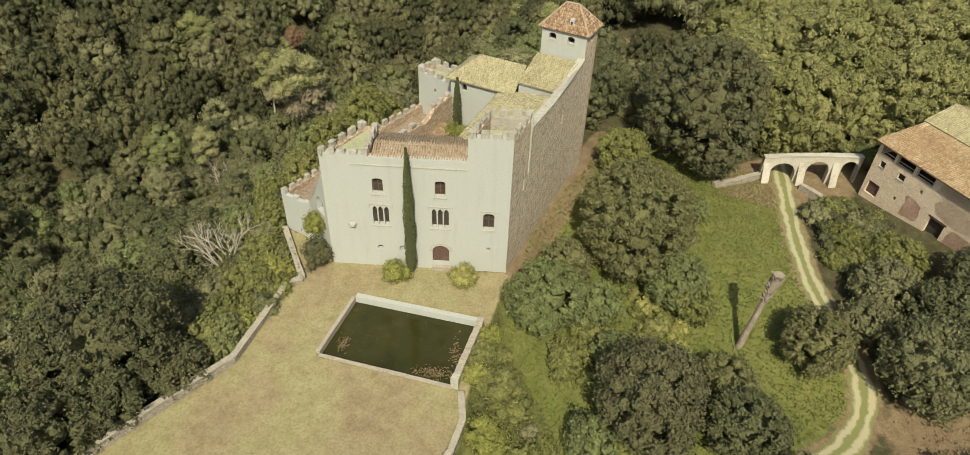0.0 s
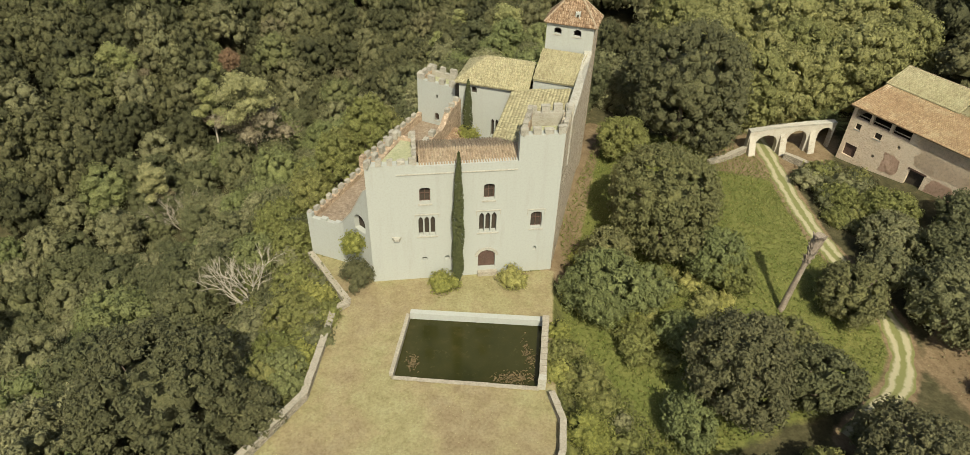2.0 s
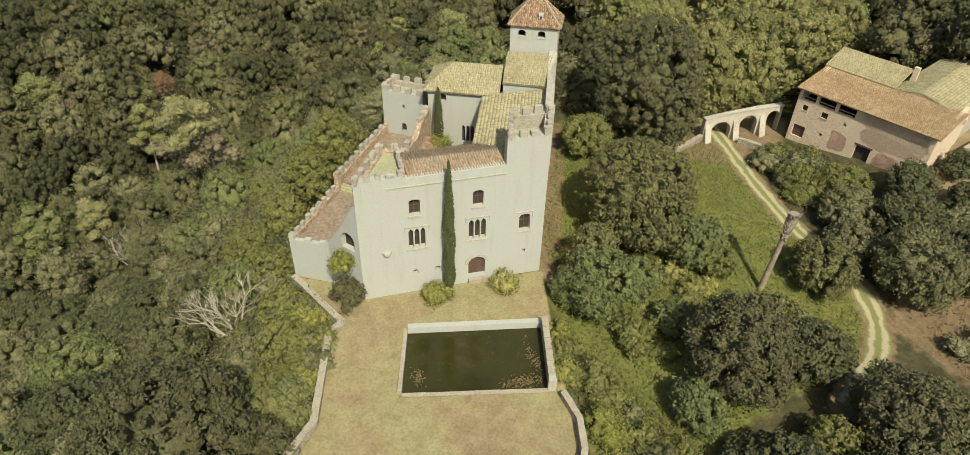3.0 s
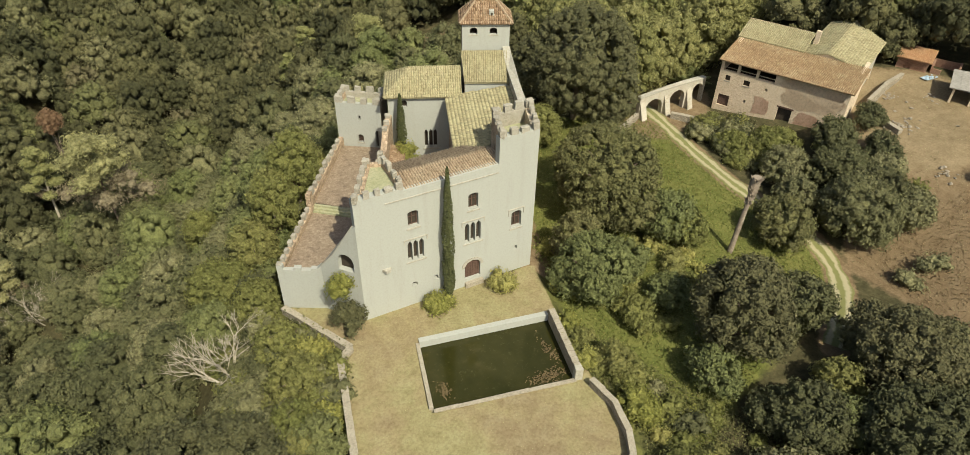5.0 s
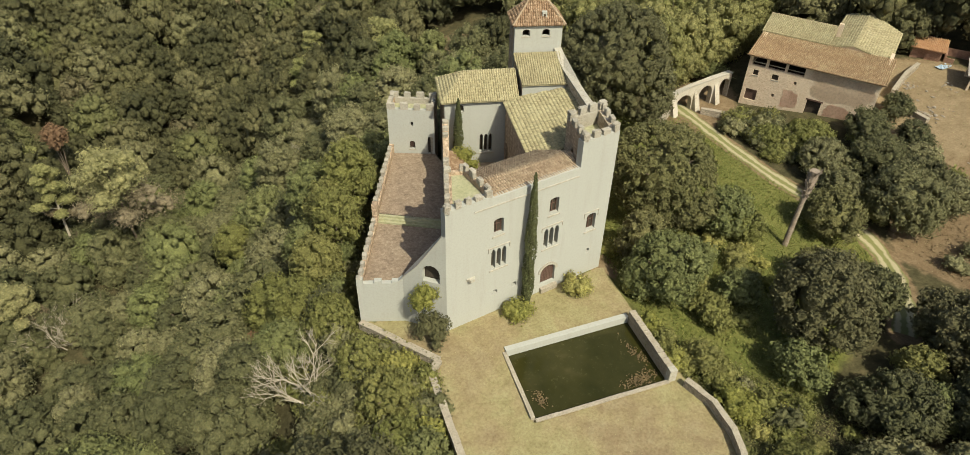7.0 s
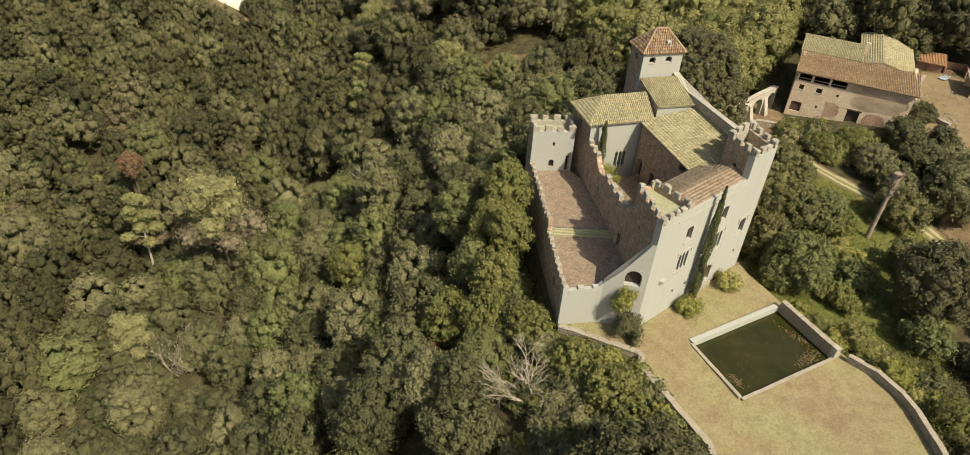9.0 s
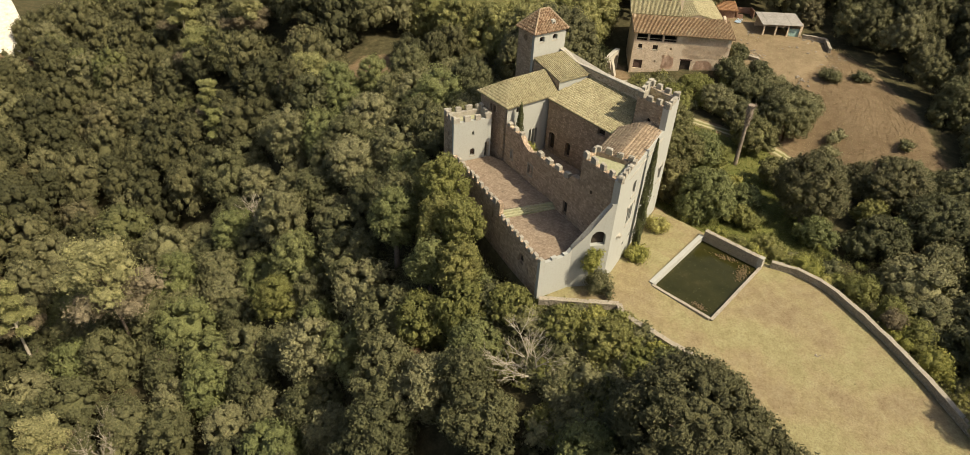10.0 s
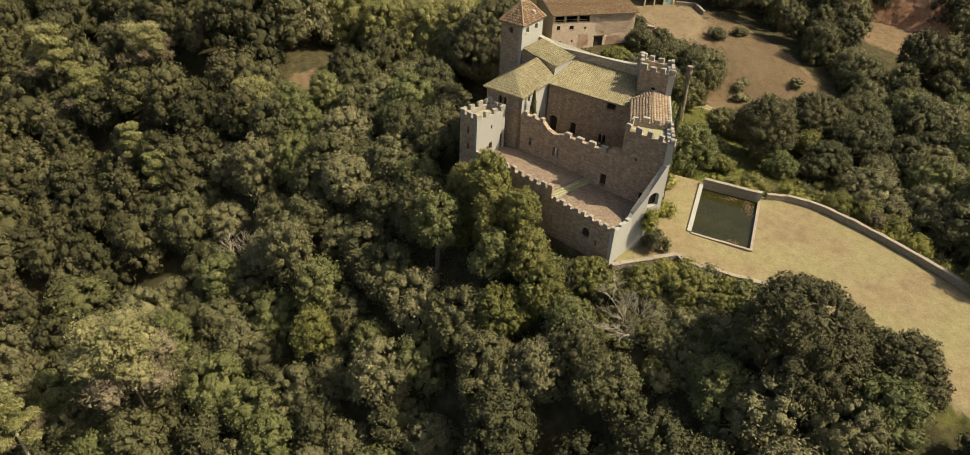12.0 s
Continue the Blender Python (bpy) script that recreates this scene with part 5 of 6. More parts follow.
for i, (name, x, y, top, rad, mat, text) in enumerate(SINGLE):
    z = FIXED_Z.get(name, ground_z(x, y))
    tall = max(1.2, top - z)
    small = rad < 2.2 and name != "rusty_tree"
    ctall = tall if small else min(tall * 0.93, rad * 2.5)
    area = rad * rad * 4 + rad * ctall * 3
    V, F = crown_arrays(rng, rad, ctall, 14 if small else int(20 + rad * rad * 2.6), int(min(15000, area * (44 if small else 29))), 0.13 if small else 0.17, -0.9 if small else -0.75, 5 if small else 8, 3)
    me = leaf_mesh("crown", V, F, mat)
    tree(name, x, y, me, None if small else trunk_mesh("trunk", tall * 0.85, min(0.4, 0.06 * tall ** 0.9, 0.1 * rad), rad * 0.7, i), text, -0.1 if small else tall - ctall, category="ivy" if "ivy" in name else "bush" if small or "bush" in name or "shrub" in name else "tree", z=z)


def cypress(x, y, z, top, radius, label):
    tall = top - z
    n = int(tall * 520 * radius)
    h = rng.uniform(0, 1, n) ** 1.15
    prof = radius * np.minimum(1, 1.6 * (1 - h) ** 0.62) * np.minimum(1, 0.5 + h * 6)
    a = rng.uniform(0, 2 * np.pi, n)
    wob = prof * (1 + 0.16 * np.sin(a * 3 + h * 22)) * rng.uniform(0.8, 1.08, n)
    nrm = np.stack([np.cos(a), np.sin(a), np.full(n, 0.6)], 1)
    V, F = leaf_quads(rng, np.stack([np.cos(a) * wob, np.sin(a) * wob, h * tall], 1), nrm, 0.12, 0.4)
    bm = bmesh.new()
    bmesh.ops.create_cone(bm, cap_ends=True, segments=10, radius1=radius * 0.72, radius2=0.04, depth=tall * 0.94, matrix=pose(0, 0, tall * 0.5))
    cv = np.array([tuple(v.co) for v in bm.verts])
    cf = [[v.index for v in f.verts] for f in bm.faces if len(f.verts) == 4]
    bm.free()
    me = leaf_mesh("crown", np.concatenate([V, cv]), np.concatenate([F, np.array(cf) + len(V)]), CYPRESS)
    tree("cypress", x, y, me, trunk_mesh("trunk", 2.0, 0.16, 0.2, 3), label, 0.25, z=z)


cypress(-2.25, -0.85, -0.85, 15.2, 0.52, "tall narrow dark cypress against the castle front")
cypress(1.05, 18.8, 4.3, 13.0, 0.5, "slim cypress in the castle courtyard")

# dead palm trunk
palm = thing("dead_palm", "leaning bare dead palm trunk with a frayed head", "tree", (33.5, -6.1, ground_z(33.5, -6.1)))
bm = bmesh.new()
prev = None
LEAN = Vector((1.0, 0.2, 0))
for i in range(21):
    f = i / 20
    c = LEAN * (1.1 * f + 0.25 * f * f) + Vector((0, 0, -0.3 + 10.7 * f))
    r = 0.36 - 0.09 * min(1, f / 0.6) + 0.3 * max(0.0, (f - 0.62) / 0.38) ** 1.2 + (0.025 if i % 2 else 0)
    ring = [bm.verts.new(c + Vector((math.cos(k * math.tau / 10) * r, math.sin(k * math.tau / 10) * r, 0))) for k in range(10)]
    if prev:
        for k in range(10):
            bm.faces.new((prev[k - 1], prev[k], ring[k], ring[k - 1]))
    prev = ring
bm.faces.new(prev)
part("trunk", bm, PALMWOOD, palm)
for k in range(70):
    rnd = random.Random(k)
    a, f = k * 2.4, 0.66 + 0.33 * rnd.random()
    c = LEAN * (1.1 * f + 0.25 * f * f) + Vector((0, 0, -0.3 + 10.7 * f))
    r = 0.2 + 0.3 * ((f - 0.62) / 0.38) ** 1.2
    side = Vector((math.cos(a), math.sin(a), 0))
    bm = bmesh.new()
    limb(bm, c + side * r, c + side * (r + 0.2 + 0.14 * rnd.random()) + Vector((0, 0, 0.28 + 0.3 * rnd.random())), 0.13, 0.05, 5)
    part("leaf_stub", bm, PALMWOOD, palm)


def bare_tree(x, y, z, tall, seed, label, lean=(0, 0), reach=1.0):
    rnd = random.Random(seed)
    root = thing("dead_tree", label, "tree", (x, y, z))

    def branch(bm, p, d, length, r, depth):
        q = p + d * length
        limb(bm, p, q, r, r * 0.62, 5)
        if depth == 0:
            return
        for _ in range(3):
            nd = (d + Vector((rnd.uniform(-1, 1), rnd.uniform(-1, 1), rnd.uniform(-0.35, 0.5))) * 0.75).normalized()
            branch(bm, p.lerp(q, rnd.uniform(0.5, 1.0)), nd, length * rnd.uniform(0.6, 0.85), r * 0.58, depth - 1)
    for i in range(4):
        bm = bmesh.new()
        branch(bm, Vector((0, 0, -0.5)), Vector((lean[0] + math.cos(i * 1.7) * 0.45 * reach, lean[1] + math.sin(i * 1.7) * 0.45 * reach, 0.9)).normalized(), tall * 0.42, 0.13, 4)
        part("bough", bm, GREYWOOD, root)


bare_tree(-24.8, 1.6, -5.4, 7.4, 5, "bleached leafless dead tree on the wooded slope", (-0.35, 0.6), 1.3)
bare_tree(-8.0, 63.7, -20.8, 7.0, 9, "bleached leafless dead tree in the wood")
bare_tree(-49.0, 54.0, -33.5, 9.0, 12, "bleached leafless dead tree in the wood")


# pines with open pale crowns
def pine(x, y, top, radius, seed, label, lean, dying=0):
    r = np.random.default_rng(seed)
    z = ground_z(x, y)
    tall = top - z
    crowns = {PINE: [[], [], 0], TAWNY: [[], [], 0]}
    bm = bmesh.new()
    limb(bm, (0, 0, -0.5), (lean[0] * 0.6, lean[1] * 0.6, tall * 0.6), 0.26, 0.17, 7)
    limb(bm, (lean[0] * 0.6, lean[1] * 0.6, tall * 0.6), (lean[0], lean[1], tall * 0.97), 0.17, 0.05, 6)
    for i in range(16):
        a, h = i * 2.4, 0.45 + 0.53 * (i + 0.5) / 16
        reach = radius * (1.15 - 0.75 * (h - 0.45) / 0.55) * r.uniform(0.6, 1.0)
        base = Vector((lean[0] * h, lean[1] * h, tall * h))
        tip = base + Vector((math.cos(a) * reach, math.sin(a) * reach, 0.5 + reach * 0.15))
        limb(bm, base - Vector((0, 0, 0.6)), tip, 0.07, 0.03, 5)
        for f in (0.62, 1.0):
            c = np.array(base.lerp(tip, f))
            n = 380
            q = r.normal(0, 1, (n, 3)) + np.array([0, 0, 0.35])
            q /= np.linalg.norm(q, axis=1)[:, None]
            rr = radius * r.uniform(0.3, 0.44)
            V, F = leaf_spikes(r, c + q * rr * np.array([1, 1, 0.62]) * r.uniform(0.5, 1.15, (n, 1)), q, 0.17, 0.5)
            blobs = 7
            bc = c + q[:blobs] * rr * np.array([1, 1, 0.62]) * r.uniform(0.3, 0.7, (blobs, 1))
            bv = bc[:, None] + ICO_V[None] * r.uniform(0.6, 1.2, (blobs, len(ICO_V), 1)) * rr * 0.3 * np.array([1, 1, 0.75])
            bf = (ICO_F[:, [0, 1, 2, 2]][None] + (len(V) + np.arange(blobs) * len(ICO_V))[:, None, None]).reshape(-1, 4)
            V, F = np.concatenate([V, bv.reshape(-1, 3)]), np.concatenate([F, bf])
            group = crowns[TAWNY if i < dying else PINE]
            group[0].append(V)
            group[1].append(F + group[2])
            group[2] += len(V)
    root = thing("pine_tree", label, "tree", (x, y, z), "pines in the wood")
    part("trunk", bm, GREYWOOD if seed % 2 else BARK, root)
    for material, (vs, fs, _) in crowns.items():
        if vs:
            c = new("crown" if material is PINE else "dying_foliage", leaf_mesh("crown", np.concatenate(vs), np.concatenate(fs), material))
            c.parent = root


for i, (x, y, top, rad, ln) in enumerate([(-34.5, 65.5, -8.0, 6.6, (-1.4, 0.9)), (-45.0, 76.0, -13.0, 3.0, (0.5, 0.5)), (-64.0, 90.0, -12.0, 4.2, (-2.0, 0.5)), (14.2, 70.2, 2.0, 4.6, (0.8, 0.2)), (27.0, 97.0, 6.0, 4.6, (-2.4, -0.6)),
                                          (-54.0, 58.0, -22.0, 3.0, (0.5, 0.5)), (21.6, 109.0, -3.5, 4.8, (0.6, 0.0)), (-48.0, 96.0, -19.0, 2.6, (0.4, 0.0)), (8.0, 92.0, -6.0, 2.6, (0.5, 0.3)), (28.0, 122.0, 2.0, 4.4, (0.6, 0.4)), (3.0, 84.0, -8.0, 2.6, (0.4, 0.2))]):
    pine(x, y, top, rad, i + 40, "pine with an open pale green crown and bare trunk", ln, 6 if i in (0, 4) else 2)

# a bushy palm between the arcade and the grove
def palm_clump(x, y, z, reach, label):
    r = np.random.default_rng(19)
    root = thing("palm_bush", label, "palm", (x, y, z))
    for k in range(22):
        a, lean = k * 2.4, r.uniform(0.5, 1.1)
        vs, fs = [], []
        for j in range(26):
            f = (j + 1) / 26
            out, up = reach * lean * f, 0.6 + reach * (1.25 - 0.4 * lean) * f - 1.5 * lean * f * f
            for side in (-1, 1):
                c = np.array([math.cos(a) * out, math.sin(a) * out, up])
                w = 0.75 * math.sin(math.pi * min(1, 0.15 + f * 0.85)) + 0.1
                tip = c + np.array([-math.sin(a) * side * w + math.cos(a) * 0.3, math.cos(a) * side * w + math.sin(a) * 0.3, -0.18])
                d = np.array([math.cos(a), math.sin(a), 0]) * 0.06
                m = len(vs)
                vs += [c - d, c + d, tip + d * 0.3, tip - d * 0.3]
                fs.append([m, m + 1, m + 2, m + 3])
        part_mesh = leaf_mesh("frond", np.array(vs), np.array(fs), GREEN)
        ob = new("frond", part_mesh)
        ob.parent = root


palm_clump(57.5, 29.0, ground_z(57.5, 29.0), 3.4, "bushy green palm with arching fronds behind the arcade")

# the bright plane grove behind the lane
grove = [leaf_mesh("crown", *crown_arrays(rng, 4.8, 12.5, 70, 4200, 0.2, -0.9, 8, 3), PLANE) for _ in range(3)]
grove_trunk = trunk_mesh("trunk", 10.0, 0.3, 2.5, 77)
rnd = random.Random(5)
for i in range(49):
    x, y = 40 + (i % 7) * 5.4 + rnd.uniform(-1.4, 1.4) + (i // 7) * 1.2, 33.5 + (i // 7) * 5.6 + rnd.uniform(-1.5, 1.5) + (i % 7) * 0.3
    if inside(np.array([x]), np.array([y]), [(42, 15), (42, 27), (60, 28), (70, 33), (86, 30), (86, 10)])[0] > -2.0:
        continue
    tree("plane_tree", x, y, grove[i % 3], grove_trunk, "tall yellow-green plane tree in the grove by the lane", -0.6, rnd.uniform(0.85, 1.15), rnd.uniform(0, 6.28), "plane tree grove", rnd.uniform(0.95, 1.15))

# ---- the wood ----
CLEAR = [([(42, 27), (57, 29), (64, 16), (67, 0), (47, -2), (44, 8)], 0.5), ([(6.6, -8), (5.4, -16), (5.8, -24), (-0.6, -32), (-10.6, -40.6), (-8, -46), (4, -38), (11, -30), (11, -20), (9, -10)], 0.5), ([(-16, -10), (-17, 4), (-22, 9), (-28, 5), (-27, -4), (-22, -12)], 0.0), (LAWN, 2.0), (MEADOW, 2.0), (YARD, 3.0), (BARE, 1.5), ([(-20, 4), (-13, -5), (9.5, -2), (19, 20), (16, 28), (-1, 31), (-7, 28)], 1.0), ([(52, 24), (64, 0), (90, 4), (88, 16), (80, 24), (70, 32)], 1.0)]
GAPS = [(-28, -4.6, 4.2), (-24, -8.5, 3.4), (-21, 24.2, 3.0), (-25, 2.5, 1.4), (-8.0, 63.7, 2.6), (-20.4, 24.6, 1.6), (25, 63, 6.2), (28, 67, 5.6), (52, 84, 3.0), (6, 170, 7.0), (9, 178, 10.0), (13, 192, 13.0), (80, -56, 10.0), (88, -60, 11.0), (73, -50, 7.0)]
spots = []
step = 6.8
rnd = random.Random(11)
ky = 0
yy = -78.0
while yy < 190:
    xx = -175.0 + (ky % 2) * step / 2
    while xx < 190:
        spots.append((xx + rnd.uniform(-1.5, 1.5), yy + rnd.uniform(-1.5, 1.5)))
        xx += step
    yy += step * 0.87
    ky += 1
SP = np.array(spots)
ok = np.ones(len(SP), bool)
for poly, margin in CLEAR:
    ok &= inside(SP[:, 0], SP[:, 1], poly) < -margin
ok &= off_line(SP[:, 0], SP[:, 1], TRACK_LINE) > np.where(SP[:, 1] < -19, 2.6, 4.0)
for gx0, gy0, gr in GAPS:
    ok &= np.hypot(SP[:, 0] - gx0, SP[:, 1] - gy0) > gr
for name, x, y, top, rad, *_ in SINGLE:
    ok &= np.hypot(SP[:, 0] - x, SP[:, 1] - y) > rad * 0.8 + 1.2
ok &= ~((SP[:, 0] > 36) & (SP[:, 0] < 76) & (SP[:, 1] > 28) & (SP[:, 1] < 70))
# the valley and hills round the castle
ok &= inside(SP[:, 0], SP[:, 1], [(-116, 95), (-95, 45), (-68, 0), (-42, -34), (-28, -46), (14, -54), (66, -76), (106, -84), (124, -40), (122, 20), (98, 68), (60, 106), (64, 150), (72, 222), (36, 222), (-40, 172), (-84, 132)]) > -4
SP = SP[ok]
SZ = height(SP[:, 0], SP[:, 1])
order = np.argsort(np.minimum(np.hypot(SP[:, 0] + 22, SP[:, 1] - 24), 14 + np.hypot(SP[:, 0] - 24, SP[:, 1] + 34)))
near, rest = order[:205], order[205:]
KINDS = []
for k in range(8):
    rad, tall = rng.uniform(3.4, 4.5), rng.uniform(6.6, 9.6)
    KINDS.append((leaf_mesh("crown", *crown_arrays(rng, rad, tall, int(rng.integers(42, 58)), 3500, 0.16, -0.6, int(rng.integers(4, 8)), 3), GREEN if k > 5 else OAK), trunk_mesh("trunk", 5.0, 0.2, 1.6, 100 + k)))
TEXTS = ["dense dark holm oak in the wood"] * 6 + ["lighter green young tree in the wood"] * 2
for i in near:
    k = int(rng.integers(0, 40)) % 8
    x, y = float(SP[i, 0]), float(SP[i, 1])
    tree("oak_tree", x, y, *KINDS[k], TEXTS[k], float(rng.uniform(-2.8, 0.2)), float(rng.uniform(0.9, 1.3)), float(rng.uniform(0, 6.28)), "trees of the wood", float(rng.uniform(0.8, 1.2)))

FAR = [crown_arrays(rng, 1.0, 2.0, int(rng.integers(34, 46)), 1600, 0.045, -0.35, int(rng.integers(4, 8)), 2) for _ in range(9)]
FARTHEST = [crown_arrays(rng, 1.0, 2.0, 34, 1150, 0.053, -0.2, int(rng.integers(4, 7)), 2) for _ in range(9)]
allV, allF, allT, k = [], [], [], 0
for i in rest:
    V, F = (FAR if min(math.hypot(SP[i, 0] + 20, SP[i, 1] - 20), math.hypot(SP[i, 0] - 25, SP[i, 1] + 30)) < 72 else FARTHEST)[int(rng.integers(0, 9))]
    a, r = rng.uniform(0, 6.28), 3.2 + 2.5 * rng.uniform(0, 1) ** 1.4
    h = r * rng.uniform(1.0, 1.35)
    c, s = np.cos(a), np.sin(a)
    P = np.stack([(V[:, 0] * c - V[:, 1] * s) * r + SP[i, 0], (V[:, 0] * s + V[:, 1] * c) * r + SP[i, 1], V[:, 2] * h + SZ[i] + rng.uniform(-2.2, 2.4)], 1)
    allV.append(P)
    allF.append(F + k)
    allT.append(np.full(len(P), rng.uniform(0, 1)))
    k += len(P)
forest = new("forest", leaf_mesh("forest", np.concatenate(allV), np.concatenate(allF), WOODS, [("tint", np.concatenate(allT))]))
tagged(forest, "dense mixed evergreen wood covering the valley sides", "forest", kind="stuff")

# leafy growth along the foot of the terrace wall
foot = [leaf_mesh("crown", *crown_arrays(rng, 2.5, 6.0, 30, 1700, 0.16, -0.8, 7, 3), m) for m in (BRIGHT, GREEN, OAK)]
for i in range(10):
    f = 0.04 + i * 0.088
    x, y = -18.0 + 13.3 * f - 0.835 * (3.0 + (i * 7 % 4) * 0.5), 5.6 + 20.2 * f + 0.55 * (3.0 + (i * 7 % 4) * 0.5)
    z = ground_z(x, y)
    tree("wall_shrub", x, y, foot[(i * 5) % 3], None, "leafy overgrown shrub at the foot of the terrace wall", -0.4, 0.8 + 0.1 * (i * 3 % 4), i * 1.3, "shrubs below the terrace", 0.85 + 0.05 * i, "bush", z)

# undergrowth on the slopes near the walls, and meadow grass
def tufts(name, label, poly, count, size, lift, material, seed, rise=0.5, avoid=None):
    r = np.random.default_rng(seed)
    px, py = [p[0] for p in poly], [p[1] for p in poly]
    X, Y = r.uniform(min(px), max(px), count), r.uniform(min(py), max(py), count)
    keep = inside(X, Y, poly) > 0
    if avoid:
        keep &= inside(X, Y, avoid) < 0
    keep &= off_line(X, Y, TRACK_LINE) > 1.4
    X, Y = X[keep], Y[keep]
    n = len(X)
    up = np.tile(np.array([0, -0.3, 0.8]), (n, 1))
    V, F = leaf_quads(r, np.stack([X, Y, height(X, Y) + r.uniform(0.0, rise, n) + lift], 1), up, size, 0.7)
    ob = new(name, leaf_mesh(name, V, F, material, [("tint", np.repeat(r.uniform(0, 1, n), 4))]))
    return tagged(ob, label, "grass", kind="stuff")


tufts("lawn_grass", "short dry straw-coloured grass of the lawn", LAWN, 18000, 0.05, 0.0, LAWNTUFT, 6, 0.05, [(-8.6, -4.4), (6.4, -7.2), (4.2, -16.8), (-10.8, -14.0)])
tufts("meadow_grass", "rough green meadow grass and weeds", MEADOW, 46000, 0.11, 0.0, GRASS, 1, 0.35)
BANK = [(6.6, -8), (5.4, -16), (5.8, -24), (-0.6, -32), (-10.6, -40.6), (-4, -46), (14, -40), (20, -30), (14, -20), (9, -10)]
tufts("bank_scrub", "tangled green and yellowish scrub on the bank", BANK, 40000, 0.11, 0.0, SCRUB, 2, 0.7)
LOW = [(leaf_mesh("crown", *crown_arrays(rng, 1.5, 2.0, 12, 420, 0.13, -0.9, 5, 2), m), m) for m in (BRIGHT, BRIGHT, YELLOWISH, OAK)]


def thicket(name, label, poly, count, seed, lo, hi, kinds, avoid=None):
    r = np.random.default_rng(seed)
    px, py = [p[0] for p in poly], [p[1] for p in poly]
    made = 0
    while made < count:
        x, y = r.uniform(min(px), max(px)), r.uniform(min(py), max(py))
        q = np.array([x]), np.array([y])
        if inside(*q, poly)[0] < 0.8 or off_line(*q, TRACK_LINE)[0] < 2.2 or (avoid and inside(*q, avoid)[0] > -0.6):
            continue
        made += 1
        tree(name, float(x), float(y), LOW[int(r.choice(kinds))][0], None, label, -0.25, float(r.uniform(lo, hi)), float(r.uniform(0, 6.28)), label, float(r.uniform(0.7, 1.1)), "bush")


thicket("bank_bush", "low tangled green bush on the bank below the lawn", BANK, 60, 21, 0.6, 1.3, (0, 1, 1, 2, 0, 3))
thicket("slope_bush", "low bright green bush on the slope below the walls", [(-14, -4), (-19, 5), (-22, 12), (-28, 8), (-25.5, 0), (-20, -8), (-16.5, -9)], 70, 22, 0.7, 1.5, (0, 3, 3, 3), LAWN)
thicket("shade_bush", "dark green bush in the shade below the lawn wall", [(-23, 2), (-19.5, -7), (-21, -14), (-31, -10), (-32, -1)], 60, 28, 0.8, 1.7, (3, 3, 0), LAWN)
thicket("hedge_bush", "low green bush in the farm hedge", [(46.5, 16), (53, 13), (60, 3), (66, -4), (60, -14), (49, -12), (47, 2)], 40, 23, 0.7, 1.4, (0, 3, 3, 1))
thicket("lane_bush", "low leafy bush below the farmhouse", [(46.8, 21), (54, 18.5), (56.5, 12), (52, 5), (46.5, 6)], 45, 27, 0.7, 1.5, (0, 1, 3))
thicket("meadow_bush", "low bright green bush in the meadow", [(10, 6), (16, 6), (30, 0), (31, -9), (20, -14), (9, -13)], 34, 24, 0.5, 1.2, (0, 1, 2))
SLOPE = [(49, -15), (60, -13), (72, -14), (84, -12), (90, -14), (80, -22), (66, -31), (54, -37), (47, -27)]
thicket("slope_shrub", "dark green bush on the dry slope", SLOPE, 4, 26, 0.8, 1.5, (3, 0, 3))
tufts("slope_scrub", "tangled scrub on the slope under the walls", [(-13, -3), (-18.5, 5.5), (-4, 30), (-12, 34), (-27, 14), (-26, -2), (-21, -12), (-16.5, -9)], 30000, 0.11, 0.0, SCRUB, 3, 0.9, LAWN)
for cx, cy, rx, ry, n, sd in ((1.6, -14.2, 2.4, 0.8, 300, 31), (3.6, -11.6, 0.7, 2.2, 130, 32), (-7.8, -11.2, 0.8, 1.1, 110, 33)):
    r = np.random.default_rng(sd)
    at = np.stack([cx + rx * r.normal(0, 0.42, n), cy + ry * r.normal(0, 0.42, n) - 0.22 * (rx > 1) * r.uniform(-1, 1, n), np.full(n, -1.57) + r.uniform(0, 0.03, n)], 1)
    at = at[inside(at[:, 0], at[:, 1], W) > 0.12]
    V, F = leaf_quads(r, at, np.tile(np.array([0, 0, 1.0]), (len(at), 1)), 0.09, 0.25)
    tagged(new("pond_weed", leaf_mesh("pond_weed", V, F, DRYGRASS, [("tint", np.repeat(r.uniform(0, 0.4, len(at)), 4))])), "thin patch of brownish weed floating on the water", "weed", kind="stuff")
tufts("slope_grass", "dry brown grass of the bare slope", SLOPE, 14000, 0.1, 0.0, DRYGRASS, 8, 0.25)
tufts("yard_weeds", "dry straw-coloured weeds in the farm yard", YARD, 8000, 0.08, 0.0, LAWNTUFT, 4, 0.3)


# ---- farm ----
FA, FB = (55.6, 21.45), (63.7, 4.25)
FD, FI = Vector((0.426, -0.905, 0)), Vector((0.905, 0.426, 0))


def farm(s, depth, z):
    p = flat(FA) + FD * s + FI * depth
    return (p.x, p.y, z)


farmhouse = thing("farmhouse", "old stone farmhouse with a loggia and lichened tile roofs", "house")
GL = 19.0
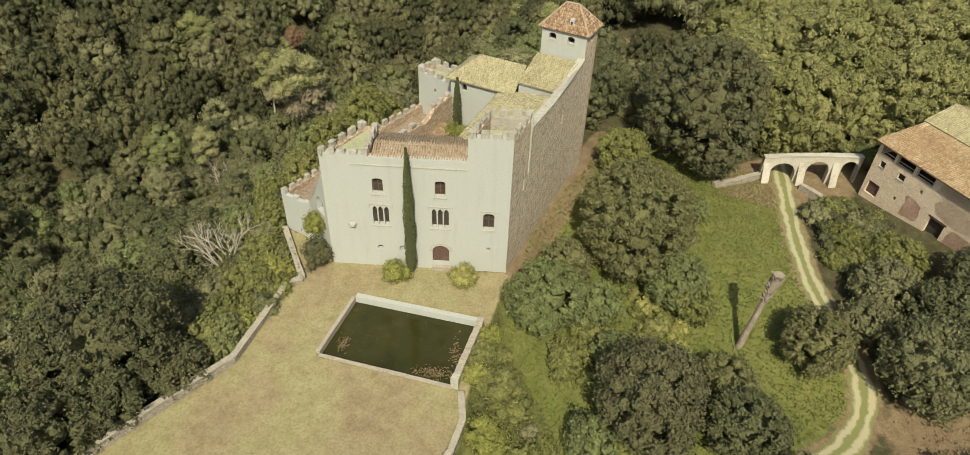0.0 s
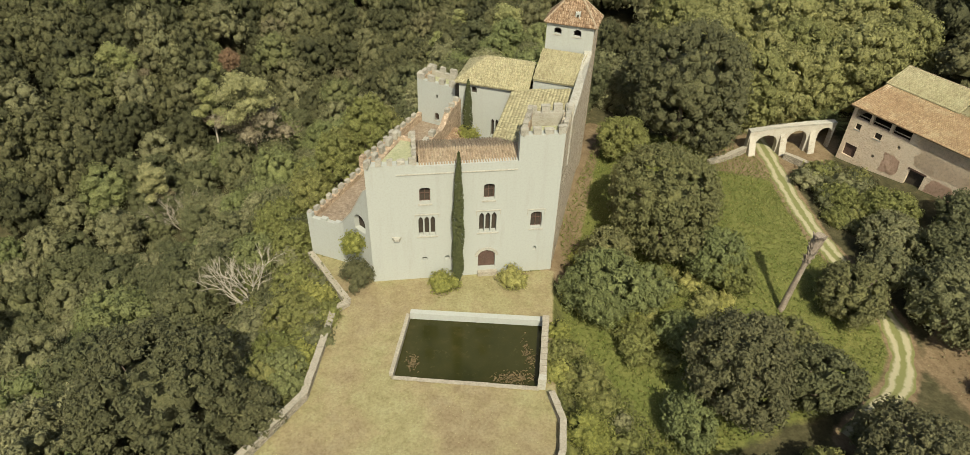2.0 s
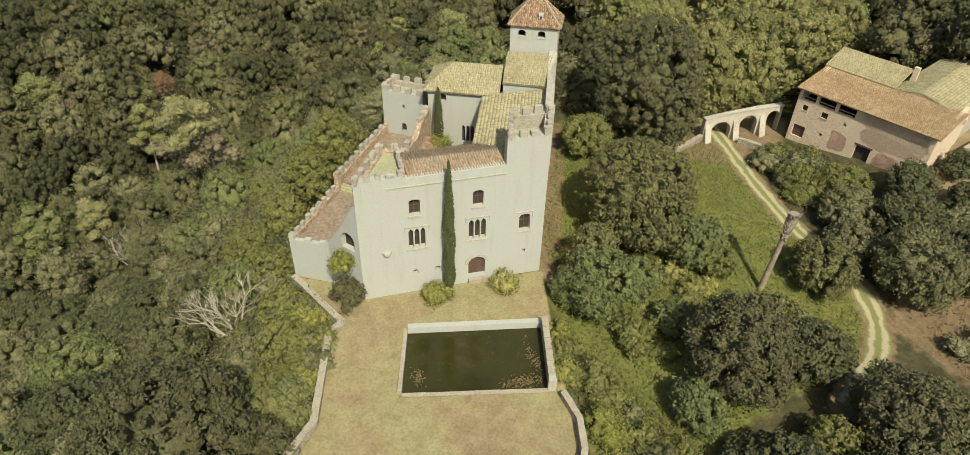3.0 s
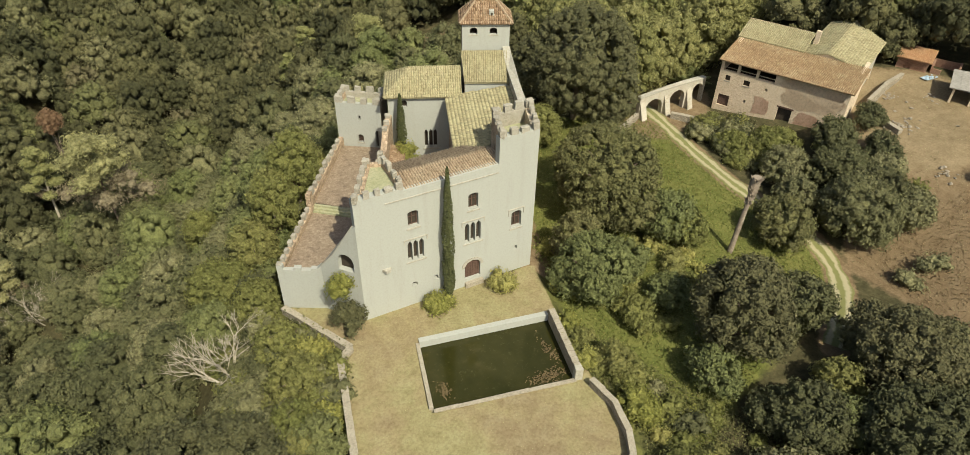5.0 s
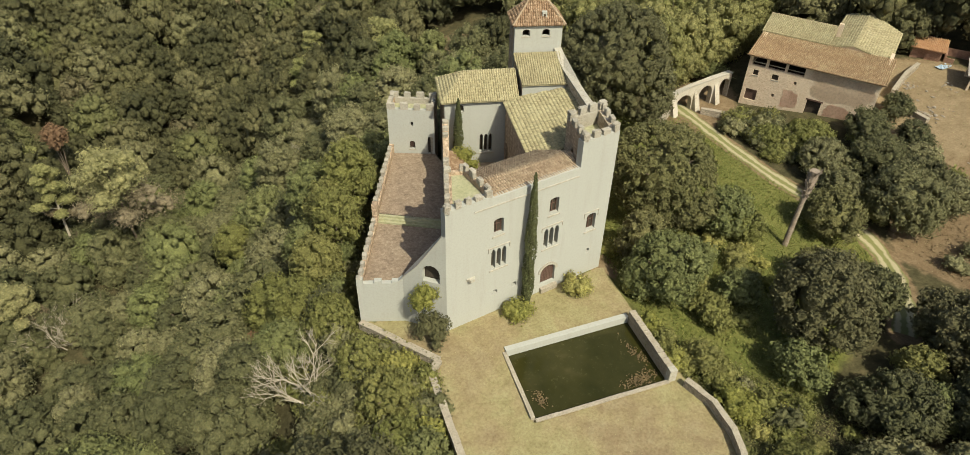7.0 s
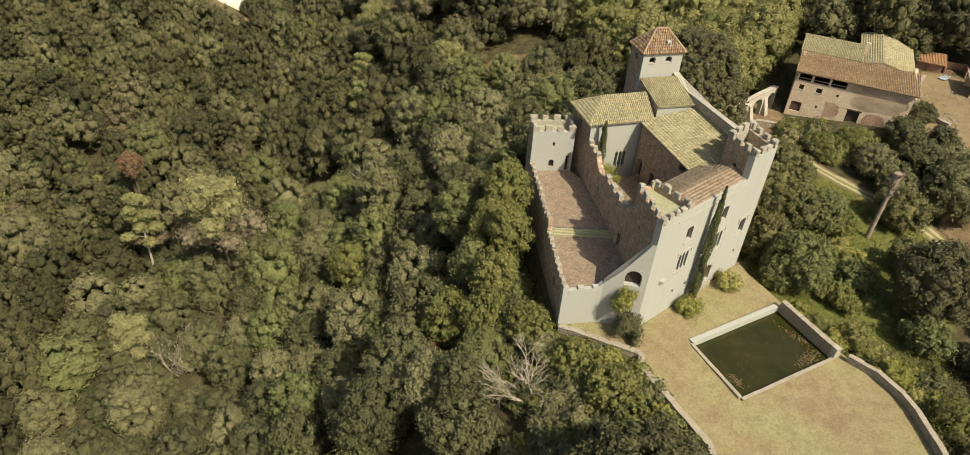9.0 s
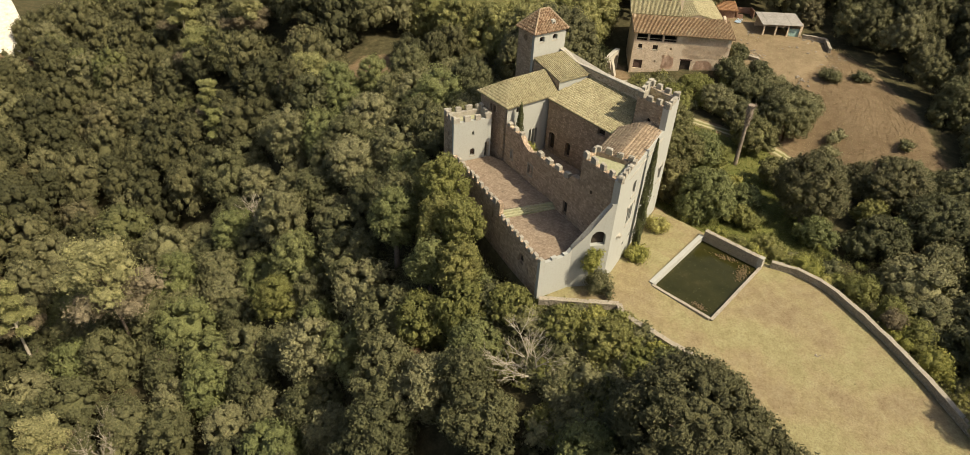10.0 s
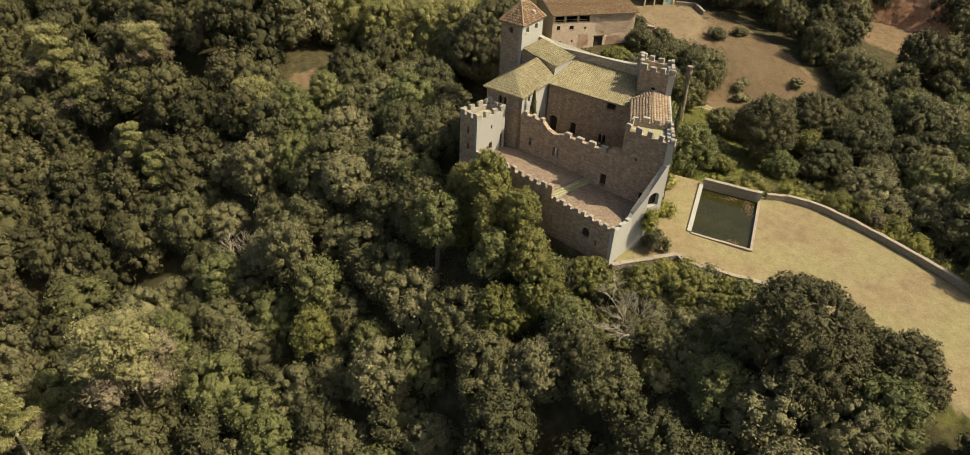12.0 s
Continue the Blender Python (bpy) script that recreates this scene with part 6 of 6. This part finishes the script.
loggia = [[(0.35, 4.5), (2.6, 4.5), (2.6, 6.08), (0.35, 6.08)], [(3.0, 4.5), (5.5, 4.5), (5.5, 6.08), (3.0, 6.08)], [(5.9, 4.5), (8.4, 4.5), (8.4, 6.08), (5.9, 6.08)]]
fholes = loggia + [[(1.0, 2.9), (1.8, 2.9), (1.8, 3.8), (1.0, 3.8)], [(3.9, 2.85), (4.9, 2.85), (4.9, 3.75), (3.9, 3.75)], [(0.6, -1.3), (2.4, -1.3), (2.4, 0.5), (0.6, 0.5)], [(9.9, -1.2), (12.0, -1.2), (12.0, 1.1), (9.9, 1.1)],
                   [(7.6, 0.7), (8.1, 0.7), (8.1, 1.2), (7.6, 1.2)], [(4.6, 0.1), (5.0, 0.1), (5.0, 0.6), (4.6, 0.6)], [(7.3, 2.9), (7.7, 2.9), (7.7, 3.4), (7.3, 3.4)]]
part("front_wall", pierced(FA, FB, [(0, -3.5), (GL, -3.5), (GL, 6.2), (0, 6.2)], fholes, 0.5), FARMWALL, farmhouse, "patched ochre stone wall with an open loggia")
# back and floor coloured near black, so the loggia's shade is painted on
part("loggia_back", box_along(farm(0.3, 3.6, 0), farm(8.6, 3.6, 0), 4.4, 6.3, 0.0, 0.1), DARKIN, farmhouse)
part("loggia_floor", prism(bmesh.new(), [farm(0.3, 0.3, 0), farm(8.6, 0.3, 0), farm(8.6, 3.6, 0), farm(0.3, 3.6, 0)], 4.3, 4.4), DARKIN, farmhouse)
for (a, _), (b, _), *_ in loggia:
    part("loggia_rail", box_along(farm(a, 0.1, 0), farm(b, 0.1, 0), 5.0, 5.08, 0.05, 0.05), GREYWOOD, farmhouse)
for a, b, z0, z1 in ((1.0, 1.8, 2.9, 3.8), (3.9, 4.9, 2.85, 3.75)):
    w = part("window", box_along(farm(a - 0.1, 0, 0), farm(b + 0.1, 0, 0), z0 - 0.15, z0, 0.06, 0.1), COPING, farmhouse)
    # near-black pane paints in the dark of the room
    part("opening_shade_pane", box_along(farm(a, 0, 0), farm(b, 0, 0), z0, z1, -0.3, 0.35), DARKIN, w)
part("door", box_along(farm(0.6, 0, 0), farm(2.4, 0, 0), -1.3, 0.5, -0.25, 0.32), WOOD, farmhouse, "grey-brown plank doors")
part("barn_door", box_along(farm(9.9, 0, 0), farm(12.0, 0, 0), -1.2, 1.1, -0.4, 0.46), DARKIN, farmhouse)
part("lintel", box_along(farm(9.7, 0, 0), farm(12.2, 0, 0), 1.1, 1.35, 0.04, 0.1), WOOD, farmhouse)
part("side_wall_north", pierced(farm(0, 9, 0), FA, [(0, -3.5), (9, -3.5), (9, 6.1), (0, 7.7)], (), 0.5), FARMWALL, farmhouse)
part("side_wall_south", pierced(FB, farm(GL, 9, 0), [(0, -3.5), (9, -3.5), (9, 7.7), (0, 6.1)], (), 0.5), FARMWALL, farmhouse)
part("inner_block", prism(bmesh.new(), [farm(0.5, 3.8, 0), farm(GL - 0.5, 3.8, 0), farm(GL - 0.5, 13, 0), farm(0.5, 13, 0)], -3.5, [6.3, 6.3, 6.2, 6.2]), FARMWALL, farmhouse)
tile_roof(farmhouse, [farm(-0.4, -0.6, 6.25), farm(GL + 0.5, -0.6, 6.25), farm(GL + 0.5, 7.5, 7.35), farm(-0.4, 7.5, 7.35)], FARMTILE, label="long front roof slope of lichened barrel tiles", seed=50)
tile_roof(farmhouse, [farm(-0.6, 7.2, 7.5), farm(9.8, 7.2, 7.5), farm(9.8, 11.9, 9.0), farm(-0.6, 11.9, 9.0)], MOSSY, label="upper roof slope green with lichen", seed=51)
tile_roof(farmhouse, [farm(9.8, 15.5, 7.6), farm(-0.6, 15.5, 7.6), farm(-0.6, 11.9, 9.0), farm(9.8, 11.9, 9.0)], CLAY, seed=52)
part("wing_wall", prism(bmesh.new(), [farm(10.5, 7.6, 0), farm(18.3, 7.6, 0), farm(18.3, 22, 0), farm(10.5, 24, 0)], -3, 6.5), COPING, farmhouse, "pale rendered rear wing")
part("gable", pierced(farm(9.7, 7.42, 0), farm(19.6, 7.42, 0), [(0, 5.8), (9.9, 5.8), (9.9, 6.55), (3.5, 7.9), (0, 6.98)], (), 0.3), FARMWALL, farmhouse)
tile_roof(farmhouse, [farm(18.8, 7.3, 6.75), farm(18.8, 22.2, 6.5), farm(13.2, 25.5, 7.9), farm(13.2, 7.3, 8.1)], MOSSY, label="rear wing roof yellow with lichen", seed=53)
tile_roof(farmhouse, [farm(9.5, 25.0, 7.0), farm(9.5, 7.3, 7.2), farm(13.2, 7.3, 8.1), farm(13.2, 25.5, 7.9)], MOSSY, seed=54)
for s, d in ((9.9, 12.0),):
    part("chimney", box_along(farm(s, d, 0), farm(s + 0.7, d, 0), 7.4, 9.5, 0.3, 0.3), FARMWALL, farmhouse)
def patch(name, s0, s1, z0, z1, material, label, seed):
    """A thin irregular coat of plaster on the front wall."""
    rnd = random.Random(seed)
    pts = []
    for k in range(40):
        a = math.tau * k / 40
        cs, sn = math.cos(a), math.sin(a)
        e = max(abs(cs), abs(sn)) ** 0.8
        w = 0.9 + 0.07 * math.sin(a * 3 + seed) + 0.05 * math.sin(a * 7 + seed * 2) + rnd.uniform(-0.03, 0.03)
        pts.append(((s0 + s1) / 2 + (s1 - s0) / 2 * cs / e * min(w, 0.99), (z0 + z1) / 2 + (z1 - z0) / 2 * sn / e * min(w, 0.99)))
    bm = bmesh.new()
    bm.faces.new([bm.verts.new(Vector(farm(s, -0.012, z))) for s, z in pts])
    bmesh.ops.solidify(bm, geom=bm.faces[:], thickness=0.02)
    part(name, bm, material, farmhouse, label)


OCHRE = mottled("faded_ochre_render", (0.616, 0.484, 0.347), (0.693, 0.561, 0.413), (0.69, 0.58, 0.44), 0.5, 3.0, 0.9, 0.02)
PINKISH = mottled("pinkish_worn_render", (0.550, 0.363, 0.259), (0.627, 0.440, 0.325), (0.63, 0.47, 0.36), 0.6, 3.0, 0.9, 0.02)
patch("plaster_patch", 9.2, 18.9, 1.4, 6.1, OCHRE, "smooth faded ochre render", 1)
patch("plaster_patch", 6.0, 8.6, -1.2, 1.9, PINKISH, "pinkish worn render", 2)
patch("plaster_patch", 12.4, 16.5, -1.6, 1.3, PINKISH, "pinkish worn render", 3)
for i in range(7):
    part("beam_end", box_along(farm(0.8 + i * 1.2, -0.5, 0), farm(0.95 + i * 1.2, -0.5, 0), 6.02, 6.12, 0.0, 0.6), WOOD, farmhouse)

# arched wall from the lane to the farmhouse
X0, X1 = (43.0, 24.4), (56.0, 24.2)
LIMEWALL = masonry("stained_lime_wall", (0.42, 0.385, 0.315), (0.3, 0.255, 0.19), (0.46, 0.425, 0.355), 2.4, 0.06, 0.7, (0.29, 0.235, 0.165))
arcade = thing("arcade", "old whitish aqueduct wall with three open arches", "arcade")
AL = (flat(X1) - flat(X0)).length
part("arch_wall", pierced(X0, X1, [(0, -5), (AL, -5), (AL, 1.75), (9, 1.6), (4.5, 1.3), (0, 0.7)], [arched(1.2, 4.6, -4.9, 0.1, 1.6, 8), arched(6.0, 9.0, -4.9, 0.7, 1.5, 8), arched(10.6, 12.7, -3.0, 1.0, 1.0, 8)], 0.8), LIMEWALL, arcade)
for i, s in enumerate((0.6, 5.3, 9.8)):
    part("buttress", prism(bmesh.new(), [along(X0, X1, s - 0.5, 0.0), along(X0, X1, s - 0.5, 1.2), along(X0, X1, s + 0.5, 1.2), along(X0, X1, s + 0.5, 0.0)], -5.0, [0.0 + i * 0.3, -3.2, -3.2, 0.0 + i * 0.3]), LIMEWALL, arcade)
part("arch_coping", prism(bmesh.new(), [along(X0, X1, 0, 0.1), along(X0, X1, 4.5, 0.1), along(X0, X1, 9, 0.1), along(X0, X1, AL, 0.1), along(X0, X1, AL, -0.9), along(X0, X1, 9, -0.9), along(X0, X1, 4.5, -0.9), along(X0, X1, 0, -0.9)],
                          [0.68, 1.28, 1.58, 1.73, 1.73, 1.58, 1.28, 0.68], [0.82, 1.42, 1.72, 1.87, 1.87, 1.72, 1.42, 0.82]), COPING, arcade)
field_wall("lane_wall", [(36, 21.5), (39.5, 22.8), (43, 24.6)], 0.6, -1.8, -4.5, "pale stone wall beside the lane", 4)
field_wall("garden_wall", [(48.2, 22.6), (50.5, 19.5), (53.5, 18.0)], 0.6, -1.9, -4.5, "pale stone garden wall below the farmhouse", 5)

# outbuildings in the yard
HUTBRICK = masonry("rough_red_brick", (0.34, 0.2, 0.14), (0.26, 0.15, 0.105), (0.36, 0.24, 0.17), 5.0, 0.08, 0.3, (0.3, 0.22, 0.16))
ORANGETILE = mottled("orange_roof_tile", (0.36, 0.2, 0.105), (0.46, 0.27, 0.15), (0.52, 0.36, 0.23), 0.8, 4.0, 0.9, 0.01, 0.4)
hut = thing("brick_hut", "small brick hut with an orange tile roof", "shed")
HA = (88.4, 13.6)
hz = ground_z(*HA)


def hutp(a, b, z):
    p = flat(HA) + FD * a + FI * b
    return (p.x, p.y, z)


part("walls", pierced(hutp(0, 0, 0), hutp(4.6, 0, 0), [(0, hz - 1), (4.6, hz - 1), (4.6, hz + 2.0), (0, hz + 2.0)], [[(1.2, hz), (2.2, hz), (2.2, hz + 1.7), (1.2, hz + 1.7)]], 0.3), HUTBRICK, hut, "rough brick front wall")
part("rear_walls", prism(bmesh.new(), [hutp(0, 0.3, 0), hutp(4.6, 0.3, 0), hutp(4.6, 3.5, 0), hutp(0, 3.5, 0)], hz - 1, [hz + 1.95, hz + 1.95, hz + 2.6, hz + 2.6]), HUTBRICK, hut)
tile_roof(hut, [hutp(-0.3, -0.5, hz + 2.05), hutp(5.0, -0.5, hz + 2.05), hutp(5.0, 3.8, hz + 2.85), hutp(-0.3, 3.8, hz + 2.85)], ORANGETILE, seed=60)
pen = thing("ruined_pen", "roofless ruined brick pen with junk inside", "ruin")
for a, b, ht in (((5.2, 0.5), (6.6, 0.5), 1.0), ((9.0, 0.5), (9.0, 3.6), 1.9), ((9.0, 3.6), (5.2, 3.6), 1.7), ((5.2, 3.6), (5.2, 0.5), 1.5)):
    part("pen_wall", rough_up(box_along(hutp(*a, 0), hutp(*b, 0), hz - 1, hz + ht, 0.15, 0.15), 0.06, a[0]), HUTBRICK, pen)
tarp = thing("tarpaulin", "crumpled pale blue tarpaulin on the ground", "tarpaulin", hutp(5.6, -1.0, hz))
bm = bmesh.new()
bmesh.ops.create_grid(bm, x_segments=12, y_segments=6, size=0.5, matrix=Matrix.Diagonal((3.6, 1.3, 1, 1)))
for v in bm.verts:
    v.co.z += 0.12 + 0.12 * math.sin(v.co.x * 5) * math.cos(v.co.y * 7)
bmesh.ops.solidify(bm, geom=bm.faces[:], thickness=0.03)
part("sheet", bm, TARP, tarp)
barn = thing("open_shed", "open shed with a pale grey sheet roof on posts", "shed")
bz = ground_z(84, -3)
SA = (85.1, 2.0)
SD, SI = Vector((0.5, -0.866, 0)), Vector((0.866, 0.5, 0))


def shed(a, b, z):
    p = flat(SA) + SD * a + SI * b
    return (p.x, p.y, z)


for a in (0.2, 2.9, 5.6, 8.3):
    part("post", box_along(shed(a, 0.1, 0), shed(a + 0.3, 0.1, 0), bz - 1, bz + 2.5, 0.15, 0.15), FARMWALL, barn)
part("back_wall", box_along(shed(0, 5, 0), shed(8.8, 5, 0), bz - 1, bz + 3.2, 0.15, 0.15), FARMWALL, barn)
part("side_wall", box_along(shed(8.8, 0.2, 0), shed(8.8, 4.8, 0), bz - 1, bz + 2.7, 0.15, 0.15), FARMWALL, barn)
part("partition", box_along(shed(5.9, 0.3, 0), shed(8.3, 0.3, 0), bz - 0.2, bz + 1.7, 0.05, 0.05), TEAL, barn, "faded teal sheet screen")
for i in range(7):
    part("roof_sheet", prism(bmesh.new(), [shed(-0.4 + i * 1.3, -0.5, 0), shed(0.9 + i * 1.3, -0.5, 0), shed(0.9 + i * 1.3, 5.5, 0), shed(-0.4 + i * 1.3, 5.5, 0)],
                             [bz + 2.55 + 0.03 * (i % 2), bz + 2.55 + 0.03 * (i % 2), bz + 3.35 + 0.03 * (i % 2), bz + 3.35 + 0.03 * (i % 2)],
                             [bz + 2.62 + 0.03 * (i % 2), bz + 2.62 + 0.03 * (i % 2), bz + 3.42 + 0.03 * (i % 2), bz + 3.42 + 0.03 * (i % 2)]), SHEET, barn)
rnd = random.Random(3)
block = bpy.data.meshes.new("rubble_block")
bm = bmesh.new()
bmesh.ops.create_icosphere(bm, subdivisions=1, radius=0.5)
rough_up(bm, 0.14, 5).to_mesh(block)
bm.free()
block.materials.append(RUBBISH)
field_wall("ruined_retaining_wall", [(71.4, 5.6), (71.0, 3.0), (70.4, -0.8)], 0.7, 1.2, -1.0, "crumbled pale retaining wall beside the farmhouse", 9)
field_wall("ruined_yard_wall", [(89.4, -6.0), (90.2, -10.9), (84, -12.6)], 0.5, 1.75, -2.5, "tumbledown low stone wall round the yard", 7)
field_wall("ruined_lean_to_wall", [(86, 10.6), (80.5, 9.4), (76.5, 8.0), (72.5, 6.6)], 0.5, 2.2, -1.0, "broken low stone wall in the farm yard", 8)
PILES = [(72.3, 9.9, 12, 1.6), (79.5, 8.0, 12, 2.0), (72.3, 0.2, 14, 1.4), (67.7, -10.2, 16, 1.6), (84.0, 4.0, 10, 1.5), (88.0, -8.0, 10, 2.0), (76.0, 2.0, 10, 4.0), (71.0, 6.5, 16, 2.2), (72.5, 1.0, 7, 2.2), (80, -6, 5, 3.5), (82, -13, 14, 3.0), (74.5, -14.0, 16, 2.6), (71.5, 3.0, 22, 2.6), (79, 8.6, 14, 2.4), (69, 9, 10, 1.8), (-9.0, -25.0, 5, 0.8)]
for cx, cy, n, sp in PILES:
    for i in range(n):
        x, y = cx + rnd.gauss(0, sp * 0.5), cy + rnd.gauss(0, sp * 0.5)
        s = rnd.uniform(0.25, 0.8) if cx > 0 else rnd.uniform(0.2, 0.4)
        ob = new("stone_block", block)
        ob.location, ob.scale, ob.rotation_euler = (x, y, ground_z(x, y) + 0.12 * s), (s * rnd.uniform(0.7, 1.5), s * rnd.uniform(0.5, 1.1), s * 0.4), (0, 0, rnd.uniform(0, 6))
        tagged(ob, "loose pale stone block lying on the ground", "stone", "rubble stones")


def cliff(name, x, y, wide, tall, turn, material, label, seed, depth=4.0, z=None):
    """A broken rock face standing out of the slope."""
    bm = bmesh.new()
    bmesh.ops.create_grid(bm, x_segments=40, y_segments=26, size=0.5)
    z = ground_z(x, y) if z is None else z
    for v in bm.verts:
        a, b = v.co.x, v.co.y + 0.5
        k = noise.fractal(Vector((a * 6 + seed, b * 4, seed)), 1.0, 2.0, 5)
        w = wide * (1 - 0.3 * b + 0.2 * noise.noise(Vector((b * 3, seed, 2.0))))
        v.co = Vector((a * w, depth * b + 0.8 * k, tall * b - 3.0 + 0.5 * k))
    ob = finish(name, bm, material)
    ob.matrix_world = pose(x, y, z, 0, 0, turn)
    return tagged(ob, label, "cliff", kind="structure")


cliff("quarry_cliff", 10.0, 180.0, 28.0, 15.0, -21.0, PALECLIFF, "pale bare quarry rock face above the wood", 3, 30.0)
cliff("red_cliff", 93.0, -60.0, 26.0, 15.0, -110.0, REDEARTH, "bare red earth bank among the trees", 8, 7.0)
